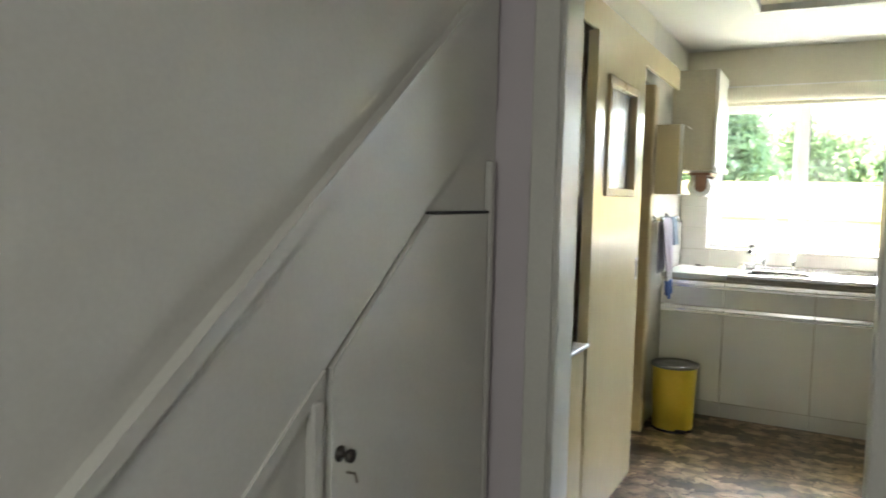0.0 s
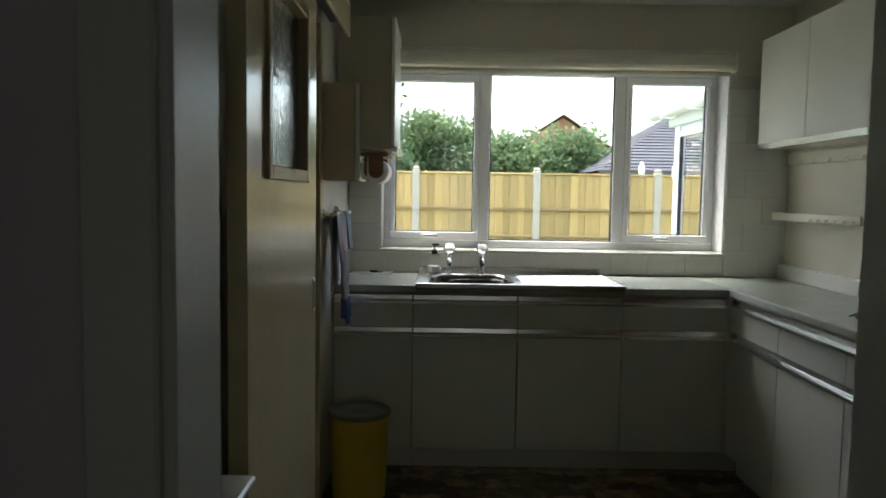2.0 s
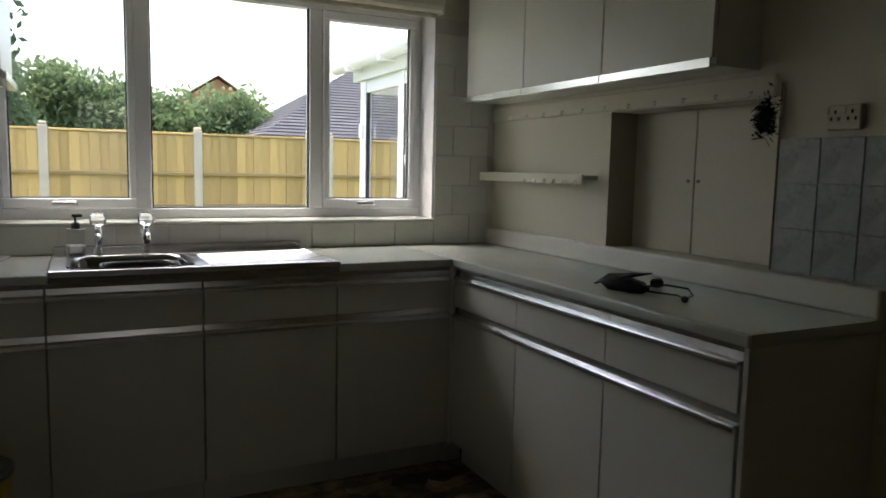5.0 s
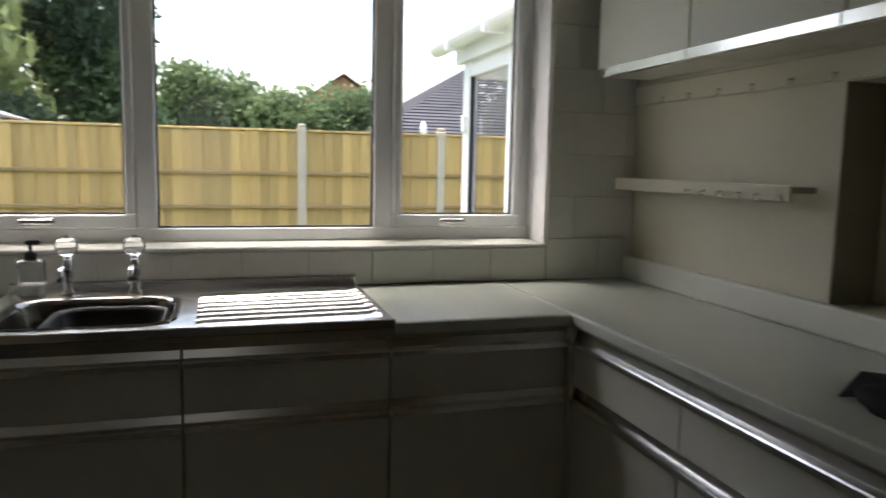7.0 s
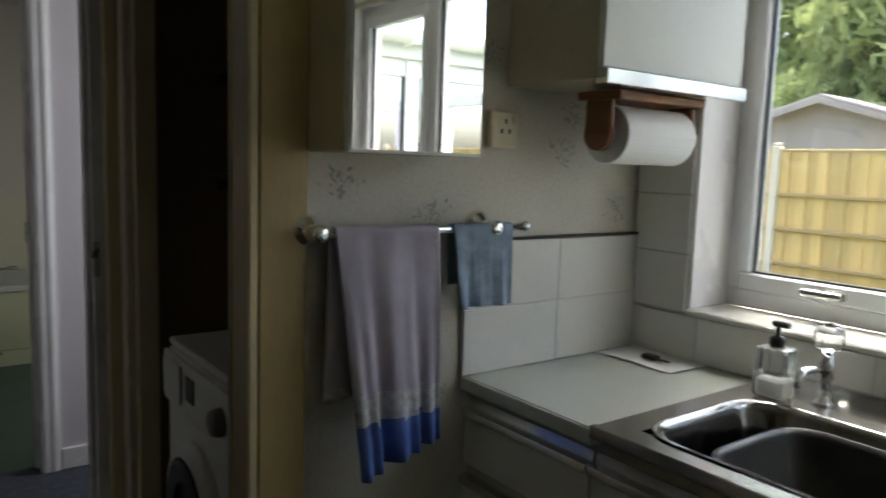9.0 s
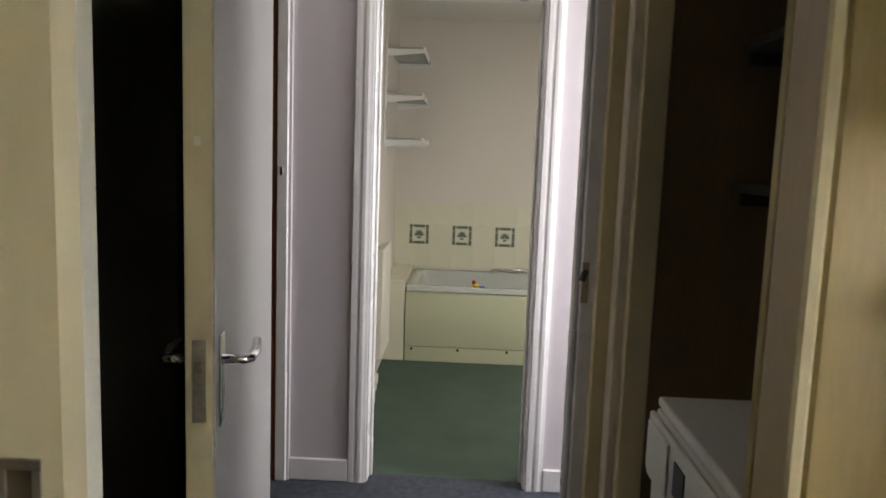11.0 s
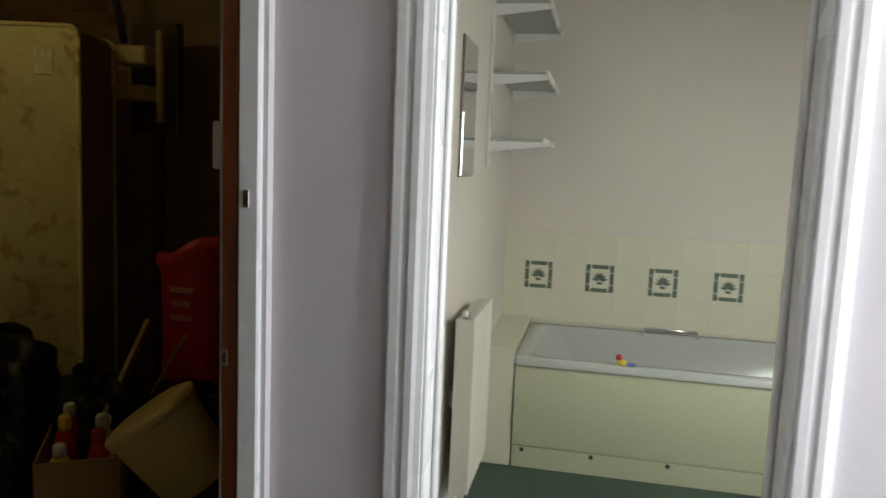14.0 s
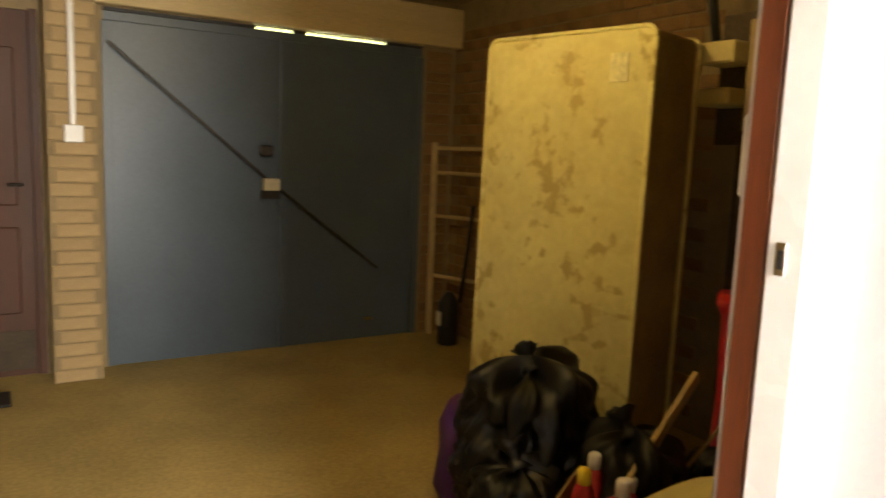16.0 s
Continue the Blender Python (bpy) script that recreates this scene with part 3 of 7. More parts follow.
# ---------------------------------------------------------------- kitchen window
def window_kitchen():
    y0, y1 = 5.075, 5.135
    win = thing("window_1", "white three-light plastic window over the sink", "window", (0.32, 5.1, SILL), kind="structure")
    fr = bmesh.new()
    z0, z1 = SILL + 0.012, HEAD
    for a, b, c, d in ((W_L, W_R, z0, z0 + 0.045), (W_L, W_R, z1 - 0.05, z1), (W_L, W_L + 0.04, z0 + 0.045, z1 - 0.05), (W_R - 0.04, W_R, z0 + 0.045, z1 - 0.05), (-0.085, -0.022, z0 + 0.045, z1 - 0.05), (0.68, 0.745, z0 + 0.045, z1 - 0.05)):
        bx(a, b, y0, y1, c, d, 0.004, fr)
    part("window_frame", fr, UPVC, win)
    for a, b in ((W_L + 0.04, -0.085), (0.745, W_R - 0.04)):
        sash = bmesh.new()
        c, d = z0 + 0.045, z1 - 0.05
        for e, f, g, h in ((a, b, c, c + 0.045), (a, b, d - 0.045, d), (a, a + 0.03, c + 0.045, d - 0.045), (b - 0.03, b, c + 0.045, d - 0.045)):
            bx(e, f, y0 - 0.014, y0 + 0.04, g, h, 0.005, sash)
        so = part("sash", sash, UPVC, win)
        part("pane", bx(a + 0.028, b - 0.028, y0 + 0.02, y0 + 0.026, c + 0.043, d - 0.043), CLEAR, so).visible_shadow = False
        seal = bmesh.new()
        for e, f, g, h in ((a + 0.03, b - 0.03, c + 0.045, c + 0.05), (a + 0.03, a + 0.035, c + 0.05, d - 0.045), (b - 0.035, b - 0.03, c + 0.05, d - 0.045)):
            bx(e, f, y0 + 0.002, y0 + 0.019, g, h, 0, seal)
        part("gasket", seal, SEAL, so)
        mid = (a + b) / 2
        hb = bx(mid - 0.022, mid + 0.022, y0 - 0.026, y0 - 0.014, c + 0.012, c + 0.036, 0.004)
        bx(mid - 0.075, mid + 0.018, y0 - 0.044, y0 - 0.026, c + 0.014, c + 0.032, 0.006, hb, 2)
        part("casement_handle", hb, STEEL, so, "satin metal casement handle")
    part("pane", bx(-0.024, 0.682, y0 + 0.03, y0 + 0.036, z0 + 0.043, z1 - 0.048), CLEAR, win).visible_shadow = False
    seal = bmesh.new()
    for e, f, g, h in ((-0.022, 0.68, z0 + 0.045, z0 + 0.051), (-0.022, -0.016, z0 + 0.051, z1 - 0.05), (0.674, 0.68, z0 + 0.051, z1 - 0.05)):
        bx(e, f, y0 + 0.01, y0 + 0.029, g, h, 0, seal)
    part("gasket", seal, SEAL, win)
    part("window_sill", bx(W_L, W_R, 4.905, 5.075, SILL - 0.002, SILL + 0.012, 0.004), TILE_WHITE, win, "white tiled inner sill")
    rv = bmesh.new()
    bx(W_L, W_L + 0.006, 4.918, 5.075, SILL + 0.012, HEAD - 0.006, 0.001, rv)
    bx(W_R - 0.006, W_R, 4.918, 5.075, SILL + 0.012, HEAD - 0.006, 0.001, rv)
    bx(W_L, W_R, 4.918, 5.075, HEAD - 0.006, HEAD, 0.001, rv)
    part("reveal_lining", rv, TRIM_WHITE, win, "white painted reveal")
    return win


window_kitchen()


def roller_blind():
    b = thing("roller_blind", "rolled-up cream roller blind above the window", "blind", (0.32, 4.88, 2.0))
    body = bmesh.new()
    n = 14
    ring = []
    for k in range(n):
        a = 2 * math.pi * k / n
        ring.append((4.872 + 0.036 * math.cos(a), 2.062 + 0.05 * math.sin(a)))
    left = [body.verts.new((-0.60, y, z)) for y, z in ring]
    right = [body.verts.new((1.262, y, z)) for y, z in ring]
    for k in range(n):
        body.faces.new((left[k], left[(k + 1) % n], right[(k + 1) % n], right[k]))
    body.faces.new(left[::-1]), body.faces.new(right)
    bmesh.ops.recalc_face_normals(body, faces=body.faces[:])
    part("fabric_roll", body, CREAM_WALL, b, smooth=False)
    part("hem_bar", bx(-0.59, 1.252, 4.882, 4.894, 1.992, 2.014, 0.004), CREAM_WALL, b)
    part("bracket", bx(-0.615, -0.601, 4.85, 4.92, 2.01, 2.115, 0.004), WHITE_PLASTIC, b)
    part("bracket", bx(1.263, 1.277, 4.85, 4.92, 2.01, 2.115, 0.004), WHITE_PLASTIC, b)
    part("pole_trim", bx(-0.60, 1.262, 4.90, 4.918, 2.112, 2.125, 0.003), TRIM_WHITE, b)


roller_blind()


# ---------------------------------------------------------------- kitchen units
def profile_x(prof, x0, x1, swap=False):
    """A moulding: (y, z) outline drawn out along x, or (x, z) along y when swapped."""
    bm = bmesh.new()
    a = [bm.verts.new((p, x0, q) if swap else (x0, p, q)) for p, q in prof]
    b = [bm.verts.new((p, x1, q) if swap else (x1, p, q)) for p, q in prof]
    n = len(prof)
    bm.faces.new(a), bm.faces.new(b[::-1])
    for k in range(n):
        bm.faces.new((a[k], b[k], b[(k + 1) % n], a[(k + 1) % n]))
    bmesh.ops.recalc_face_normals(bm, faces=bm.faces[:])
    return bm


def base_unit(width, label, narrow=False):
    """A floor cupboard with a drawer over a door, its front towards -y, its left front foot corner at the origin."""
    u = thing("kitchen_base_unit", label, "kitchen unit", (0, 0, 0), "white fitted kitchen units")
    w = width
    part("side_panel", bx(0.0, 0.016, 0.02, 0.56, 0.10, 0.865), LAM_EDGE, u)
    part("side_panel", bx(w - 0.016, w, 0.02, 0.56, 0.10, 0.865), LAM_EDGE, u)
    part("bottom_panel", bx(0.016, w - 0.016, 0.02, 0.56, 0.10, 0.116), LAM_EDGE, u)
    part("back_panel", bx(0.016, w - 0.016, 0.54, 0.56, 0.116, 0.865), LAM_EDGE, u)
    part("top_rail", bx(0.016, w - 0.016, 0.022, 0.05, 0.838, 0.865), LAM_EDGE, u)
    part("plinth", bx(0.0, w, 0.06, 0.076, 0.0, 0.10), LAMINATE, u)
    g = 0.0025
    dr = part("drawer_front", bx(g, w - g, 0.0, 0.018, 0.700, 0.822, 0.0015), LAMINATE, u)
    strip(dr, g, w - g, 0.824)
    do = part("door", bx(g, w - g, 0.0, 0.018, 0.108, 0.664, 0.0015), LAMINATE, u)
    strip(do, g, w - g, 0.666)
    return u


def strip(owner, x0, x1, z):
    """A channelled aluminium grip along the top edge of a front."""
    s = profile_x(((-0.012, z - 0.010), (-0.0095, z - 0.010), (-0.008, z), (0.018, z), (0.018, z + 0.028), (0.0145, z + 0.028), (0.011, z + 0.008), (-0.010, z + 0.006), (-0.012, z + 0.002)), x0, x1)
    part("grip_strip", s, ALU, owner, "bright aluminium grip strip")


wide = base_unit(0.5, "white laminate base unit with drawer and aluminium grip strips")
slim = base_unit(0.376, "narrow white laminate base unit in the corner by the towel")
FY = 4.352
slim.matrix_basis = pose(-0.798, FY, 0)
wide.matrix_basis = pose(-0.42, FY, 0)
for x in (0.082, 0.583):
    copy_thing(wide, pose(x, FY, 0))
for y in (4.36, 3.861, 3.362):
    copy_thing(wide, pose(1.097, y, 0, 0, 0, -90))
tagged(part("corner_filler", bx(1.084, 1.096, 4.342, 4.37, 0.10, 0.868, 0.001), LAMINATE), "white filler post where the unit runs meet", "filler")
structure("plinth_corner", bx(1.085, 1.17, 4.40, 4.43, 0.0, 0.10), LAMINATE, "white plinth in the unit corner", "plinth")
tagged(part("end_panel", bx(1.10, 1.598, 2.842, 2.858, 0.0, 0.868, 0.002), LAMINATE), "plain white end panel closing the run of units", "panel")


def worktops():
    z0, z1 = 0.870, 0.902

    def top(label, x0, x1, y0, y1, edge):
        w = thing("worktop", label, "worktop", ((x0 + x1) / 2, (y0 + y1) / 2, z0), "laminate worktops")
        if edge == "y":
            part("surface", bx(x0, x1, y0 + 0.010, y1, z0, z1, 0.001), WORKTOP, w)
            part("front_edge", bx(x0, x1, y0, y0 + 0.0098, z0, z1 - 0.0006, 0.004, None, 2), WORKTOP, w, "rounded front edge")
        else:
            part("surface", bx(x0 + 0.010, x1, y0, y1, z0, z1, 0.001), WORKTOP, w)
            part("front_edge", bx(x0, x0 + 0.0098, y0, y1, z0, z1 - 0.0006, 0.004, None, 2), WORKTOP, w, "rounded front edge")

    top("pale grey-green laminate worktop beside the sink", -0.798, -0.412, 4.338, 4.918, "y")
    top("pale grey-green worktop between sink and corner", 0.592, 1.082, 4.338, 4.918, "y")
    top("long pale grey-green worktop along the side wall", 1.0845, 1.598, 2.835, 4.918, "x")
    d = bx(1.566, 1.598, 2.835, 4.916, z1, 0.982, 0.008, None, 2)
    tagged(part("worktop_upstand", d, LAMINATE), "white upstand along the back of the worktop", "upstand")
    e = bx(-0.41, 0.59, 4.362, 4.385, 0.868, 0.897, 0.002)
    tagged(part("worktop_rail", e, LAM_EDGE), "narrow rail carrying the sink top", "rail")


worktops()


def sink():
    s = thing("kitchen_sink", "stainless steel inset sink with ribbed drainer", "sink", (0.09, 4.6, 0.9))
    x0, x1, y0, y1 = -0.408, 0.588, 4.335, 4.905
    zt = 0.910
    deck = bmesh.new()
    bowl = (-0.345, 0.055, 4.395, 4.755)
    # deck sheet with openings for bowl and drainer
    xs = (x0, bowl[0], bowl[1], 0.112, 0.555, x1)
    ys = (y0, y0 + 0.04, bowl[2], bowl[3], 4.80, y1)
    node = {(i, k): deck.verts.new((x, y, zt)) for i, x in enumerate(xs) for k, y in enumerate(ys)}
    for i in range(5):
        for k in range(5):
            if (i == 1 and k == 2) or (i == 3 and 1 <= k <= 3):
                continue
            deck.faces.new((node[i, k], node[i + 1, k], node[i + 1, k + 1], node[i, k + 1]))
    shell(deck, (0, 0, -0.012))
    part("deck", deck, STEEL, s)
    part("rim", bx(x0 - 0.002, x1 + 0.002, y0 - 0.006, y0 + 0.012, 0.889, zt + 0.004, 0.004, None, 2), STEEL, s, "rolled steel front edge")
    part("back_lip", bx(x0, x1, y1 - 0.012, y1 + 0.01, 0.89, zt + 0.028, 0.005, None, 2), STEEL, s)
    # bowl with rounded corners, tapering down
    bm = bmesh.new()
    rings = []
    for inset, z, rad in ((-0.012, zt + 0.003, 0.085), (0.0, zt + 0.002, 0.08), (0.008, zt - 0.012, 0.075), (0.022, 0.80, 0.07), (0.035, 0.752, 0.06), (0.07, 0.742, 0.04)):
        a, b, c, d = bowl[0] + inset, bowl[1] - inset, bowl[2] + inset, bowl[3] - inset
        ring = []
        for cx, cy, start in ((b - rad, d - rad, 0), (a + rad, d - rad, 90), (a + rad, c + rad, 180), (b - rad, c + rad, 270)):
            for k in range(7):
                w = radians(start + 15 * k)
                ring.append(bm.verts.new((cx + rad * math.cos(w), cy + rad * math.sin(w), z)))
        rings.append(ring)
    for p, q in zip(rings, rings[1:]):
        m = len(p)
        for k in range(m):
            bm.faces.new((p[k], q[k], q[(k + 1) % m], p[(k + 1) % m]))
    bm.faces.new(rings[-1])
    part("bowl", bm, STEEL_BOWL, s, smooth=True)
    part("waste", lathe([(0.0, 0.0), (0.035, 0.0), (0.04, 0.004), (0.03, 0.006), (0.012, 0.003)], (-0.145, 4.575, 0.742)), CHROME, s, smooth=True)
    # ribbed drainer tray, sloping to the bowl
    dr = bmesh.new()
    n = 57
    prev = None
    for k in range(n + 1):
        y = y0 + 0.04 + (4.80 - y0 - 0.04) * k / n
        rib = 0.0095 * max(-0.32, math.sin(2 * math.pi * 7 * k / n - 0.6))
        pair = [dr.verts.new((x, y, zt - dz + rib)) for x, dz in ((0.100, 0.015), (0.135, 0.0115), (0.54, 0.006), (0.566, 0.001))]
        if k in (0, n):
            for v in pair:
                v.co.z = zt
        if prev:
            for i in range(3):
                dr.faces.new((prev[i], prev[i + 1], pair[i + 1], pair[i]))
        prev = pair
    part("drainer", dr, STEEL, s, "ribbed drainer", smooth=True)
    return s


sink()


def basin_insert():
    """The washing-up bowl standing in the sink, its colour darkened for the shade there."""
    bm = bmesh.new()
    prof = []
    for inset, z, rad in ((0.05, 0.750, 0.05), (0.035, 0.757, 0.06), (0.018, 0.878, 0.07), (0.012, 0.892, 0.075), (0.02, 0.893, 0.07), (0.026, 0.88, 0.065), (0.05, 0.765, 0.05)):
        a, b, c, d = -0.262 + inset, 0.046 - inset, 4.402 + inset, 4.748 - inset
        ring = []
        for cx, cy, start in ((b - rad, d - rad, 0), (a + rad, d - rad, 90), (a + rad, c + rad, 180), (b - rad, c + rad, 270)):
            for k in range(6):
                w = radians(start + 18 * k)
                ring.append(bm.verts.new((cx + rad * math.cos(w), cy + rad * math.sin(w), z)))
        prof.append(ring)
    for p, q in zip(prof, prof[1:]):
        m = len(p)
        for k in range(m):
            bm.faces.new((p[k], p[(k + 1) % m], q[(k + 1) % m], q[k]))
    bm.faces.new(prof[-1])
    bm.faces.new(prof[0][::-1])
    tagged(part("washing_up_bowl", bm, DARK_BOWL, None, smooth=True), "plastic washing-up bowl in the sink, coloured near-black for the shade there", "bowl")


basin_insert()


def pillar_tap(x, label):
    t = thing("pillar_tap", label, "tap", (x, 4.845, 0.91), "pair of pillar taps")
    o = (x, 4.845, 0.91)
    part("tap_body", lathe([(0.022, 0), (0.022, 0.006), (0.013, 0.012), (0.012, 0.05), (0.016, 0.056), (0.016, 0.085), (0.011, 0.092), (0.010, 0.112)], o), CHROME, t, smooth=True)
    part("spout", tube([(x, 4.845, 0.978), (x, 4.80, 0.990), (x, 4.755, 0.992), (x, 4.738, 0.982), (x, 4.735, 0.962)], 0.0075, 10), CHROME, t, smooth=True)
    part("tap_head", lathe([(0.010, 0.0), (0.027, 0.006), (0.031, 0.02), (0.030, 0.038), (0.022, 0.05), (0.01, 0.053)], (x, 4.845, 1.022), 8), CRYSTAL, t, "clear faceted plastic head")
    part("head_button", cyl(0.011, 0.004, (x, 4.845, 1.077)), CHROME, t)


pillar_tap(-0.245, "chrome pillar tap with clear faceted head")
pillar_tap(-0.068, "chrome pillar tap with clear faceted head")


def wall_unit(y0, y1):
    u = thing("kitchen_wall_unit", "white laminate wall unit with aluminium grip strip", "kitchen unit", (1.5, (y0 + y1) / 2, 1.60), "white fitted wall units")
    z0, z1 = 1.602, 2.17
    part("side_panel", bx(1.41, 1.598, y0 + 0.001, y0 + 0.017, z0, z1), LAMINATE, u)
    part("side_panel", bx(1.41, 1.598, y1 - 0.017, y1 - 0.001, z0, z1), LAMINATE, u)
    part("bottom_panel", bx(1.41, 1.598, y0 + 0.017, y1 - 0.017, z0, z0 + 0.016), LAMINATE, u)
    part("top_panel", bx(1.41, 1.598, y0 + 0.017, y1 - 0.017, z1 - 0.016, z1), LAMINATE, u)
    d = part("door", bx(1.392, 1.408, y0 + 0.002, y1 - 0.002, z0 + 0.022, z1, 0.0015), LAMINATE, u)
    s = profile_x(((1.382, z0 - 0.006), (1.409, z0 - 0.006), (1.409, z0 + 0.004), (1.388, z0 + 0.004), (1.386, z0 + 0.021), (1.382, z0 + 0.021)), y0 + 0.002, y1 - 0.002, True)
    part("grip_strip", s, ALU, d, "bright aluminium grip strip")


for a, b in ((4.33, 4.83), (3.81, 4.328), (3.29, 3.808)):
    wall_unit(a, b)


def corner_unit():
    """The white wall unit above the kitchen roll."""
    u = thing("kitchen_wall_unit", "white wall unit in the corner by the window", "kitchen unit", (-0.66, 4.68, 1.54), "white fitted wall units")
    part("carcass", bx(-0.798, -0.540, 4.442, 4.905, 1.545, 2.17, 0.002), LAM_EDGE, u)
    d = part("door", bx(-0.538, -0.522, 4.440, 4.907, 1.566, 2.17, 0.0015), LAMINATE, u)
    s = profile_x(((-0.540, 1.535), (-0.508, 1.535), (-0.508, 1.562), (-0.512, 1.562), (-0.514, 1.546), (-0.540, 1.545)), 4.440, 4.907, True)
    part("grip_strip", s, ALU, d, "bright aluminium grip strip")


corner_unit()


def mirror_cabinet():
    u = thing("mirror_cabinet", "cream wall cabinet with a mirrored door", "cabinet", (-0.72, 4.13, 1.38))
    part("carcass", bx(-0.798, -0.655, 3.955, 4.24, 1.385, 1.785, 0.003), CREAM_GLOSS, u)
    d = part("door", bx(-0.653, -0.636, 3.955, 4.24, 1.385, 1.785, 0.002), WHITE_PLASTIC, u, "white-edged door")
    part("mirror", bx(-0.637, -0.632, 3.960, 4.235, 1.391, 1.779), MIRROR, d, "mirror glass")


mirror_cabinet()


# ---------------------------------------------------------------- sliding door and its rail
def sliding_door():
    d = thing("sliding_door", "cream gloss sliding door with obscured glass, slid open", "door", (-0.69, 2.75, 0.02))
    x0, x1, y0, y1 = -0.715, -0.675, 2.368, 3.152
    g = (2.53, 2.99, 1.37, 1.83)
    slab = bmesh.new()
    for a, b, c, e in ((y0, g[0], 0.012, 1.985), (g[1], y1, 0.012, 1.985), (g[0], g[1], 0.012, g[2]), (g[0], g[1], g[3], 1.985)):
        bx(x0, x1, a, b, c, e, 0, slab)
    bmesh.ops.remove_doubles(slab, verts=slab.verts[:], dist=1e-5)
    part("slab", slab, CREAM_GLOSS, d)
    bd = bmesh.new()
    for a, b, c, e in ((g[0] - 0.012, g[0] + 0.022, g[2] - 0.012, g[3] + 0.012), (g[1] - 0.022, g[1] + 0.012, g[2] - 0.012, g[3] + 0.012), (g[0] + 0.022, g[1] - 0.022, g[2] - 0.012, g[2] + 0.022), (g[0] + 0.022, g[1] - 0.022, g[3] - 0.022, g[3] + 0.012)):
        bx(x1 - 0.03, x1 + 0.010, a, b, c, e, 0.003, bd)
    part("glazing_bead", bd, YELLOW_WOOD, d, "ochre moulded glazing bead")
    part("pane", bx(-0.698, -0.692, g[0], g[1], g[2], g[3]), OBSCURE, d, "obscured patterned glass")
    f = bmesh.new()
    py, pz = 3.112, 1.02
    bx(x1 - 0.001, x1 + 0.003, py - 0.021, py + 0.021, pz - 0.052, pz - 0.041, 0.001, f)
    bx(x1 - 0.001, x1 + 0.003, py - 0.021, py + 0.021, pz + 0.041, pz + 0.052, 0.001, f)
    bx(x1 - 0.001, x1 + 0.003, py - 0.021, py - 0.012, pz - 0.041, pz + 0.041, 0.001, f)
    bx(x1 - 0.001, x1 + 0.003, py + 0.012, py + 0.021, pz - 0.041, pz + 0.041, 0.001, f)
    part("flush_pull", f, BRASSY, d, "recessed metal pull")
    part("pull_recess", bx(x1 + 0.0004, x1 + 0.0012, py - 0.012, py + 0.012, pz - 0.041, pz + 0.041), STEEL, d)


sliding_door()
rail = thing("door_rail_pelmet", "cream pelmet board hiding the sliding door track", "pelmet", (-0.75, 3.2, 1.99))
part("pelmet_board", bx(-0.706, -0.690, 1.87, 4.07, 1.992, 2.115, 0.004), CREAM_GLOSS, rail)
part("pelmet_top", bx(-0.798, -0.707, 1.87, 4.07, 2.098, 2.114, 0.002), CREAM_GLOSS, rail)
part("track", bx(-0.775, -0.73, 1.90, 4.05, 2.05, 2.085, 0.003), DARK_METAL, rail)
box = thing("boxed_panel", "low cream boxed panel with white cap", "panelling", (-0.7, 2.06, 0.0))
part("board", bx(-0.797, -0.635, 1.93, 2.20, 0.0, 0.80, 0.002), CREAM_GLOSS, box)
part("cap", bx(-0.797, -0.620, 1.93, 2.215, 0.80, 0.815, 0.004), TRIM_WHITE, box)

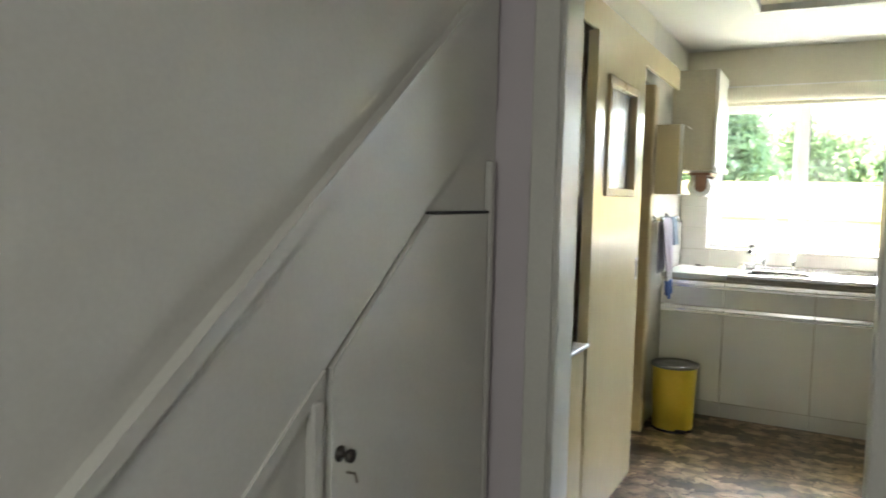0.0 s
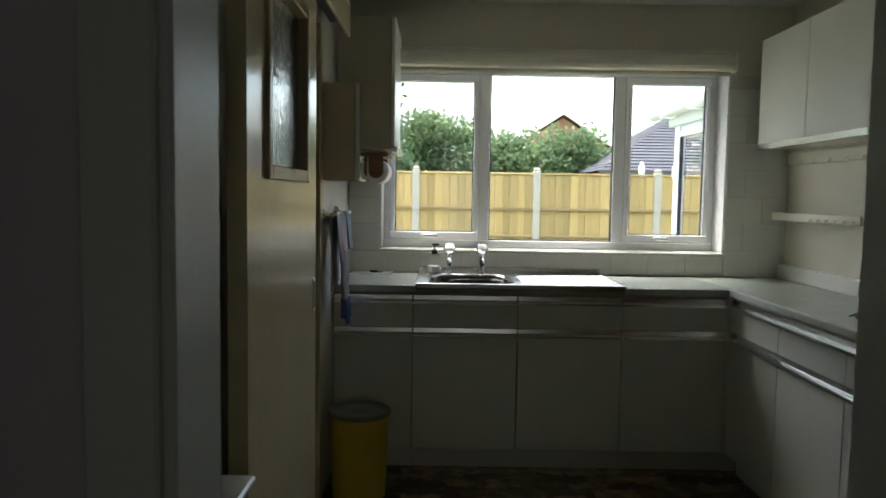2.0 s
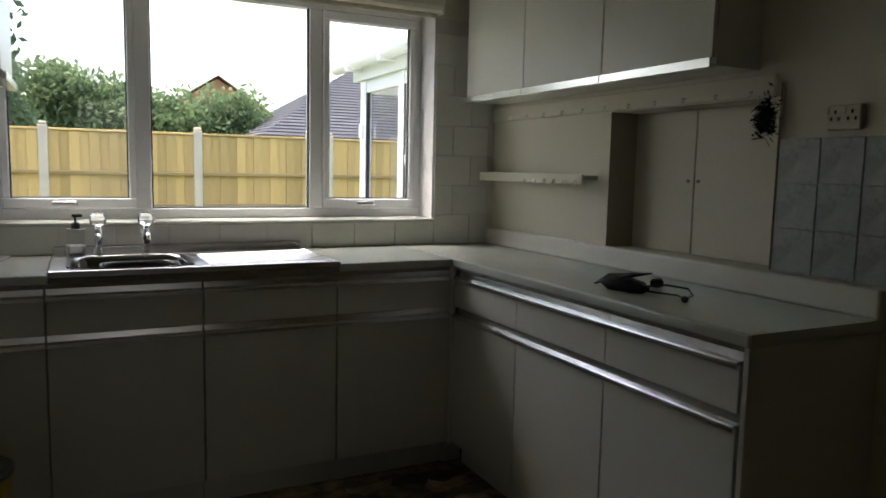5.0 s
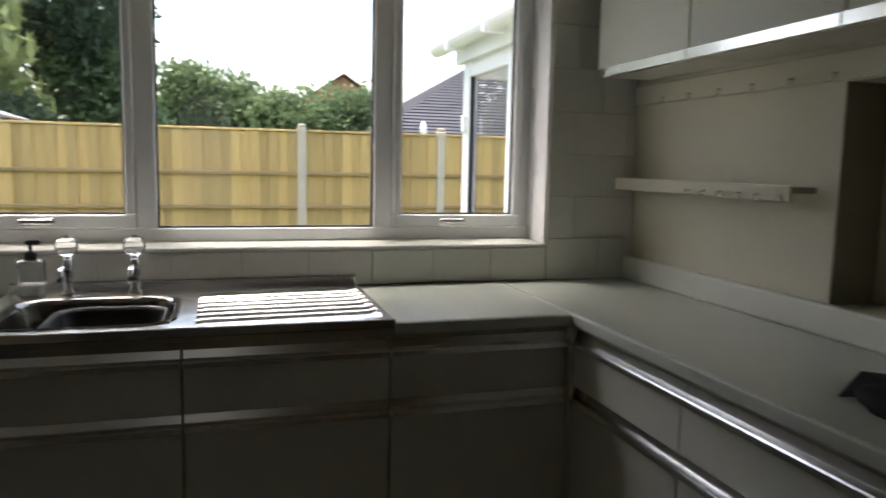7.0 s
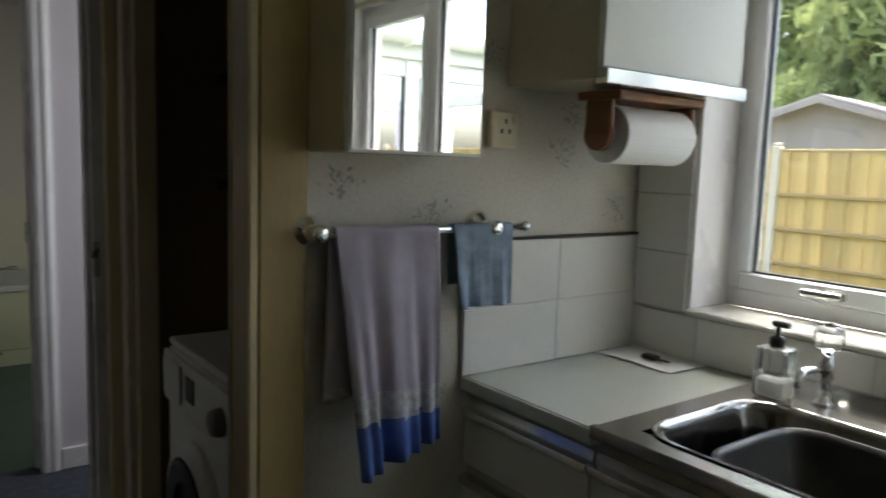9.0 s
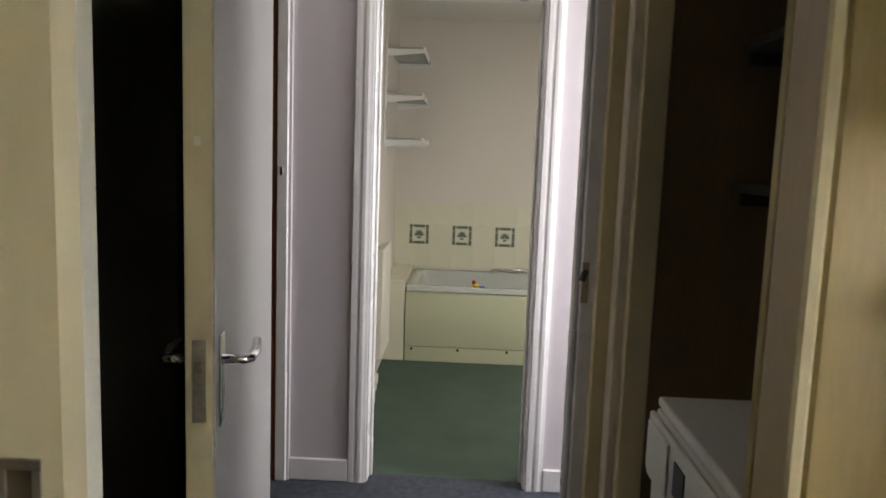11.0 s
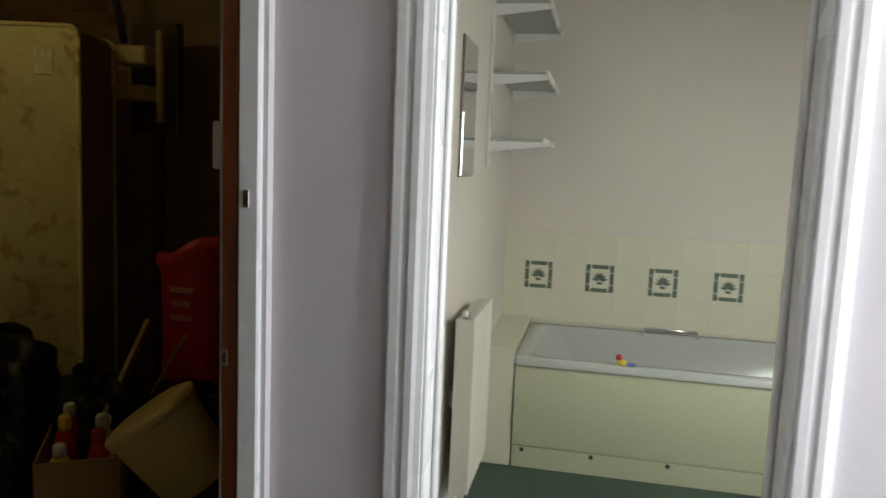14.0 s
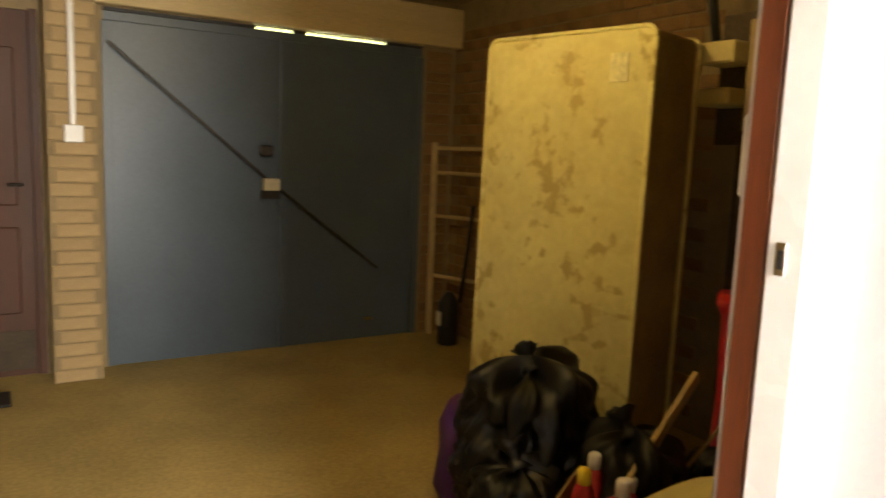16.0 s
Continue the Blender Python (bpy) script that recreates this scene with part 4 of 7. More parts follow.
# ---------------------------------------------------------------- bathroom
def bath_tub():
    t = thing("bath_tub", "pale acrylic bath with cream-green panel", "bath", (-5.18, 3.95, 0.0))
    x0, x1, y0, y1, z = -5.566, -4.80, 3.11, 4.80, 0.515
    bm = bmesh.new()
    rings = []
    for inset_f, inset_s, zz, rad in ((0.0, 0.0, z - 0.035, 0.015), (0.0, 0.0, z - 0.006, 0.02), (0.006, 0.006, z, 0.02), (0.05, 0.06, z, 0.09), (0.062, 0.075, z - 0.012, 0.1), (0.10, 0.20, 0.24, 0.12), (0.16, 0.30, 0.16, 0.10)):
        a, b, c, d = x0 + inset_f, x1 - inset_f, y0 + inset_s, y1 - inset_s
        ring = []
        for cx, cy, start in ((b - rad, d - rad, 0), (a + rad, d - rad, 90), (a + rad, c + rad, 180), (b - rad, c + rad, 270)):
            for k in range(7):
                w = radians(start + 15 * k)
                ring.append(bm.verts.new((cx + rad * math.cos(w), cy + rad * math.sin(w), zz)))
        rings.append(ring)
    for p, q in zip(rings, rings[1:]):
        m = len(p)
        for k in range(m):
            bm.faces.new((p[k], p[(k + 1) % m], q[(k + 1) % m], q[k]))
    bm.faces.new(rings[-1])
    bmesh.ops.recalc_face_normals(bm, faces=bm.faces[:])
    part("tub", bm, ACRYLIC, t, smooth=True)
    pn = bmesh.new()
    n = 10
    cols = []
    for k in range(n + 1):
        zz = 0.105 + (z - 0.04 - 0.105) * k / n
        bulge = 0.012 * math.sin(math.pi * k / n)
        cols.append((pn.verts.new((x1 - 0.012 + bulge, y0 + 0.004, zz)), pn.verts.new((x1 - 0.012 + bulge, y1 - 0.004, zz))))
    for p, q in zip(cols, cols[1:]):
        pn.faces.new((p[0], p[1], q[1], q[0]))
    shell(pn, (-0.006, 0, 0))
    part("front_panel", pn, BATH_PANEL, t, "glossy cream-green moulded panel")
    part("plinth_strip", bx(x1 - 0.03, x1 - 0.014, y0 + 0.004, y1 - 0.004, 0.0, 0.10, 0.002), BATH_PANEL, t)
    part("grab_handle", tube([(-5.50, 3.70, z - 0.005), (-5.49, 3.71, z + 0.03), (-5.49, 3.97, z + 0.03), (-5.50, 3.98, z - 0.005)], 0.009, 10), CHROME, t, "chrome grab handle", smooth=True)
    for y in (3.16, 3.47, 3.80):
        part("screw_cap", cyl(0.010, 0.006, (x1 - 0.012, y, 0.085), "x", 10), DARK_METAL, t)


bath_tub()
structure("bath_end_boxing", bx(-5.566, -4.812, 2.952, 3.108, 0.0, 0.545, 0.003), TILE_CREAM, "cream boxed ledge at the end of the bath", "ledge")


def radiator():
    r = thing("radiator", "cream steel panel radiator under a mirror", "radiator", (-4.2, 3.0, 0.1))
    x0, x1, z0, z1 = -4.42, -3.99, 0.23, 0.85
    bm = bmesh.new()
    n = 40
    prev = None
    for k in range(n + 1):
        x = x0 + (x1 - x0) * k / n
        y = 3.045 + (0.006 if (k // 2) % 2 else 0.0)
        pr = (bm.verts.new((x, y, z0)), bm.verts.new((x, y, z1)))
        if prev:
            bm.faces.new((prev[0], pr[0], pr[1], prev[1]))
        prev = pr
    shell(bm, (0, -0.016, 0))
    part("panel", bm, RAD_WHITE, r)
    part("back_panel", bx(x0, x1, 2.985, 2.991, z0, z1 - 0.01, 0.002), RAD_WHITE, r)
    part("top_channel", bx(x0, x1, 2.992, 3.028, z1 - 0.022, z1 - 0.010, 0.003), RAD_WHITE, r)
    part("end_fold", bx(x1, x1 + 0.006, 2.985, 3.052, z0, z1 - 0.004, 0.003), RAD_WHITE, r)
    part("air_vent", cyl(0.011, 0.03, (x1 - 0.02, 3.015, z1 + 0.008), "z", 12, bev=0.002), CHROME, r, "chrome bleed valve", smooth=True)
    part("bracket", bx(x0 + 0.1, x0 + 0.14, 2.951, 3.03, 0.5, 0.56), RAD_WHITE, r)
    part("bracket", bx(x1 - 0.14, x1 - 0.1, 2.951, 3.03, 0.5, 0.56), RAD_WHITE, r)
    v = lathe([(0.012, 0.0), (0.012, 0.07), (0.02, 0.075), (0.02, 0.11), (0.026, 0.115), (0.026, 0.165), (0.018, 0.17)], (x1 + 0.05, 3.02, 0.0), 14)
    cyl(0.011, 0.05, (x1 + 0.03, 3.02, 0.095), "x", 10, bm=v)
    part("valve", v, WHITE_PLASTIC, r, "white thermostatic valve", smooth=True)


radiator()


# ---------------------------------------------------------------- garage large things
def garage_door():
    g = thing("garage_door", "blue-grey steel up-and-over garage door, closed", "garage door", (-3.9, -1.5, 0.0))
    x0, x1, z1 = -4.96, -2.82, 2.104
    part("panel", bx(x0, x1, -1.545, -1.52, -0.05, z1, 0.003), STEEL_BLUE, g)
    for a, b in ((x0, x0 + 0.05), (x1 - 0.05, x1), (-3.93, -3.89)):
        part("stiffener", bx(a, b, -1.52, -1.49, 0.0, z1 - 0.06, 0.003), STEEL_BLUE, g)
    part("top_rail", bx(x0, x1, -1.52, -1.505, z1 - 0.055, z1 - 0.002, 0.003), STEEL_BLUE, g)
    for a, b in ((x0, -4.66), (-4.06, -3.98), (-3.72, x1)):
        part("weather_seal", bx(a, b, -1.54, -1.505, z1 + 0.0005, z1 + 0.022), SEAL, g, "black rubber seal")
    part("brace", tube([(x1 - 0.03, -1.482, 1.93), (-3.82, -1.474, 1.13), (-4.62, -1.482, 0.52)], 0.011, 8), DARK_METAL, g, "thin diagonal steel cable")
    part("lock_box", bx(-3.875, -3.765, -1.489, -1.45, 1.075, 1.155, 0.006), AGED_PLASTIC, g, "pale lock cover")
    part("lock_plate", bx(-3.885, -3.755, -1.489, -1.47, 1.02, 1.074, 0.004), DARK_METAL, g)
    part("lock_handle", bx(-3.83, -3.75, -1.489, -1.45, 1.30, 1.37, 0.012, None, 2), DARK_METAL, g)
    part("bottom_catch", bx(-4.60, -4.53, -1.519, -1.495, 0.13, 0.155, 0.003), ALU, g)


garage_door()


def mattress():
    t = thing("mattress", "stained yellow single mattress standing on end", "mattress", (-4.45, 0.8, 0.0))
    w, h, th = 0.80, 1.86, 0.33
    bm = bmesh.new()
    nx, nz = 14, 26
    grid = {}
    for k in range(nz + 1):
        for i in range(nx + 1):
            u, v = i / nx, k / nz
            puff = 0.018 * (1 - (2 * u - 1) ** 6) * (1 - (2 * v - 1) ** 6)
            lump = 0.012 * noise.noise((u * 3.1, v * 6.2, 0.4)) + 0.006 * math.cos(2 * math.pi * u * 4) * math.cos(2 * math.pi * v * 8)
            grid[i, k] = bm.verts.new((th / 2 + 0.014 + puff + lump * (1 - (2 * u - 1) ** 4), (u - 0.5) * w, v * h))
    for k in range(nz):
        for i in range(nx):
            bm.faces.new((grid[i, k], grid[i + 1, k], grid[i + 1, k + 1], grid[i, k + 1]))
    return t, bm, (w, h, th)


def build_mattress():
    t, front, (w, h, th) = mattress()
    m = Matrix.Translation((-4.388, 0.845, 0.0)) @ Matrix.Rotation(radians(13), 4, "Z") @ Matrix.Rotation(radians(-1), 4, "Y")
    bmesh.ops.transform(front, matrix=m, verts=front.verts[:])
    part("cover", front, TICKING, t, "stained pale yellow ticking", smooth=True)
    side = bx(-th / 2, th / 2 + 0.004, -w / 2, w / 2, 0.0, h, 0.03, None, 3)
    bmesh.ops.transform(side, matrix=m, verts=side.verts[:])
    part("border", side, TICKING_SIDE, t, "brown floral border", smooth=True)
    tag = bx(th / 2 + 0.028, th / 2 + 0.034, w / 2 - 0.17, w / 2 - 0.09, h - 0.20, h - 0.09, 0.002)
    bmesh.ops.transform(tag, matrix=m, verts=tag.verts[:])
    part("maker_label", tag, LABEL_CLOTH, t, "small pale sewn label")
    for x in (th / 2 + 0.012, -th / 2):
        pts = []
        for cx, cz, st in ((w / 2 - 0.04, h - 0.04, 0), (-w / 2 + 0.04, h - 0.04, 90), (-w / 2 + 0.04, 0.045, 180), (w / 2 - 0.04, 0.045, 270)):
            for k in range(5):
                a = radians(st + 22.5 * k)
                pts.append((x, cx + 0.045 * math.cos(a), cz + 0.045 * math.sin(a)))
        pts.append(pts[0])
        pipe = tube(pts, 0.010, 6)
        bmesh.ops.transform(pipe, matrix=m, verts=pipe.verts[:])
        part("piping", pipe, TICKING, t, smooth=True)


build_mattress()
lintel = structure("garage_lintel", bx(-5.235, -1.73, -1.499, -1.40, 2.125, 2.40, 0.006), LINTEL, "pale bare timber beam above the garage door", "beam")


# ---------------------------------------------------------------- trims and doors
def casing(name, label, boxes, material, category="trim"):
    bm = bmesh.new()
    for b in boxes:
        bx(*b, 0.004, bm)
    return structure(name, bm, material, label, category)


# hall side doorway of the kitchen
casing("door_frame_hall", "lilac-white gloss door lining between hall and kitchen", [(-0.600, -0.572, 1.695, 1.855, 0, 2.005), (0.250, 0.265, 1.695, 1.855, 0, 2.005), (-0.600, 0.265, 1.695, 1.855, 2.005, 2.03)], HALL_WHITE)
casing("architrave_hall", "broad flat gloss architrave on the hall side", [(-0.665, -0.585, 1.675, 1.694, 0, 2.10), (0.25, 0.335, 1.675, 1.694, 0, 2.10), (-0.585, 0.25, 1.675, 1.694, 2.02, 2.10)], HALL_WHITE)
casing("architrave_kitchen", "ochre gloss architrave on the kitchen side", [(-0.665, -0.59, 1.856, 1.876, 0, 2.10), (0.262, 0.335, 1.856, 1.876, 0, 2.10), (-0.59, 0.262, 1.856, 1.876, 2.02, 2.10)], YELLOW_WOOD)
keep = thing("door_strike_plate", "small chrome strike plate on the door lining", "strike plate", (0.248, 1.746, 0.985))
sp = bmesh.new()
for b in ((0.2475, 0.2505, 1.732, 1.737, 0.945, 1.026), (0.2475, 0.2505, 1.757, 1.762, 0.945, 1.026), (0.2475, 0.2505, 1.737, 1.757, 0.945, 0.953), (0.2475, 0.2505, 1.737, 1.757, 1.018, 1.026)):
    bx(*b, 0, sp)
part("plate", sp, CHROME, keep)
part("mortice", bx(0.249, 0.2498, 1.737, 1.757, 0.953, 1.018), DARK_METAL, keep)


# under-stair wall of the hall
def slope_board(y0, y1, z_at, grade, depth, x0, x1, name, parent, material):
    bm = bmesh.new()
    vs = []
    for x in (x0, x1):
        vs.append([bm.verts.new((x, y, z)) for y, z in ((y0, z_at), (y1, z_at + grade * (y1 - y0)), (y1, z_at + grade * (y1 - y0) + depth), (y0, z_at + depth))])
    a, b = vs
    bm.faces.new(a[::-1]), bm.faces.new(b)
    for k in range(4):
        bm.faces.new((a[k], a[(k + 1) % 4], b[(k + 1) % 4], b[k]))
    bmesh.ops.recalc_face_normals(bm, faces=bm.faces[:])
    return part(name, bm, material, parent)


stair = thing("stair_string", "off-white painted sloping stair string on the hall wall", "stair string", (-0.79, 0.9, 0.9), kind="structure")
slope_board(-0.9, 1.66, 0.78 - 0.788 * 1.49, 0.788, 0.362, -0.789, -0.776, "string_board", stair, HALL_WHITE)
slope_board(-0.9, 1.66, 0.78 - 0.788 * 1.49 + 0.36, 0.788, 0.042, -0.789, -0.758, "top_moulding", stair, HALL_WHITE)
slope_board(-0.9, 0.83, 0.78 - 0.788 * 1.49 - 0.03, 0.788, 0.036, -0.789, -0.769, "lower_moulding", stair, HALL_WHITE)


def stair_cupboard():
    c = thing("understair_cupboard_door", "off-white sloping-topped cupboard door under the stairs, shut", "cupboard door", (-0.785, 1.26, 0.0))
    bm = bmesh.new()
    prof = ((0.857, 0.03), (1.615, 0.03), (1.615, 1.292), (1.262, 1.292), (0.857, 0.973))
    a = [bm.verts.new((-0.789, y, z)) for y, z in prof]
    b = [bm.verts.new((-0.770, y, z)) for y, z in prof]
    bm.faces.new(a[::-1]), bm.faces.new(b)
    n = len(prof)
    for k in range(n):
        bm.faces.new((a[k], a[(k + 1) % n], b[(k + 1) % n], b[k]))
    bmesh.ops.recalc_face_normals(bm, faces=bm.faces[:])
    part("leaf", bm, HALL_WHITE, c)
    part("gap", bx(-0.789, -0.7685, 1.255, 1.618, 1.2935, 1.301), SEAL, c, "dark gap over the door")
    part("latch", lathe([(0.018, 0), (0.018, 0.004), (0.007, 0.008), (0.007, 0.02), (0.015, 0.024), (0.015, 0.034), (0.006, 0.038)], (-0.770, 0.884, 0.782), 14, turn=Matrix.Rotation(radians(90), 4, "Y")), DARK_METAL, c, "dark turn latch", smooth=True)
    part("key", tube([(-0.765, 0.905, 0.735), (-0.745, 0.908, 0.735), (-0.742, 0.912, 0.715)], 0.003, 6), BRASSY, c)
    st = bmesh.new()
    bx(-0.789, -0.764, 0.788, 0.818, 0.03, 0.915, 0.004, st)
    part("side_stile", st, HALL_WHITE, c)
    part("edge_stile", bx(-0.789, -0.766, 1.625, 1.655, 0.03, 1.45, 0.004), HALL_WHITE, c)


stair_cupboard()
casing("skirting_hall", "off-white hall skirting", [(-0.789, -0.772, -1.7, 0.785, 0.0, 0.12)], HALL_WHITE, "skirting")

# laundry recess casing and passage door frame, stepped north jamb
casing("jamb_passage_north", "cream gloss north jamb of the passage door", [(-1.985, -1.905, 3.80, 3.955, 0, 2.03), (-1.96, -1.92, 3.785, 3.799, 0, 2.0)], TRIM_WHITE)
casing("casing_ochre", "ochre band beside the passage door jamb", [(-1.904, -1.872, 3.835, 3.955, 0, 2.12)], CREAM_OCHRE)
casing("casing_panel", "narrow cracked ochre-cream filler panel", [(-1.871, -1.812, 3.872, 3.955, 0, CEIL)], CRACKED)
casing("casing_recess", "pale architrave at the laundry recess", [(-1.811, -1.782, 3.895, 3.958, 0, 2.12)], CREAM_GLOSS)
casing("head_passage", "cream board above the passage opening", [(-1.985, -1.905, 2.99, 3.799, 2.0, CEIL), (-1.78, -0.93, 3.93, 3.955, 2.05, CEIL)], CREAM_GLOSS)
casing("post_kitchen", "ochre gloss casing at the end of the towel wall", [(-0.868, -0.785, 3.842, 3.859, 0, 2.0), (-0.799, -0.783, 3.86, 3.955, 0, 2.0)], YELLOW_WOOD)
casing("post_edge", "pale worn edge strip of the casing", [(-0.880, -0.871, 3.838, 3.90, 0, 2.0), (-0.784, -0.776, 3.838, 3.856, 0, 2.0)], CREAM_GLOSS)
casing("lining_opening", "cream lining of the opening behind the sliding door", [(-0.925, -0.797, 3.045, 3.059, 0, 2.0)], CREAM_GLOSS)
keep2 = thing("door_strike_plate", "dark strike plate on the passage door jamb", "strike plate", (-1.94, 3.785, 1.0))
part("plate", bx(-1.9045, -1.9020, 3.802, 3.820, 1.0, 1.105, 0.001), BRASSY, keep2)
part("lip", tube([(-1.902, 3.812, 1.08), (-1.888, 3.806, 1.08), (-1.884, 3.800, 1.06)], 0.008, 8), DARK_METAL, keep2)


def passage_door():
    d = thing("passage_door", "open cream-edged door with lilac face and chrome levers", "door", (-1.96, 3.0, 0.01))
    turn = Matrix.Translation((-1.958, 2.940, 0)) @ Matrix.Rotation(radians(8.5), 4, "Z")

    def add(name, bm, m, label="", smooth=False):
        bmesh.ops.transform(bm, matrix=turn, verts=bm.verts[:])
        return part(name, bm, m, d, label, smooth)

    add("leaf", bx(0.0, 0.762, 0.0, 0.046, 0.012, 1.985, 0.002), CREAM_GLOSS)
    add("face", bx(0.002, 0.760, 0.0465, 0.0485, 0.014, 1.983), DOOR_GREY, "pale grey-lilac painted face")
    add("latch_plate", bx(0.7625, 0.7645, 0.012, 0.034, 0.905, 1.045, 0.0008), BRASSY, "worn latch plate")
    add("latch_bolt", bx(0.764, 0.774, 0.017, 0.030, 0.99, 1.01, 0.002), BRASSY)
    add("old_catch", bx(0.7625, 0.7635, 0.017, 0.028, 1.36, 1.375), CREAM_WALL)
    for side, y in ((1, 0.049), (-1, -0.001)):
        yy = y + side * 0.004
        add("handle_plate", bx(0.695, 0.733, min(y, yy), max(y, yy), 0.885, 1.045, 0.0015), CHROME)
        add("lever", tube([(0.714, yy, 1.0), (0.714, y + side * 0.04, 1.0), (0.704, y + side * 0.05, 1.0), (0.665, y + side * 0.052, 1.003), (0.61, y + side * 0.046, 1.006)], 0.0085, 10), CHROME, smooth=True)


passage_door()

# lobby, bathroom doorway
casing("door_frame_bathroom", "white gloss lining of the bathroom doorway", [(-3.066, -2.949, 3.10, 3.128, 0, 1.98), (-3.066, -2.949, 3.775, 3.803, 0, 1.98), (-3.066, -2.949, 3.10, 3.803, 1.98, 2.004), (-3.035, -3.010, 3.128, 3.140, 0, 1.98), (-3.035, -3.010, 3.763, 3.775, 0, 1.98)], TRIM_WHITE)


def moulded(y0, y1, z1, name, label):
    """An architrave with a stepped profile, upright, on the lobby wall."""
    bm = bmesh.new()
    w = y1 - y0
    prof = ((0.0, 0.0), (0.0, 0.013), (0.06, 0.016), (0.28, 0.016), (0.36, 0.0145), (0.44, 0.0145), (0.54, 0.018), (0.72, 0.018), (0.84, 0.014), (1.0, 0.011), (1.0, 0.0))
    lo = [bm.verts.new((-2.954 + t, y0 + a * w, 0.0)) for a, t in prof]
    hi = [bm.verts.new((-2.954 + t, y0 + a * w, z1)) for a, t in prof]
    bm.faces.new(lo), bm.faces.new(hi[::-1])
    for k in range(len(prof)):
        e = (k + 1) % len(prof)
        bm.faces.new((lo[k], hi[k], hi[e], lo[e]))
    bmesh.ops.recalc_face_normals(bm, faces=bm.faces[:])
    return structure(name, bm, TRIM_WHITE, label, "architrave")


moulded(3.045, 3.118, 2.06, "architrave_bath_a", "white moulded architrave at the bathroom door")
moulded(3.785, 3.855, 2.06, "architrave_bath_b", "white moulded architrave at the bathroom door")
casing("architrave_bath_head", "white architrave over the bathroom door", [(-2.954, -2.936, 3.119, 3.784, 1.99, 2.06)], TRIM_WHITE)
casing("skirting_lobby", "white skirting in the back lobby", [(-2.954, -2.938, 2.80, 3.044, 0, 0.095), (-2.954, -2.938, 3.856, 4.9, 0, 0.095), (-2.93, -1.99, 4.904, 4.919, 0, 0.095)], TRIM_WHITE, "skirting")
casing("skirting_bathroom", "white skirting along the bathroom wall", [(-4.80, -3.07, 2.951, 2.966, 0, 0.09)], TRIM_WHITE, "skirting")
# garage doorway
casing("door_frame_garage_inner", "white gloss lining at the garage doorway", [(-2.953, -2.915, 2.745, 2.790, 0, 2.0), (-2.14, -2.10, 2.745, 2.80, 0, 2.0), (-2.955, -2.10, 2.745, 2.80, 2.0, 2.04)], TRIM_WHITE)
casing("door_frame_garage", "red-brown hardwood frame of the garage doorway", [(-2.99, -2.921, 2.708, 2.743, 0, 2.0), (-2.13, -2.07, 2.690, 2.743, 0, 2.0), (-2.99, -2.07, 2.690, 2.743, 2.0, 2.06)], HARDWOOD)
for nm, lb, y, z, x in (("door_strike_plate", "small chrome strike on the white garage lining", 2.764, 1.285, -2.9145), ("door_strike_plate", "brass strike plate on the hardwood garage frame", 2.717, 0.965, -2.9205)):
    k = thing(nm, lb, "strike plate", (x, y, z))
    part("plate", bx(x, x + 0.002, y - 0.006, y + 0.006, z - 0.017, z + 0.017, 0.0006), CHROME if z > 1.2 else BRASSY, k)
    part("mortice", bx(x + 0.002, x + 0.0026, y - 0.003, y + 0.003, z - 0.010, z + 0.009), DARK_METAL, k)


# ---------------------------------------------------------------- washing machine and shelves in the recess
def washing_machine():
    w = thing("washing_machine", "white front-loading washing machine in the laundry recess", "washing machine", (-1.2, 4.15, 0.0))
    x0, x1, y0, y1, h = -1.495, -0.905, 3.90, 4.44, 0.875
    part("cabinet", bx(x0, x1, y0, y1, 0.03, h, 0.012, None, 2), WHITE_PLASTIC, w)
    part("top", bx(x0 - 0.002, x1 + 0.002, y0 + 0.005, y1, h, h + 0.02, 0.006, None, 2), WHITE_PLASTIC, w)
    cp = part("control_panel", bx(x0 + 0.004, x1 - 0.004, y0 - 0.012, y0, 0.735, 0.868, 0.006, None, 2), WHITE_PLASTIC, w)
    part("drawer", bx(x0 + 0.02, x0 + 0.16, y0 - 0.018, y0 - 0.012, 0.755, 0.855, 0.003), WHITE_PLASTIC, cp)
    part("display", bx(-1.30, -1.24, y0 - 0.0145, y0 - 0.012, 0.78, 0.84), BLACK_PLASTIC, cp)
    part("dial", lathe([(0.032, 0), (0.032, 0.01), (0.027, 0.024), (0.008, 0.027)], (-1.055, y0 - 0.012, 0.80), 20, turn=Matrix.Rotation(radians(90), 4, "X")), BIN_LID, cp, "grey dial", smooth=True)
    part("badge", bx(-1.0, -0.95, y0 - 0.002, y0 + 0.001, 0.60, 0.68), BLACK_PLASTIC, w, "dark square sticker")
    ring = lathe([(0.10, 0.03), (0.115, 0.034), (0.165, 0.03), (0.178, 0.012), (0.18, 0.0)], (-1.25, y0, 0.50), 32, turn=Matrix.Rotation(radians(90), 4, "X"))
    dr = part("door", ring, WHITE_PLASTIC, w, "round porthole door", smooth=True)
    part("door_glass", lathe([(0.148, 0.033), (0.13, 0.04), (0.07, 0.03), (0.02, 0.024)], (-1.25, y0 - 0.001, 0.50), 32, turn=Matrix.Rotation(radians(90), 4, "X")), BLACK_PLASTIC, dr, "dark porthole glass", smooth=True)
    for x in (x0 + 0.05, x1 - 0.05):
        for y in (y0 + 0.05, y1 - 0.05):
            part("foot", cyl(0.02, 0.03, (x, y, 0.015)), BLACK_PLASTIC, w)


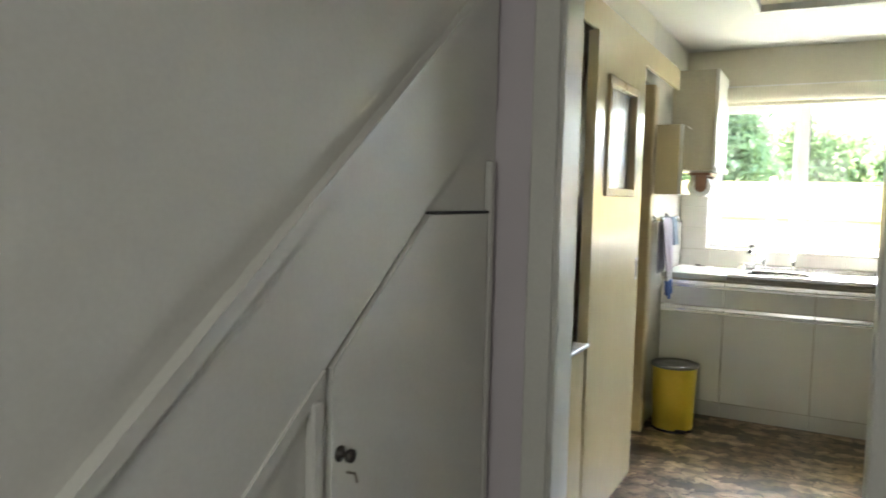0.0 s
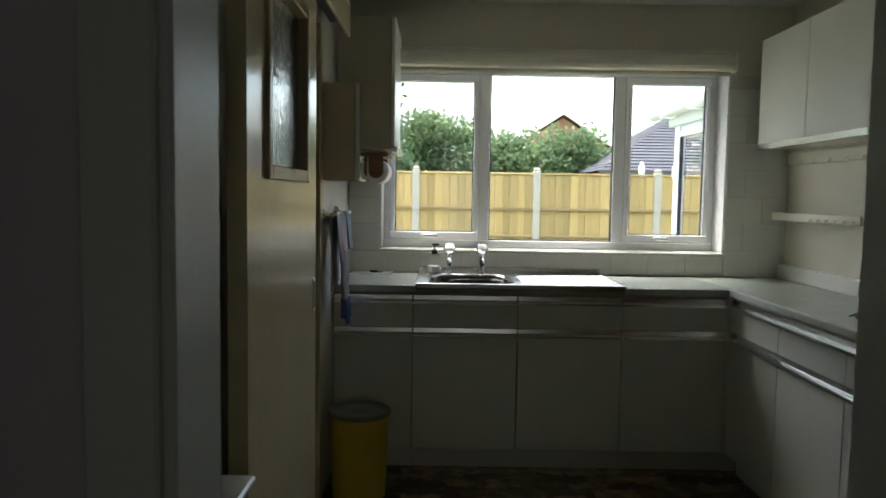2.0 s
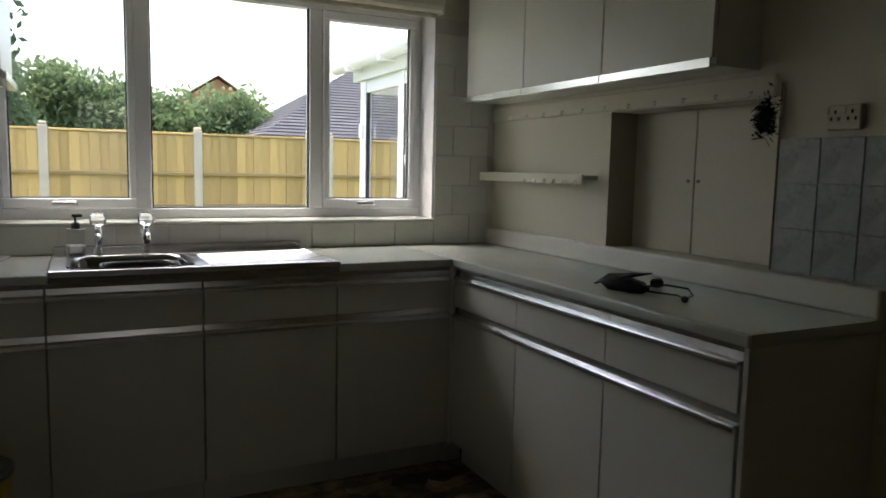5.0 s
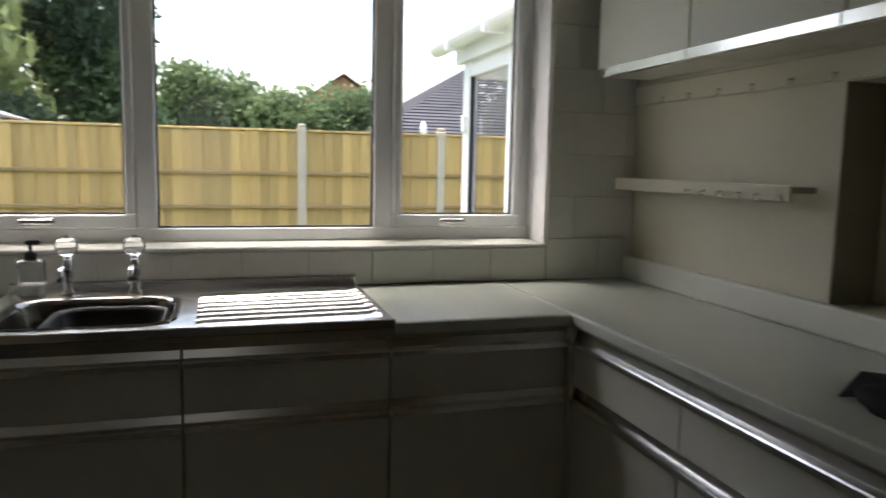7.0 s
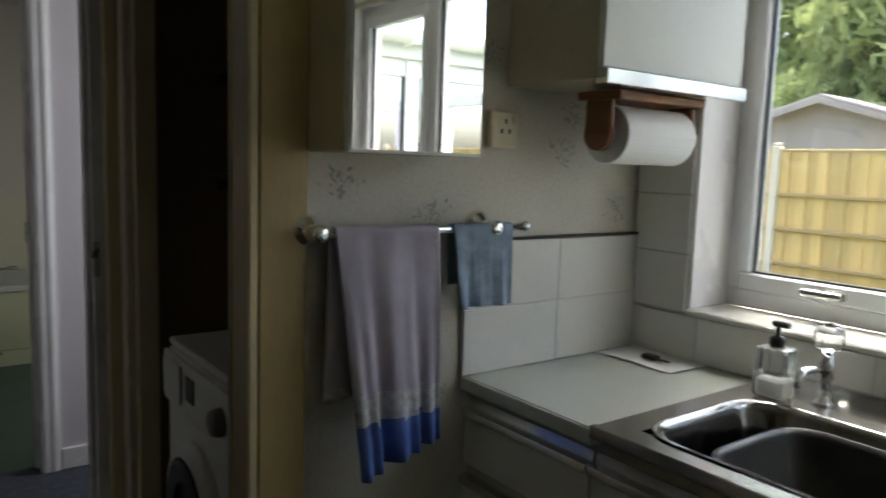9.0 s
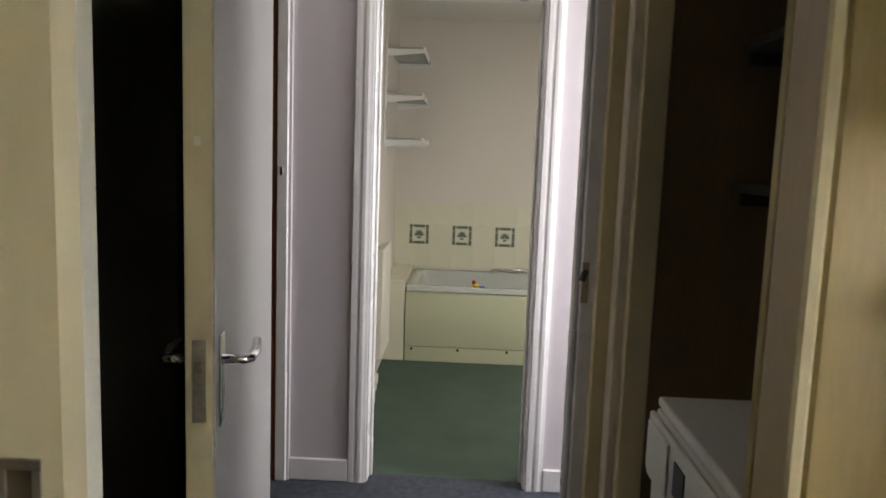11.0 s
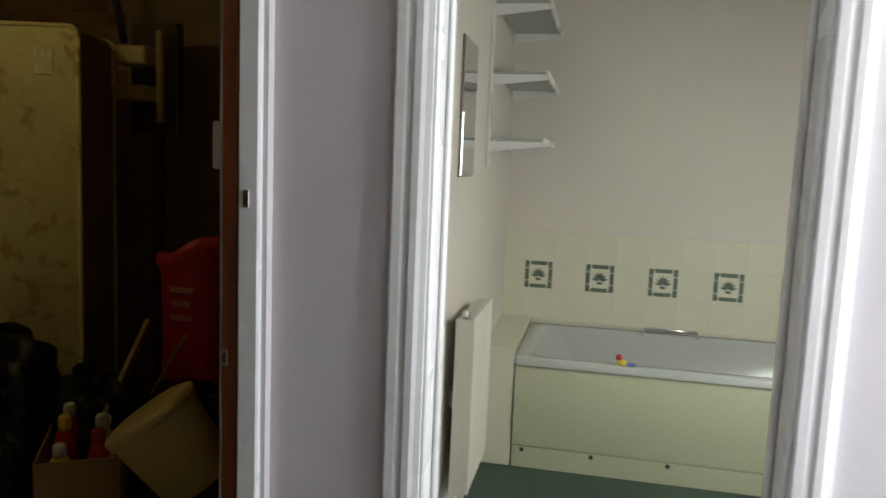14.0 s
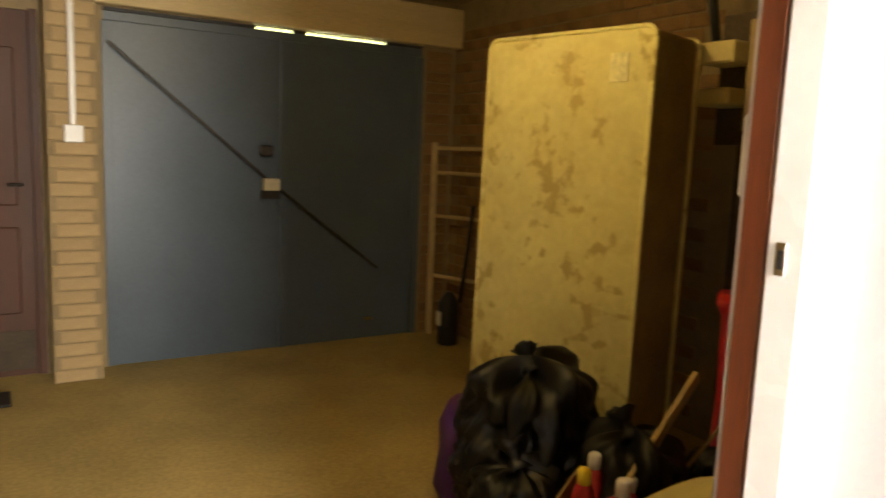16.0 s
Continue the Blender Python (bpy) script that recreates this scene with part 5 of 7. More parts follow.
washing_machine()
# shelf boards take the same shade colour as the recess back
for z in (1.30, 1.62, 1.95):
    s = thing("recess_shelf", "plain board shelf above the washing machine, coloured near-black for shade", "shelf", (-1.3, 4.3, z), "laundry recess shelves")
    part("board", bx(-1.798, -0.875, 4.12, 4.498, z, z + 0.02, 0.003), SHADE_DARK, s)
    part("batten", bx(-1.798, -1.775, 4.14, 4.49, z - 0.03, z), SHADE_DARK, s)


# ---------------------------------------------------------------- towel rail, towels
def towel_rail():
    r = thing("towel_rail", "chrome wall-mounted towel rail", "towel rail", (-0.76, 4.18, 1.23))
    for y in (3.955, 4.37):
        part("rose", lathe([(0.034, 0), (0.034, 0.006), (0.028, 0.016), (0.016, 0.024), (0.011, 0.03), (0.011, 0.05), (0.017, 0.056), (0.017, 0.074), (0.008, 0.078)], (-0.80, y, 1.238), 20, turn=Matrix.Rotation(radians(90), 4, "Y")), CHROME, r, smooth=True)
    part("bar", cyl(0.009, 0.50, (-0.742, 4.205, 1.238), "y", 14), CHROME, r, smooth=True)
    part("end_knob", lathe([(0.009, 0), (0.014, 0.004), (0.015, 0.014), (0.008, 0.02)], (-0.742, 4.45, 1.238), 14, turn=Matrix.Rotation(radians(-90), 4, "X")), CHROME, r, smooth=True)


towel_rail()


def cloth_sheet(y0, y1, z_top, z_bot, front, sway, folds, seed, taper=0.0, slant=0.0, lift=0.045):
    """Cloth hung over the rail: a folded sheet in front of it, over the bar and down behind it."""
    bm = bmesh.new()
    ny, nz = 64, 40
    rows = []
    back = 20
    for k in range(nz + back + 1):
        row = []
        for i in range(ny + 1):
            u = i / ny
            if k <= nz:
                v = 1 - k / nz
                z = z_bot + (z_top - z_bot) * (1 - v)
                drop = v
                x = -0.742 + 0.013 + front * drop ** 0.8
            else:
                v = (k - nz) / back
                a = min(1.0, v * 4) * math.pi
                drop = max(0.0, v - 0.25)
                z = z_top + 0.012 * math.sin(a) - drop * (z_top - z_bot) * 0.95
                x = -0.742 + 0.013 * math.cos(a)
            wave = math.sin(2 * math.pi * folds * u + seed + 1.6 * noise.noise((u * 2.0, seed, z * 1.5))) + 0.9 * drop * math.sin(2 * math.pi * folds * 2.3 * u + 2.2 * noise.noise((u * 3.0, seed + 2, z * 2.0))) + 0.7 * noise.noise((u * 5.0, z * 2.2, seed + 4)) + 0.35 * noise.noise((u * 13.0, z * 6.0, seed + 9))
            width = 1 - taper * drop
            y = (y0 + y1) / 2 + ((u - 0.5) * (y1 - y0)) * width + (slant if k <= nz else -1.6 * slant) * drop
            row.append(bm.verts.new((x + sway * wave * (0.25 + drop) * (1 if k <= nz else 0.15), y, z + (lift * (u - 0.5) * drop if k <= nz else 0))))
        rows.append(row)
    for a, b in zip(rows, rows[1:]):
        for i in range(ny):
            bm.faces.new((a[i], a[i + 1], b[i + 1], b[i]))
    return bm, ny


def bath_towel():
    t = thing("bath_towel", "lilac-grey towel with pale band and blue border over the rail", "towel", (-0.73, 4.1, 0.8))
    bm, ny = cloth_sheet(3.985, 4.215, 1.238, 0.79, 0.03, 0.0095, 2.1, 0.4, 0.19, 0.022)
    for f in bm.faces:
        z = f.calc_center_median().z
        f.material_index = 2 if z < 0.875 else (1 if z < 0.93 else 0)
        f.smooth = True
    ob = part("cloth", bm, [LILAC_TOWEL, TOWEL_BAND, BLUE_TOWEL], t)
    so = ob.modifiers.new("thick", "SOLIDIFY")
    so.thickness = 0.005


bath_towel()


def face_cloth():
    t = thing("face_cloth", "small faded blue cloth hung over the rail end", "cloth", (-0.73, 4.33, 1.07))
    bm, ny = cloth_sheet(4.255, 4.415, 1.238, 1.075, 0.012, 0.0055, 1.3, 2.1, 0.10, 0.0, 0.0)
    for f in bm.faces:
        f.smooth = True
    ob = part("cloth", bm, BLUE_CLOTH, t)
    so = ob.modifiers.new("thick", "SOLIDIFY")
    so.thickness = 0.004


face_cloth()


def pedal_bin():
    b = thing("pedal_bin", "yellow plastic pedal bin with grey lid", "bin", (-0.64, 4.02, 0.0))
    o = (-0.635, 4.03, 0.0)
    part("bucket", lathe([(0.112, 0.0), (0.116, 0.006), (0.122, 0.2), (0.128, 0.36), (0.131, 0.372), (0.131, 0.38), (0.12, 0.381)], o, 36), YELLOW_BIN, b, smooth=True)
    part("lid", lathe([(0.134, 0.376), (0.137, 0.381), (0.136, 0.392), (0.126, 0.396), (0.122, 0.389), (0.06, 0.395), (0.01, 0.397)], o, 36), BIN_LID, b, "grey domed lid", smooth=True)
    part("pedal", bx(-0.60, -0.54, 3.895, 3.93, 0.012, 0.026, 0.004), BLACK_PLASTIC, b, "black foot pedal")
    part("base_ring", lathe([(0.116, 0.0), (0.12, 0.002), (0.12, 0.014), (0.114, 0.016)], o, 36), BLACK_PLASTIC, b)


pedal_bin()


def kitchen_roll():
    X, Z = -0.62, 1.445
    h = thing("kitchen_roll_holder", "orange-brown wooden kitchen roll holder under the unit", "roll holder", (X, 4.67, 1.53))
    part("top_board", bx(X - 0.06, X + 0.06, 4.54, 4.835, 1.516, 1.5345, 0.003), PINE_BROWN, h)
    for y in (4.54, 4.817):
        e = bx(X - 0.036, X + 0.036, y, y + 0.016, Z - 0.005, 1.516, 0.004)
        cyl(0.036, 0.016, (X, y + 0.009, Z), "y", 24, bm=e)
        part("end_plate", e, PINE_BROWN, h)
    part("spindle", cyl(0.012, 0.285, (X, 4.6865, Z), "y", 12), PINE_BROWN, h)
    r = thing("kitchen_roll", "white paper kitchen roll on the wooden holder", "kitchen roll", (X, 4.67, Z))
    bm = lathe([(0.021, 0.0), (0.060, 0.0), (0.062, 0.002), (0.062, 0.230), (0.060, 0.232), (0.021, 0.232), (0.020, 0.13)], (X, 4.572, Z), 40, turn=Matrix.Rotation(radians(-90), 4, "X"))
    part("paper", bm, PAPER, r)
    part("core", lathe([(0.0185, 0.004), (0.0195, 0.002), (0.0195, 0.0), (0.0165, 0.0), (0.0165, 0.22)], (X, 4.571, Z), 20, turn=Matrix.Rotation(radians(-90), 4, "X")), CARDBOARD, r, "cardboard core")


kitchen_roll()


def wall_socket(name, label, x, y0, y1, z0, z1, face, gangs):
    s = thing(name, label, "socket", (x, (y0 + y1) / 2, z0))
    part("back_box", bx(min(x, x + face * 0.02), max(x, x + face * 0.02), y0, y1, z0, z1, 0.004), AGED_PLASTIC, s)
    f = x + face * 0.021
    w = (y1 - y0) / gangs
    for k in range(gangs):
        c = y0 + w * (k + 0.5)
        for dy, z in ((0, 0.72), (-0.011, 0.45), (0.011, 0.45)):
            zz = z0 + (z1 - z0) * z
            part("pin_hole", bx(min(f, f - 0.002), max(f, f - 0.002), c + dy - 0.003, c + dy + 0.003, zz - 0.005, zz + 0.005), BLACK_PLASTIC, s)
        zz = z0 + (z1 - z0) * 0.78
        part("switch", bx(min(f, f + face * 0.004), max(f, f + face * 0.004), c + 0.018, c + 0.028, zz - 0.01, zz + 0.01, 0.001), AGED_PLASTIC, s)


wall_socket("power_socket", "ivory single power socket between mirror and unit", -0.80, 4.388, 4.464, 1.41, 1.49, 1, 1)
wall_socket("double_power_socket", "ivory double power socket above the grey tiles", 1.598, 2.935, 3.035, 1.405, 1.475, -1, 2)


# ---------------------------------------------------------------- small things on the worktops
def soap_bottle():
    s = thing("soap_dispenser", "clear square soap bottle with black pump", "soap dispenser", (-0.325, 4.79, 0.91))
    part("bottle", bx(-0.358, -0.292, 4.765, 4.825, 0.912, 1.018, 0.008, None, 2), SOAP, s)
    part("soap", bx(-0.352, -0.298, 4.771, 4.819, 0.916, 0.955, 0.006), WHITE_PLASTIC, s, "pale liquid soap")
    part("collar", lathe([(0.014, 0), (0.016, 0.004), (0.016, 0.018), (0.012, 0.022), (0.005, 0.024), (0.005, 0.045)], (-0.325, 4.795, 1.018), 16), BLACK_PLASTIC, s, smooth=True)
    part("pump_head", bx(-0.337, -0.300, 4.787, 4.803, 1.06, 1.072, 0.003), BLACK_PLASTIC, s)


soap_bottle()
pp = thing("paper_sheet", "white folded letter lying on the worktop", "paper", (-0.68, 4.85, 0.903))
bm = bmesh.new()
v = [[bm.verts.new((-0.785 + 0.225 * i / 4 + 0.012 * k / 4, 4.77 + 0.145 * k / 4, 0.9045 + 0.004 * math.sin(i * 0.9 + k * 0.4) ** 2)) for i in range(5)] for k in range(5)]
for k in range(4):
    for i in range(4):
        bm.faces.new((v[k][i], v[k][i + 1], v[k + 1][i + 1], v[k + 1][i]))
shell(bm, (0, 0, -0.0015))
part("sheet", bm, PAPER, pp)
kb = thing("key_bunch", "small black key fob on the letter", "keys", (-0.65, 4.82, 0.91))
part("fob", bx(-0.672, -0.632, 4.805, 4.832, 0.910, 0.922, 0.004, None, 2), BLACK_PLASTIC, kb)
part("key", bx(-0.640, -0.605, 4.822, 4.832, 0.910, 0.914, 0.001), DARK_METAL, kb)


def charger():
    c = thing("charger_pouch", "black drawstring pouch with charger and cord on the worktop", "pouch", (1.25, 3.42, 0.903))
    bm = bmesh.new()
    n, m = 14, 12
    rings = []
    for k in range(n + 1):
        u = k / n
        p = Vector((1.27 - 0.02 * u, 3.56 - 0.19 * u, 0.922))
        r = 0.052 * (math.sin(math.pi * min(1, 0.16 + 0.8 * u)) ** 0.6)
        rings.append([bm.verts.new((p.x + 1.2 * r * math.cos(2 * math.pi * j / m), p.y + 0.006 * noise.noise((u * 5, j, 0)), p.z - 0.006 + 0.46 * r * math.sin(2 * math.pi * j / m) + 0.008 * noise.noise((u * 4, j * 0.9, 2)))) for j in range(m)])
    for a, b in zip(rings, rings[1:]):
        for j in range(m):
            bm.faces.new((a[j], a[(j + 1) % m], b[(j + 1) % m], b[j]))
    bm.faces.new(rings[0][::-1]), bm.faces.new(rings[-1])
    bmesh.ops.recalc_face_normals(bm, faces=bm.faces[:])
    part("bag", bm, POUCH, c, smooth=True)
    fl = bmesh.new()
    a = [fl.verts.new(q) for q in ((1.22, 3.58, 0.905), (1.33, 3.64, 0.925), (1.38, 3.48, 0.945), (1.25, 3.44, 0.948))]
    fl.faces.new(a)
    shell(fl, (0, 0, 0.004))
    part("flap", fl, POUCH, c)
    part("cord", tube([(1.25, 3.38, 0.925), (1.30, 3.33, 0.935), (1.36, 3.30, 0.925), (1.34, 3.26, 0.912), (1.29, 3.24, 0.909), (1.27, 3.225, 0.909)], 0.0035, 6), BLACK_PLASTIC, c, smooth=True)
    part("cord", tube([(1.24, 3.39, 0.915), (1.27, 3.34, 0.912), (1.31, 3.29, 0.909), (1.29, 3.25, 0.909), (1.265, 3.222, 0.909)], 0.003, 6), BLACK_PLASTIC, c, smooth=True)
    part("toggle", lathe([(0.006, 0), (0.011, 0.005), (0.011, 0.014), (0.006, 0.019)], (1.262, 3.215, 0.903), 12), BLACK_PLASTIC, c, smooth=True)
    part("plug", bx(1.36, 1.40, 3.44, 3.475, 0.904, 0.932, 0.008), BLACK_PLASTIC, c)


charger()

# ---------------------------------------------------------------- hatch, hook rail, little shelf on the side wall
hatch = thing("serving_hatch", "cream serving hatch with two shut doors and tiny knobs", "hatch", (1.70, 3.6, 0.98))
# unseen board added behind the doors so no light leaks between them
part("leak_stop_board", bx(1.757, 1.775, 3.0, 4.1, 0.93, 1.56), LAM_EDGE, hatch)
for a, b, c, d, e, f in ((1.602, 1.742, 3.995, 4.005, 0.975, 1.515), (1.602, 1.742, 3.20, 3.21, 0.975, 1.515)):
    part("reveal_board", bx(a, b, c - 0.001 if c > 3.9 else c, d, e, f), LAM_EDGE, hatch)
for y0, y1, ky in ((3.21, 3.668, 3.645), (3.672, 3.994, 3.695)):
    dd = part("door", bx(1.735, 1.753, y0, y1, 0.978, 1.513, 0.002), CREAM_WALL, hatch)
    part("knob", lathe([(0.004, 0), (0.007, 0.006), (0.006, 0.01), (0.002, 0.012)], (1.735, ky, 1.25), 10, turn=Matrix.Rotation(radians(-90), 4, "Y")), BRASSY, dd, smooth=True)
hr = thing("hook_rail", "cream board with small white cup hooks", "hook rail", (1.59, 4.0, 1.53))
part("board", bx(1.582, 1.599, 3.22, 4.905, 1.518, 1.585, 0.003), CREAM_WALL, hr)


def cup_hook(parent, x, y, z):
    part("cup_hook", tube([(x, y, z), (x - 0.012, y, z), (x - 0.017, y, z - 0.006), (x - 0.014, y, z - 0.014), (x - 0.006, y, z - 0.014), (x - 0.003, y, z - 0.008)], 0.0022, 6), WHITE_PLASTIC, parent, smooth=True)


for k in range(11):
    cup_hook(hr, 1.582, 4.72 - 0.142 * k, 1.535)
sh = thing("small_wall_shelf", "cream painted shelf with cup hooks on its edge", "shelf", (1.56, 4.45, 1.23))
part("board", bx(1.528, 1.599, 4.06, 4.905, 1.245, 1.262, 0.002), CREAM_WALL, sh)
part("front_lip", bx(1.518, 1.528, 4.06, 4.905, 1.224, 1.266, 0.002), CREAM_WALL, sh)
for k in range(6):
    cup_hook(sh, 1.518, 4.47 - 0.075 * k, 1.24)
dv = thing("dried_flower_bunch", "small dark dried flower bunch hanging on the wall", "dried flowers", (1.58, 3.235, 1.5))
stem = tube([(1.588, 3.236, 1.54), (1.58, 3.235, 1.50), (1.575, 3.232, 1.46)], 0.003, 6)
part("stem", stem, BARK, dv)
bm = bmesh.new()
rng = random.Random(5)
for k in range(420):
    c = Vector((1.566 + rng.gauss(0, 0.012), 3.232 + rng.gauss(0, 0.020), 1.455 + rng.gauss(0, 0.028)))
    d = Vector((rng.gauss(0, 1), rng.gauss(0, 1), rng.gauss(0, 1))).normalized() * rng.uniform(0.008, 0.018)
    e = d.orthogonal().normalized() * 0.004
    bm.faces.new([bm.verts.new(q) for q in (c - d, c + e, c + d, c - e)])
part("flower_cluster", bm, DRIED, dv)
casing("edge_trim", "thin aluminium edge strip beside the grey tiles", [(1.588, 1.599, 3.196, 3.204, 0.985, 1.56)], ALU)

# ceiling lamp housing in the kitchen
cl = thing("ceiling_light", "wide rectangular timber-framed ceiling light, unlit", "ceiling light", (0.3, 3.3, CEIL))
for b in ((-0.27, 0.87, 3.67, 3.71), (-0.27, 0.87, 2.90, 2.94), (-0.27, -0.235, 2.94, 3.67), (0.835, 0.87, 2.94, 3.67)):
    part("frame_rail", bx(*b, CEIL - 0.066, CEIL - 0.001, 0.004), TRIM_WHITE, cl)
part("diffuser", bx(-0.235, 0.835, 2.94, 3.67, CEIL - 0.03, CEIL - 0.022), AGED_PLASTIC, cl, "aged opal diffuser")
part("tube_lamp", cyl(0.014, 0.9, (0.3, 3.3, CEIL - 0.038), "x", 12), WHITE_PLASTIC, cl)


# ---------------------------------------------------------------- bathroom fittings
def bath_shelves():
    for z in (1.995, 1.71, 1.432):
        s = thing("bathroom_shelf", "white painted shelf on brackets", "shelf", (-5.0, 3.05, z), "bathroom wall shelves")
        part("board", bx(-5.50, -4.70, 2.962, 3.185, z + 0.036, z + 0.046, 0.003), SHELF_GLASS, s, "grey-green translucent panel")
        part("lip", bx(-5.50, -4.70, 3.1855, 3.196, z + 0.022, z + 0.052, 0.002), TRIM_WHITE, s)
        for x in (-5.42, -4.72):
            bm = bmesh.new()
            prof = ((2.9655, z - 0.012), (2.9655, z + 0.0345), (3.197, z + 0.0345), (3.197, z + 0.014), (3.10, z + 0.004))
            a = [bm.verts.new((x, y, q)) for y, q in prof]
            b = [bm.verts.new((x + 0.016, y, q)) for y, q in prof]
            bm.faces.new(a), bm.faces.new(b[::-1])
            for k in range(5):
                bm.faces.new((a[k], b[k], b[(k + 1) % 5], a[(k + 1) % 5]))
            bmesh.ops.recalc_face_normals(bm, faces=bm.faces[:])
            part("bracket", bm, TRIM_WHITE, s)
    u = thing("shelf_upright", "white slotted shelf upright on the bathroom wall", "upright", (-4.64, 2.96, 1.3))
    part("strip", bx(-4.73, -4.69, 2.951, 2.965, 1.36, 2.25, 0.002), TRIM_WHITE, u)


bath_shelves()
wm = thing("wall_mirror", "narrow frameless bathroom mirror above the radiator", "mirror", (-4.2, 2.96, 1.3))
part("backing", bx(-4.34, -4.08, 2.951, 2.958, 1.32, 1.80, 0.002), BIN_LID, wm)
part("mirror", bx(-4.335, -4.085, 2.958, 2.963, 1.325, 1.795, 0.002), MIRROR, wm, "mirror glass")
dk = thing("bath_toy", "small yellow and red plastic bath toy on the rim", "toy", (-4.83, 3.56, 0.515))
part("body", lathe([(0.004, 0.0), (0.018, 0.001), (0.023, 0.012), (0.018, 0.024), (0.006, 0.029)], (-4.826, 3.575, 0.5155), 16), YELLOW_BIN, dk, smooth=True)
part("head", lathe([(0.004, 0.0), (0.014, 0.004), (0.016, 0.014), (0.01, 0.024), (0.002, 0.028)], (-4.826, 3.563, 0.537), 14), RED_BAG, dk, "red top", smooth=True)
part("fin", bx(-4.84, -4.815, 3.60, 3.635, 0.5155, 0.526, 0.003), BLUE_TOWEL, dk, "blue tail")


# ---------------------------------------------------------------- garden: fence
FENCE_Y, GROUND = 12.0, -0.20
PITCH = 1.835


def post_mesh():
    bm = bx(-0.055, 0.055, -0.05, 0.05, GROUND, 1.72, 0.008)
    bx(-0.045, 0.045, -0.04, 0.04, 1.72, 1.768, 0.012, bm)
    return mesh_of("fence_post", bm, CONC_POST)


PM = post_mesh()
posts = [-0.692 + PITCH * k for k in range(-5, 8)]
fence = thing("fence", "new yellow softwood fence with pale concrete posts", "fence", (0.0, FENCE_Y, GROUND))
for x in posts:
    part("fence_post", PM, None, fence).location = (x, FENCE_Y, 0)
BOARD = mesh_of("board", bx(-0.060, 0.060, -0.008, 0.008, -0.05, 1.655, 0.003), FENCE_WOOD)
RAILM = mesh_of("rail", bx(-0.86, 0.86, -0.02, 0.02, -0.022, 0.022, 0.006), FENCE_RAIL)
CAPM = mesh_of("capping", bx(-0.86, 0.86, -0.03, 0.03, 0, 0.028, 0.004), FENCE_WOOD)
GRAV = mesh_of("gravel_board", bx(-0.86, 0.86, -0.025, 0.025, GROUND, -0.06, 0.006), CONC_POST)
for i, x in enumerate(posts[:-1]):
    c = x + PITCH / 2
    n = 15
    for k in range(n):
        o = part("board", BOARD, None, fence)
        o.location = (c - 0.80 + 1.60 * k / (n - 1), FENCE_Y + (0.010 if k % 2 else -0.010), 0.0)
        o.rotation_euler[2] = radians(0.5 * math.sin(7.3 * k + 2.1 * i))
    for z in (0.30, 0.72, 1.14):
        part("rail", RAILM, None, fence).location = (c, FENCE_Y - 0.039, z)
    part("capping", CAPM, None, fence).location = (c, FENCE_Y, 1.662)
    part("gravel_board", GRAV, None, fence).location = (c, FENCE_Y, 0)


def bird_table():
    b = thing("bird_table", "weathered grey wooden bird table in the garden", "bird table", (-2.17, 10.6, GROUND))
    x, y = -2.17, 10.6
    part("post", bx(x - 0.025, x + 0.025, y - 0.025, y + 0.025, GROUND, 0.96, 0.004), BARK, b)
    part("tray", bx(x - 0.19, x + 0.19, y - 0.15, y + 0.15, 0.96, 0.99, 0.004), BIRD_WOOD, b)
    for dx in (-0.13, 0.10):
        part("upright", bx(x + dx, x + dx + 0.03, y - 0.015, y + 0.015, 0.99, 1.18, 0.003), BARK, b)
    for s in (-1, 1):
        bm = bx(-0.22, 0.22, -0.115, 0.115, 0, 0.014, 0.003)
        bmesh.ops.transform(bm, matrix=Matrix.Translation((x, y + s * 0.10, 1.20)) @ Matrix.Rotation(radians(-s * 28), 4, "X"), verts=bm.verts[:])
        part("roof_board", bm, BIRD_WOOD, b)


bird_table()


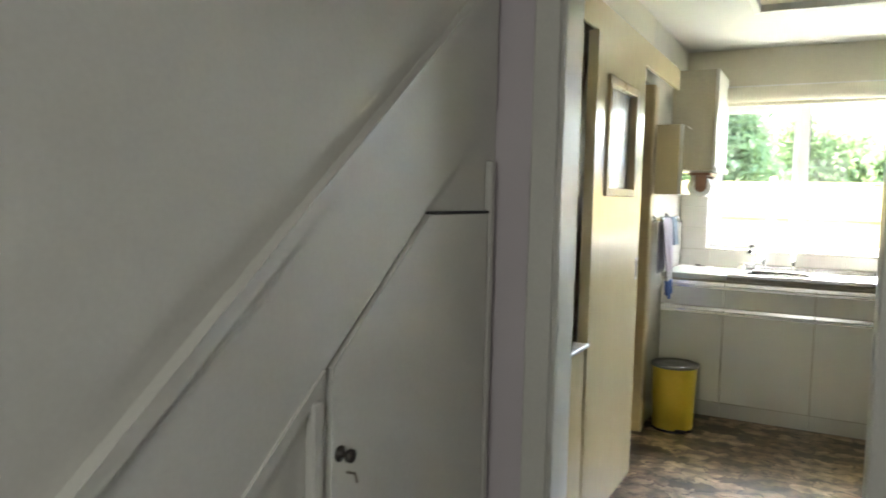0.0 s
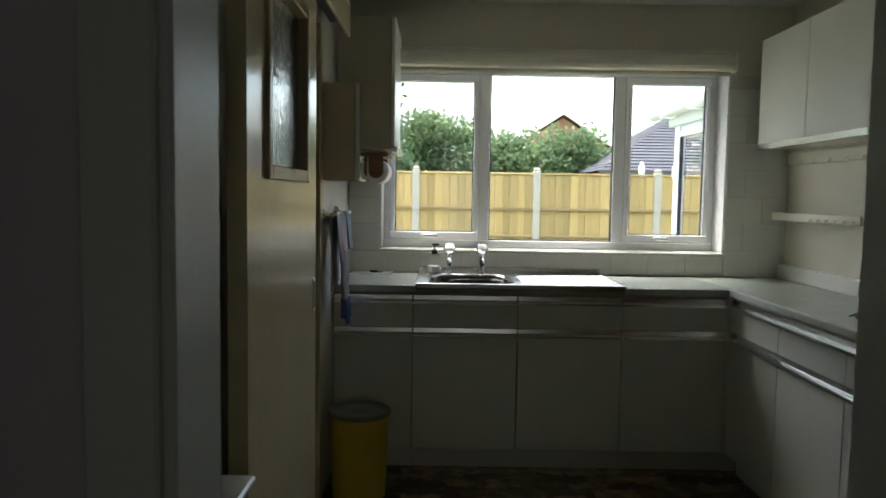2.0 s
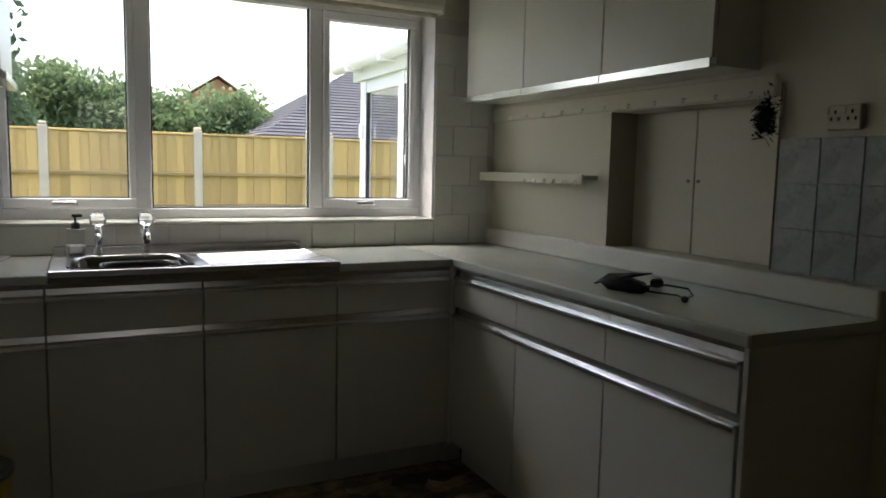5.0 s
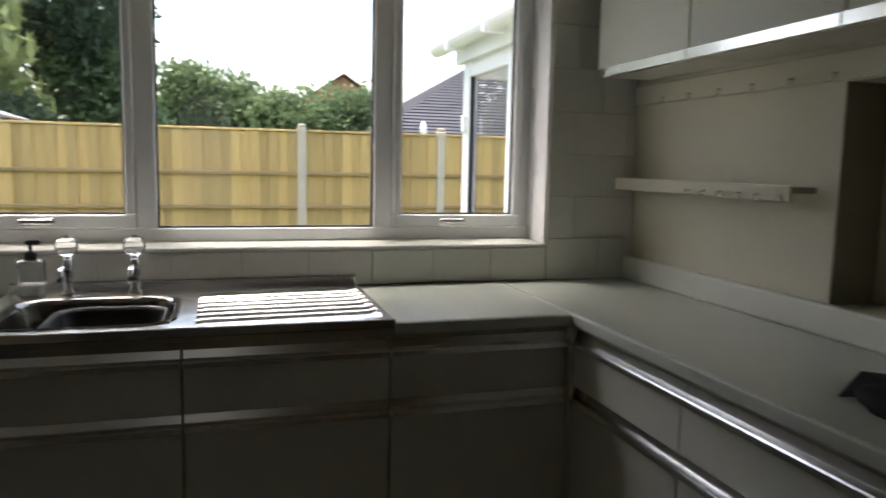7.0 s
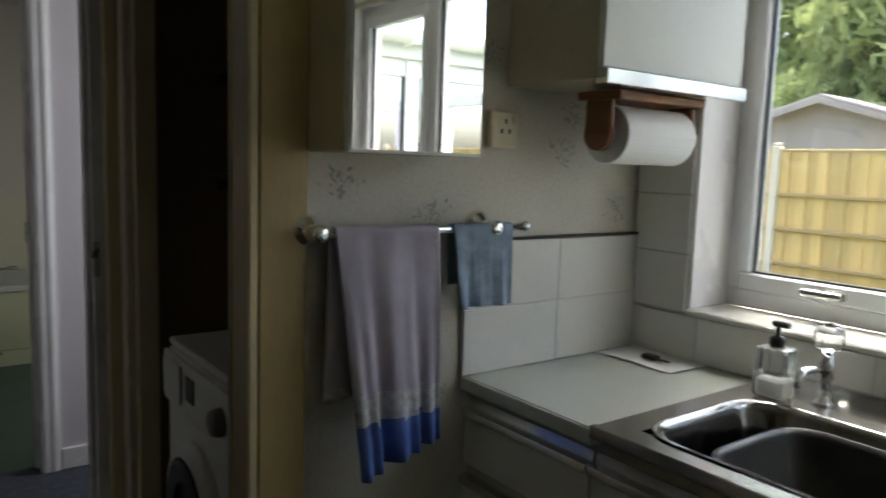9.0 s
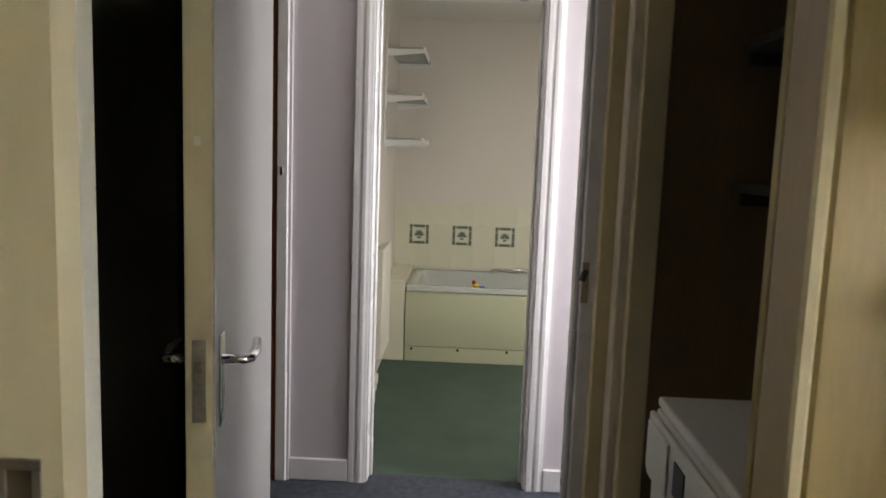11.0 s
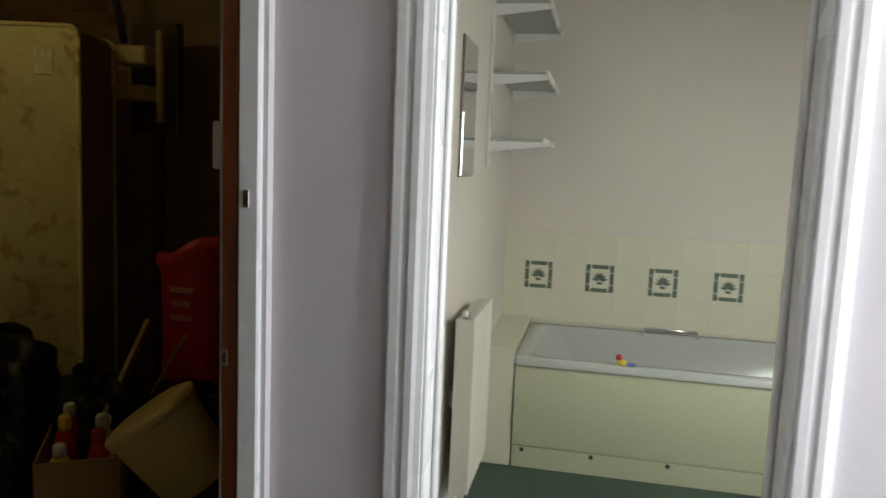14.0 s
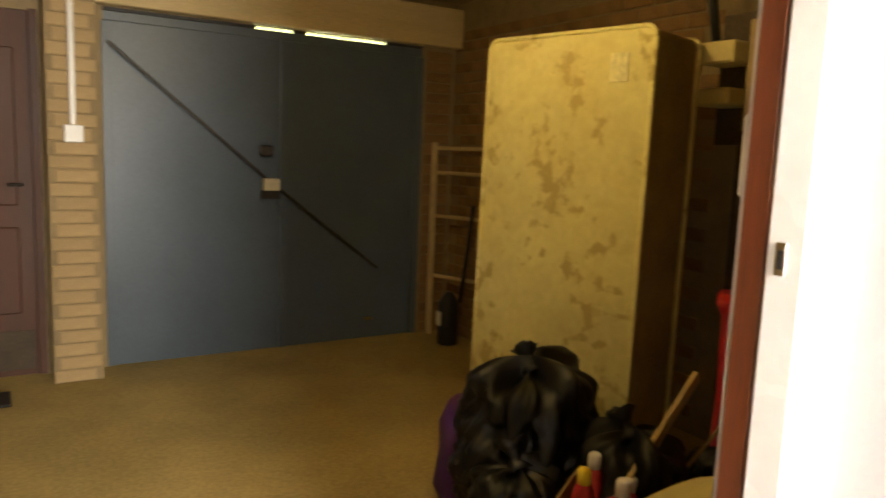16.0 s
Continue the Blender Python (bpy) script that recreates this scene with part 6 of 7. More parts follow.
# ---------------------------------------------------------------- conservatory beside the window
def conservatory():
    c = thing("conservatory", "white plastic-framed conservatory with gutter, beyond the window", "conservatory", (2.6, 6.1, GROUND))
    X, Y0, Y1, top = 1.62, 5.19, 6.90, 1.92
    part("base_wall", bx(X + 0.01, X + 0.11, Y0, Y1 - 0.10, GROUND, 0.02), FAR_BRICK, c)
    for y in (Y0, 5.55, 6.14, Y1 - 0.05):
        part("mullion", bx(X, X + 0.06, y, y + (0.085 if y < 6.8 else 0.048), 0.02 if y < 6.8 else GROUND, top, 0.004), UPVC, c)
    part("corner_post", bx(X - 0.005, X + 0.055, Y1, Y1 + 0.045, GROUND, top, 0.006), UPVC, c)
    for a, b in ((Y0 + 0.085, 5.55), (5.635, 6.14), (6.225, Y1 - 0.05)):
        bars = bmesh.new()
        for z0, z1 in ((0.02, 0.12), (top - 0.09, top)):
            bx(X + 0.01, X + 0.075, a, b, z0, z1, 0.004, bars)
        part("rail_bars", bars, UPVC, c)
        part("pane", bx(X + 0.035, X + 0.047, a, b, 0.12, top - 0.09), CLEAR, c).visible_shadow = False
    part("transom", bx(X + 0.01, X + 0.075, 5.635, 6.14, 1.30, 1.37, 0.004), UPVC, c)
    part("door_handle", bx(X - 0.04, X, 6.16, 6.185, 0.72, 0.86, 0.006), UPVC, c)
    part("hinge", bx(X - 0.025, X, Y1 - 0.03, Y1 + 0.02, 1.50, 1.60, 0.004), UPVC, c)
    part("hinge", bx(X - 0.025, X, Y1 - 0.03, Y1 + 0.02, 0.35, 0.45, 0.004), UPVC, c)
    part("fascia", bx(X - 0.03, X + 0.06, Y0, Y1 + 0.14, top, top + 0.12, 0.004), UPVC, c)
    g = bmesh.new()
    n = 9
    ends = []
    for y in (Y0, Y1 + 0.36):
        ends.append([g.verts.new((X - 0.09 + 0.058 * math.cos(math.pi + math.pi * k / n), y, top + 0.13 + 0.062 * math.sin(math.pi + math.pi * k / n))) for k in range(n + 1)])
    for k in range(n):
        g.faces.new((ends[0][k], ends[0][k + 1], ends[1][k + 1], ends[1][k]))
    g.faces.new(ends[0]), g.faces.new(ends[1][::-1])
    shell(g, (0, 0, 0.004))
    gut = part("gutter", g, UPVC, c, "white half-round gutter")
    for y in (5.5, 6.2, 6.85):
        part("gutter_clip", bx(X - 0.155, X - 0.02, y, y + 0.03, top + 0.055, top + 0.15, 0.006), UPVC, gut)
    # glazed roof rising away from the eaves
    for k in range(4):
        y0 = Y0 + (Y1 + 0.1 - Y0) * k / 4
        bm = bmesh.new()
        q = [bm.verts.new(v) for v in ((X, y0 + 0.02, top + 0.13), (X, y0 + 0.43, top + 0.13), (X + 1.6, y0 + 0.43, top + 0.75), (X + 1.6, y0 + 0.02, top + 0.75))]
        bm.faces.new(q)
        shell(bm, (0, 0, 0.016))
        part("roof_sheet", bm, UPVC, c)
    part("end_base", bx(X + 0.09, X + 3.0, Y1, Y1 + 0.07, GROUND, 0.12, 0.004), UPVC, c)
    part("end_rail", bx(X + 0.09, X + 3.0, Y1, Y1 + 0.07, top - 0.09, top, 0.004), UPVC, c)
    for k in range(1, 5):
        part("end_mullion", bx(X + 0.09 + 0.68 * k, X + 0.16 + 0.68 * k, Y1, Y1 + 0.07, 0.12, top - 0.09, 0.004), UPVC, c)
    part("floor_slab", bx(X + 0.12, X + 3.0, Y0, Y1, GROUND, GROUND + 0.12), SHED_FELT, c)
    part("house_side", bx(X + 2.9, X + 3.0, Y0, Y1, GROUND, top), FAR_BRICK, c)
    for y0, y1 in ((Y0 + 0.085, 5.55), (5.635, 6.14), (6.225, Y1 - 0.05)):
        for y in (y0, y1 - 0.012):
            part("gasket", bx(X + 0.008, X + 0.034, y, y + 0.012, 0.12, top - 0.09), SEAL, c)


conservatory()


# ---------------------------------------------------------------- neighbours
def shed():
    s = thing("garden_shed", "pinkish boarded garden shed with grey felt roof", "shed", (-6.3, 18.5, GROUND))
    x0, x1, y0, y1, e, a = -9.0, -3.6, 17.0, 21.0, 1.98, 2.80
    bm = bmesh.new()
    prof = ((x0, GROUND), (x1, GROUND), (x1, e), ((x0 + x1) / 2, a), (x0, e))
    p = [bm.verts.new((x, y0, z)) for x, z in prof]
    q = [bm.verts.new((x, y1, z)) for x, z in prof]
    bm.faces.new(p), bm.faces.new(q[::-1])
    for k in range(5):
        bm.faces.new((p[k], q[k], q[(k + 1) % 5], p[(k + 1) % 5]))
    bmesh.ops.recalc_face_normals(bm, faces=bm.faces[:])
    part("walls", bm, SHED_WALL, s)
    mid = (x0 + x1) / 2
    for sgn in (-1, 1):
        rf = bmesh.new()
        ex = mid + sgn * ((x1 - x0) / 2 + 0.2)
        ez = e - 0.2 * (a - e) / ((x1 - x0) / 2)
        f = [rf.verts.new(v) for v in ((mid, y0 - 0.25, a + 0.03), (ex, y0 - 0.25, ez + 0.03), (ex, y1 + 0.2, ez + 0.03), (mid, y1 + 0.2, a + 0.03))]
        rf.faces.new(f)
        shell(rf, (0, 0, 0.04))
        part("roof", rf, SHED_FELT, s)
        bb = bmesh.new()
        f = [bb.verts.new(v) for v in ((mid, y0 - 0.28, a + 0.02), (ex, y0 - 0.28, ez + 0.02), (ex, y0 - 0.28, ez - 0.10), (mid, y0 - 0.28, a - 0.10))]
        bb.faces.new(f)
        shell(bb, (0, -0.03, 0))
        part("barge_board", bb, SHED_WALL, s)


shed()


def bungalow():
    h = thing("bungalow", "neighbouring bungalow with grey tiled hipped roof", "house", (10.0, 27.0, GROUND))
    x0, x1, y0, y1, e, r = 4.4, 18.0, 22.8, 31.0, 2.15, 4.7
    part("walls", bx(x0 + 0.4, x1 - 0.4, y0 + 0.4, y1 - 0.4, GROUND, e), FAR_BRICK, h)
    n = 24
    hx = (y1 - y0) / 2
    for k in range(n):
        a, b = k / n, (k + 1) / n
        bm = bmesh.new()
        za, zb = e + (r - e) * a, e + (r - e) * b
        lo = [(x0 + hx * a, y0 + hx * a), (x1 - hx * a, y0 + hx * a), (x1 - hx * a, y1 - hx * a), (x0 + hx * a, y1 - hx * a)]
        hi = [(x0 + hx * b, y0 + hx * b), (x1 - hx * b, y0 + hx * b), (x1 - hx * b, y1 - hx * b), (x0 + hx * b, y1 - hx * b)]
        vl = [bm.verts.new((x, y, za + 0.03)) for x, y in lo]
        vd = [bm.verts.new((x, y, za)) for x, y in lo]
        vh = [bm.verts.new((x, y, zb)) for x, y in hi]
        for j in range(4):
            bm.faces.new((vl[j], vl[(j + 1) % 4], vh[(j + 1) % 4], vh[j]))
            bm.faces.new((vd[j], vd[(j + 1) % 4], vl[(j + 1) % 4], vl[j]))
        part("tile_course", bm, SLATE, h)
    part("fascia", bx(x0 - 0.02, x1 + 0.02, y0 - 0.03, y0, e - 0.12, e + 0.02), BIRD_WOOD, h)


bungalow()


def gable_house():
    h = thing("brick_house", "distant orange brick house with tiled gable", "house", (6.0, 46.0, GROUND))
    cx, y0, y1, e, a, w = 6.4, 42.0, 52.0, 3.05, 5.8, 4.2
    bm = bmesh.new()
    prof = ((cx - w, GROUND), (cx + w, GROUND), (cx + w, e), (cx, a), (cx - w, e))
    p = [bm.verts.new((x, y0, z)) for x, z in prof]
    q = [bm.verts.new((x, y1, z)) for x, z in prof]
    bm.faces.new(p), bm.faces.new(q[::-1])
    for k in range(5):
        bm.faces.new((p[k], q[k], q[(k + 1) % 5], p[(k + 1) % 5]))
    bmesh.ops.recalc_face_normals(bm, faces=bm.faces[:])
    part("walls", bm, FAR_BRICK, h)
    for s in (-1, 1):
        rf = bmesh.new()
        f = [rf.verts.new(v) for v in ((cx, y0 - 0.3, a + 0.1), (cx + s * (w + 0.4), y0 - 0.3, e - 0.17), (cx + s * (w + 0.4), y1, e - 0.17), (cx, y1, a + 0.1))]
        rf.faces.new(f)
        shell(rf, (0, 0, 0.07))
        part("roof", rf, ROOF_BROWN, h)


gable_house()
fin = thing("roof_finial", "small terracotta finial showing above the fence", "finial", (-3.05, 14.2, GROUND))
part("pole", cyl(0.03, 1.95, (-3.05, 14.2, GROUND + 0.975), "z", 10), BARK, fin)
part("pot", lathe([(0.07, 0), (0.08, 0.05), (0.062, 0.10), (0.06, 0.18), (0.085, 0.19), (0.07, 0.22), (0.02, 0.27)], (-3.05, 14.2, 1.75), 12), FAR_BRICK, fin, smooth=True)
lm = thing("white_finial", "small white lantern top behind the fence", "lantern", (3.55, 15.0, GROUND))
part("pole", cyl(0.03, 1.98, (3.55, 15.0, GROUND + 0.99), "z", 10), UPVC, lm)
part("lantern", lathe([(0.05, 0), (0.065, 0.06), (0.06, 0.16), (0.04, 0.2), (0.01, 0.26)], (3.55, 15.0, 1.78), 12), UPVC, lm, smooth=True)


# ---------------------------------------------------------------- trees
def crown_mesh(name, lobes, count, leaf, material, seed, droop=0.0):
    """Leaves scattered in uneven lobes (centre, radii); leaves lie near the lobes' skins and leave gaps."""
    rs = np.random.RandomState(seed)
    vol = np.array([l[1][0] * l[1][1] * l[1][2] for l in lobes]) ** 0.67
    pick = rs.choice(len(lobes), count, p=vol / vol.sum())
    c = np.array([l[0] for l in lobes])[pick]
    r = np.array([l[1] for l in lobes])[pick]
    d = rs.normal(size=(count, 3))
    d /= np.linalg.norm(d, axis=1)[:, None]
    clump = rs.normal(size=(260, 3))
    clump /= np.linalg.norm(clump, axis=1)[:, None]
    k = rs.randint(0, 260, count)
    d = d * 0.36 + clump[k] * 0.8
    rad = 0.72 + 0.36 * rs.rand(count) ** 0.7
    p = c + d * r * rad[:, None]
    a = rs.normal(size=(count, 3))
    a[:, 2] -= droop
    a /= np.linalg.norm(a, axis=1)[:, None]
    b = np.cross(a, rs.normal(size=(count, 3)))
    b /= np.linalg.norm(b, axis=1)[:, None]
    s = leaf * (0.6 + 0.8 * rs.rand(count))[:, None]
    slim = 0.26 if droop else 0.5
    v = np.stack([p - a * s, p + b * s * slim, p + a * s, p - b * s * slim], 1).reshape(-1, 3)
    f = np.arange(count * 4).reshape(-1, 4)
    me = bpy.data.meshes.new(name)
    me.from_pydata(v.tolist(), [], f.tolist())
    me.materials.append(material)
    return me


def tree(x, y, lobes, height, count, leaf, material, seed, label, droop=0.0, trunk=0.16):
    t = thing("tree", label, "tree", (x, y, GROUND))
    rg = random.Random(seed)
    bm = bmesh.new()
    rings = [(0, trunk), (0.3, trunk * 0.8), (0.6, trunk * 0.55), (0.9, trunk * 0.2)]
    pts = [(x + rg.uniform(-0.1, 0.1), y, GROUND + height * q) for q, _ in rings]
    prev = None
    for (px, py, pz), (_, rr) in zip(pts, rings):
        ring = [bm.verts.new((px + rr * math.cos(k * math.pi / 4), py + rr * math.sin(k * math.pi / 4), pz)) for k in range(8)]
        if prev:
            for k in range(8):
                bm.faces.new((prev[k], prev[(k + 1) % 8], ring[(k + 1) % 8], ring[k]))
        prev = ring
    part("trunk", bm, BARK, t)
    for (cx, cy, cz), _ in lobes[:5]:
        base = (x, y, GROUND + height * 0.35)
        part("limb", tube([base, ((x + cx) / 2, (y + cy) / 2, (base[2] + cz) / 2 + 0.1), (cx, cy, cz)], trunk * 0.3, 6), BARK, t)
    me = crown_mesh("crown", lobes, count, leaf, material, seed, droop)
    cr = new("crown", me)
    cr.parent = t
    cr.matrix_parent_inverse = Matrix.Translation(-SPOT[t.name])


def lobes_round(x, y, z, r, n, seed, squash=0.8):
    rg = random.Random(seed)
    out = [((x, y, z), (r * 0.8, r * 0.7, r * squash * 0.8))]
    for k in range(n):
        a = rg.uniform(0, 2 * math.pi)
        q = rg.uniform(0.35, 0.8)
        s = rg.uniform(0.3, 0.55)
        out.append(((x + r * q * math.cos(a), y + r * q * math.sin(a) * 0.7, z + r * squash * rg.uniform(-0.55, 0.65)), (r * s, r * s, r * s * 0.85)))
    return out


def lobes_cone(x, y, z0, z1, r, n, seed):
    rg = random.Random(seed)
    out = []
    for k in range(n):
        u = (k + 0.5) / n
        a = k * 2.4
        rr = r * (1 - 0.75 * u)
        out.append(((x + 0.5 * rr * math.cos(a), y + 0.5 * rr * math.sin(a), z0 + (z1 - z0) * u), (rr * 0.62, rr * 0.62, 0.75 + 0.1 * rg.random())))
    return out


tree(-6.2, 20.5, lobes_cone(-6.2, 20.5, 0.8, 12.0, 3.0, 22, 3), 11, 17000, 0.24, LEAF_LIGHT, 3, "tall yellow-green conifer with drooping sprays", 1.2, 0.22)
tree(-9.6, 22.5, lobes_cone(-9.6, 22.5, 0.8, 12.5, 3.0, 20, 4), 11, 9000, 0.26, LEAF_LIGHT, 4, "tall yellow-green conifer with drooping sprays", 1.2, 0.22)
tree(-4.4, 25.0, lobes_round(-4.6, 25.0, 6.2, 3.1, 14, 8, 1.5), 9, 14000, 0.14, LEAF_DARK, 8, "tall dark green broadleaved tree", 0, 0.25)
tree(-2.7, 24.0, lobes_round(-2.75, 24.0, 2.9, 1.55, 10, 9, 1.1), 4, 6000, 0.11, LEAF_MID, 9, "mid-green bushy tree behind the fence")
tree(-4.4, 19.5, lobes_round(-4.2, 19.5, 1.7, 1.1, 8, 13, 0.9), 2.6, 3500, 0.09, LEAF_DARK, 13, "dark green shrub showing above the fence", 0, 0.1)
tree(0.0, 30.0, lobes_round(-0.1, 30.0, 3.2, 2.1, 14, 10, 0.75), 4.5, 7500, 0.12, LEAF_MID, 10, "rounded mid-green tree with gaps in its crown")
tree(3.2, 27.0, lobes_round(3.1, 27.0, 2.6, 1.9, 12, 11, 0.8), 4, 7500, 0.11, LEAF_MID, 11, "leafy green bush-like tree behind the fence")
tree(5.2, 26.0, lobes_round(5.0, 26.5, 2.0, 1.2, 8, 14, 0.8), 3, 3500, 0.10, LEAF_MID, 14, "low green shrub by the bungalow", 0, 0.1)
tree(-2.0, 34.0, lobes_round(-1.6, 34.0, 2.6, 1.8, 8, 12, 0.8), 4, 4000, 0.13, LEAF_MID, 12, "distant pale green tree")


# ---------------------------------------------------------------- garage
def garage_side_door():
    d = thing("side_door", "brown stained panelled door with worn kickboard, shut", "door", (-2.1, -1.5, 0.0))
    part("leaf", bx(-2.49, -1.70, -1.56, -1.525, -0.05, 2.06, 0.003), BROWN_DOOR, d)
    for z0, z1 in ((0.98, 1.85), (0.36, 0.86)):
        for x0, x1 in ((-2.38, -2.13), (-2.06, -1.81)):
            part("raised_panel", bx(x0, x1, -1.526, -1.512, z0, z1, 0.008), BROWN_DOOR, d)
    part("kickboard", bx(-2.44, -1.75, -1.525, -1.517, 0.03, 0.26, 0.002), BARK, d, "scuffed dark kickboard")
    part("handle", tube([(-2.40, -1.51, 1.10), (-2.40, -1.47, 1.10), (-2.33, -1.465, 1.10)], 0.010, 8), DARK_METAL, d, smooth=True)
    fr = bmesh.new()
    bx(-2.50, -2.455, -1.56, -1.492, 0.0, 2.06, 0.003, fr)
    part("frame", fr, BROWN_DOOR, d)


garage_side_door()
mt = thing("door_mat", "small dark mat on the garage floor", "mat", (-2.1, -1.1, 0.0))
part("pile", bx(-2.30, -1.85, -1.20, -0.97, -0.003, 0.012, 0.004), BLACK_PLASTIC, mt)
gp = thing("light_switch", "white surface switch with conduit on the brick pier", "switch", (-2.62, -1.24, 1.4))
part("conduit", bx(-2.655, -2.625, -1.239, -1.218, 1.44, 2.12, 0.005), WHITE_PLASTIC, gp, "white conduit")
part("switch_box", bx(-2.69, -2.595, -1.239, -1.205, 1.345, 1.44, 0.006), WHITE_PLASTIC, gp)
structure("pier_core", bx(-2.765, -2.515, -1.499, -1.262, 0.0, 2.12), MORTAR, "mortar core of the brick pier", "pier")
lad = thing("wooden_trellis", "thin pale wooden trellis leaning on the garage wall", "trellis", (-5.1, -1.2, 0.0))
for x, y in ((-5.04, -1.44), (-5.20, -1.02)):
    part("upright", bx(x - 0.018, x + 0.018, y, y + 0.035, 0.0, 1.44, 0.003), LINTEL, lad)
for z in (1.40, 1.22, 0.9, 0.45):
    part("crosspiece", tube([(-5.06, -1.42, z), (-5.214, -1.0, z)], 0.014, 6), LINTEL, lad)
td = thing("tool_clutter", "dark tools hanging in the garage corner", "tools", (-5.15, -1.1, 0.4))
part("canister", lathe([(0.07, 0), (0.075, 0.01), (0.075, 0.30), (0.04, 0.36), (0.02, 0.38)], (-5.02, -1.12, 0.0), 16), BLACK_PLASTIC, td, smooth=True)
part("handle", tube([(-5.10, -1.1, 0.3), (-5.14, -1.08, 0.7), (-5.17, -1.08, 1.0)], 0.014, 8), BLACK_PLASTIC, td, smooth=True)
part("label", bx(-4.948, -4.940, -1.16, -1.10, 0.14, 0.24, 0.002), AGED_PLASTIC, td, "pale label")
el = thing("meter_board", "timber meter board with pale yellow fuse boxes", "meter board", (-4.9, 1.25, 1.6))
part("side_board", bx(-4.80, -4.77, 1.345, 1.375, 1.50, 1.93, 0.003), BEAM, el)
part("fuse_box", bx(-4.86, -4.70, 1.17, 1.335, 1.765, 1.85, 0.008), PALE_BOX, el)
part("fuse_box", bx(-4.86, -4.70, 1.17, 1.325, 1.60, 1.67, 0.008), PALE_BOX, el)
part("backing", bx(-4.92, -4.862, 1.15, 1.40, 1.45, 1.98, 0.003), BARK, el)
part("cable", tube([(-4.95, 1.0, 2.40), (-4.96, 1.0, 2.1), (-4.95, 1.05, 1.9)], 0.02, 8), BLACK_PLASTIC, el, smooth=True)
part("post", bx(-4.92, -4.88, 1.25, 1.30, 0.0, 1.45, 0.003), BARK, el)
nt = thing("surface_switch", "white surface switch box beside the hardwood frame", "switch", (-3.03, 2.67, 1.34))
part("back_box", bx(-3.056, -3.0, 2.642, 2.690, 1.338, 1.436, 0.004), WHITE_PLASTIC, nt)
part("rocker", bx(-3.04, -3.016, 2.637, 2.6418, 1.372, 1.402, 0.001), AGED_PLASTIC, nt)


def bin_bag(x, y, r, h, seed, label, material=BIN_BAG):
    b = thing("bin_bag", label, "bin bag", (x, y, 0.0), "black rubbish bags")
    bm = bmesh.new()
    n, m = 46, 96
    rings = []
    for k in range(n + 1):
        v = k / n
        rr = r * (0.86 + 0.17 * math.sin(math.pi * min(1, v * 1.25))) * (1 if v < 0.80 else max(0.06, 1 - ((v - 0.80) / 0.20) ** 2.6))
        ring = []
        for j in range(m):
            a = 2 * math.pi * j / m
            crease = 1 + 0.22 * noise.noise((3 * math.cos(a), 3 * math.sin(a), v * 3 + seed)) + 0.15 * noise.noise((7 * math.cos(a), 7 * math.sin(a), v * 8 + seed)) + 0.05 * math.sin(9 * a + 5 * v) * v + 0.10 * noise.noise((13 * math.cos(a), 13 * math.sin(a), v * 11 + seed)) + 0.05 * noise.noise((27 * math.cos(a), 27 * math.sin(a), v * 24 + seed))
            ring.append(bm.verts.new((x + rr * crease * math.cos(a), y + rr * crease * math.sin(a), max(0.0, h * (v if v < 0.80 else 0.80 + 0.20 * (1 - (1 - (v - 0.80) / 0.20) ** 2)) * (1 + 0.16 * noise.noise((1.6 * math.cos(a), 1.6 * math.sin(a) + v * 2.5, seed)))))))
        rings.append(ring)
    for p, q in zip(rings, rings[1:]):
        for j in range(m):
            bm.faces.new((p[j], p[(j + 1) % m], q[(j + 1) % m], q[j]))
    bm.faces.new(rings[0][::-1]), bm.faces.new(rings[-1])
    part("sack", bm, material, b, smooth=True)
    neck = lathe([(0.05, 0.0), (0.03, 0.02), (0.018, 0.045), (0.03, 0.07), (0.055, 0.10), (0.04, 0.105)], (0, 0, 0), 18)
    for q in neck.verts:
        q.co *= 1 + 0.25 * noise.noise((30 * q.co.x, 30 * q.co.y, 20 * q.co.z + seed))
    bmesh.ops.transform(neck, matrix=Matrix.Translation((x, y, h * 0.97)) @ Matrix.Rotation(radians(35), 4, "X"), verts=neck.verts[:])
    part("tied_neck", neck, material, b, smooth=True)


bin_bag(-3.93, 1.17, 0.255, 0.60, 1.3, "full black rubbish bag before the mattress")
bin_bag(-4.05, 1.56, 0.20, 0.46, 4.1, "smaller slumped black rubbish bag")
bin_bag(-4.45, 1.72, 0.21, 0.40, 7.7, "slumped black rubbish bag by the wall")
bin_bag(-3.72, 1.38, 0.16, 0.34, 9.2, "black rubbish bag beside the cardboard box")
pb = thing("purple_bundle", "purple cloth bundle against the rubbish bag", "cloth bundle", (-3.80, 0.90, 0.0))
part("cloth", lathe([(0.07, 0.0), (0.10, 0.06), (0.08, 0.2), (0.085, 0.32), (0.05, 0.40), (0.02, 0.43)], (-3.80, 0.90, 0.0), 20), PURPLE_BAG, pb, smooth=True)


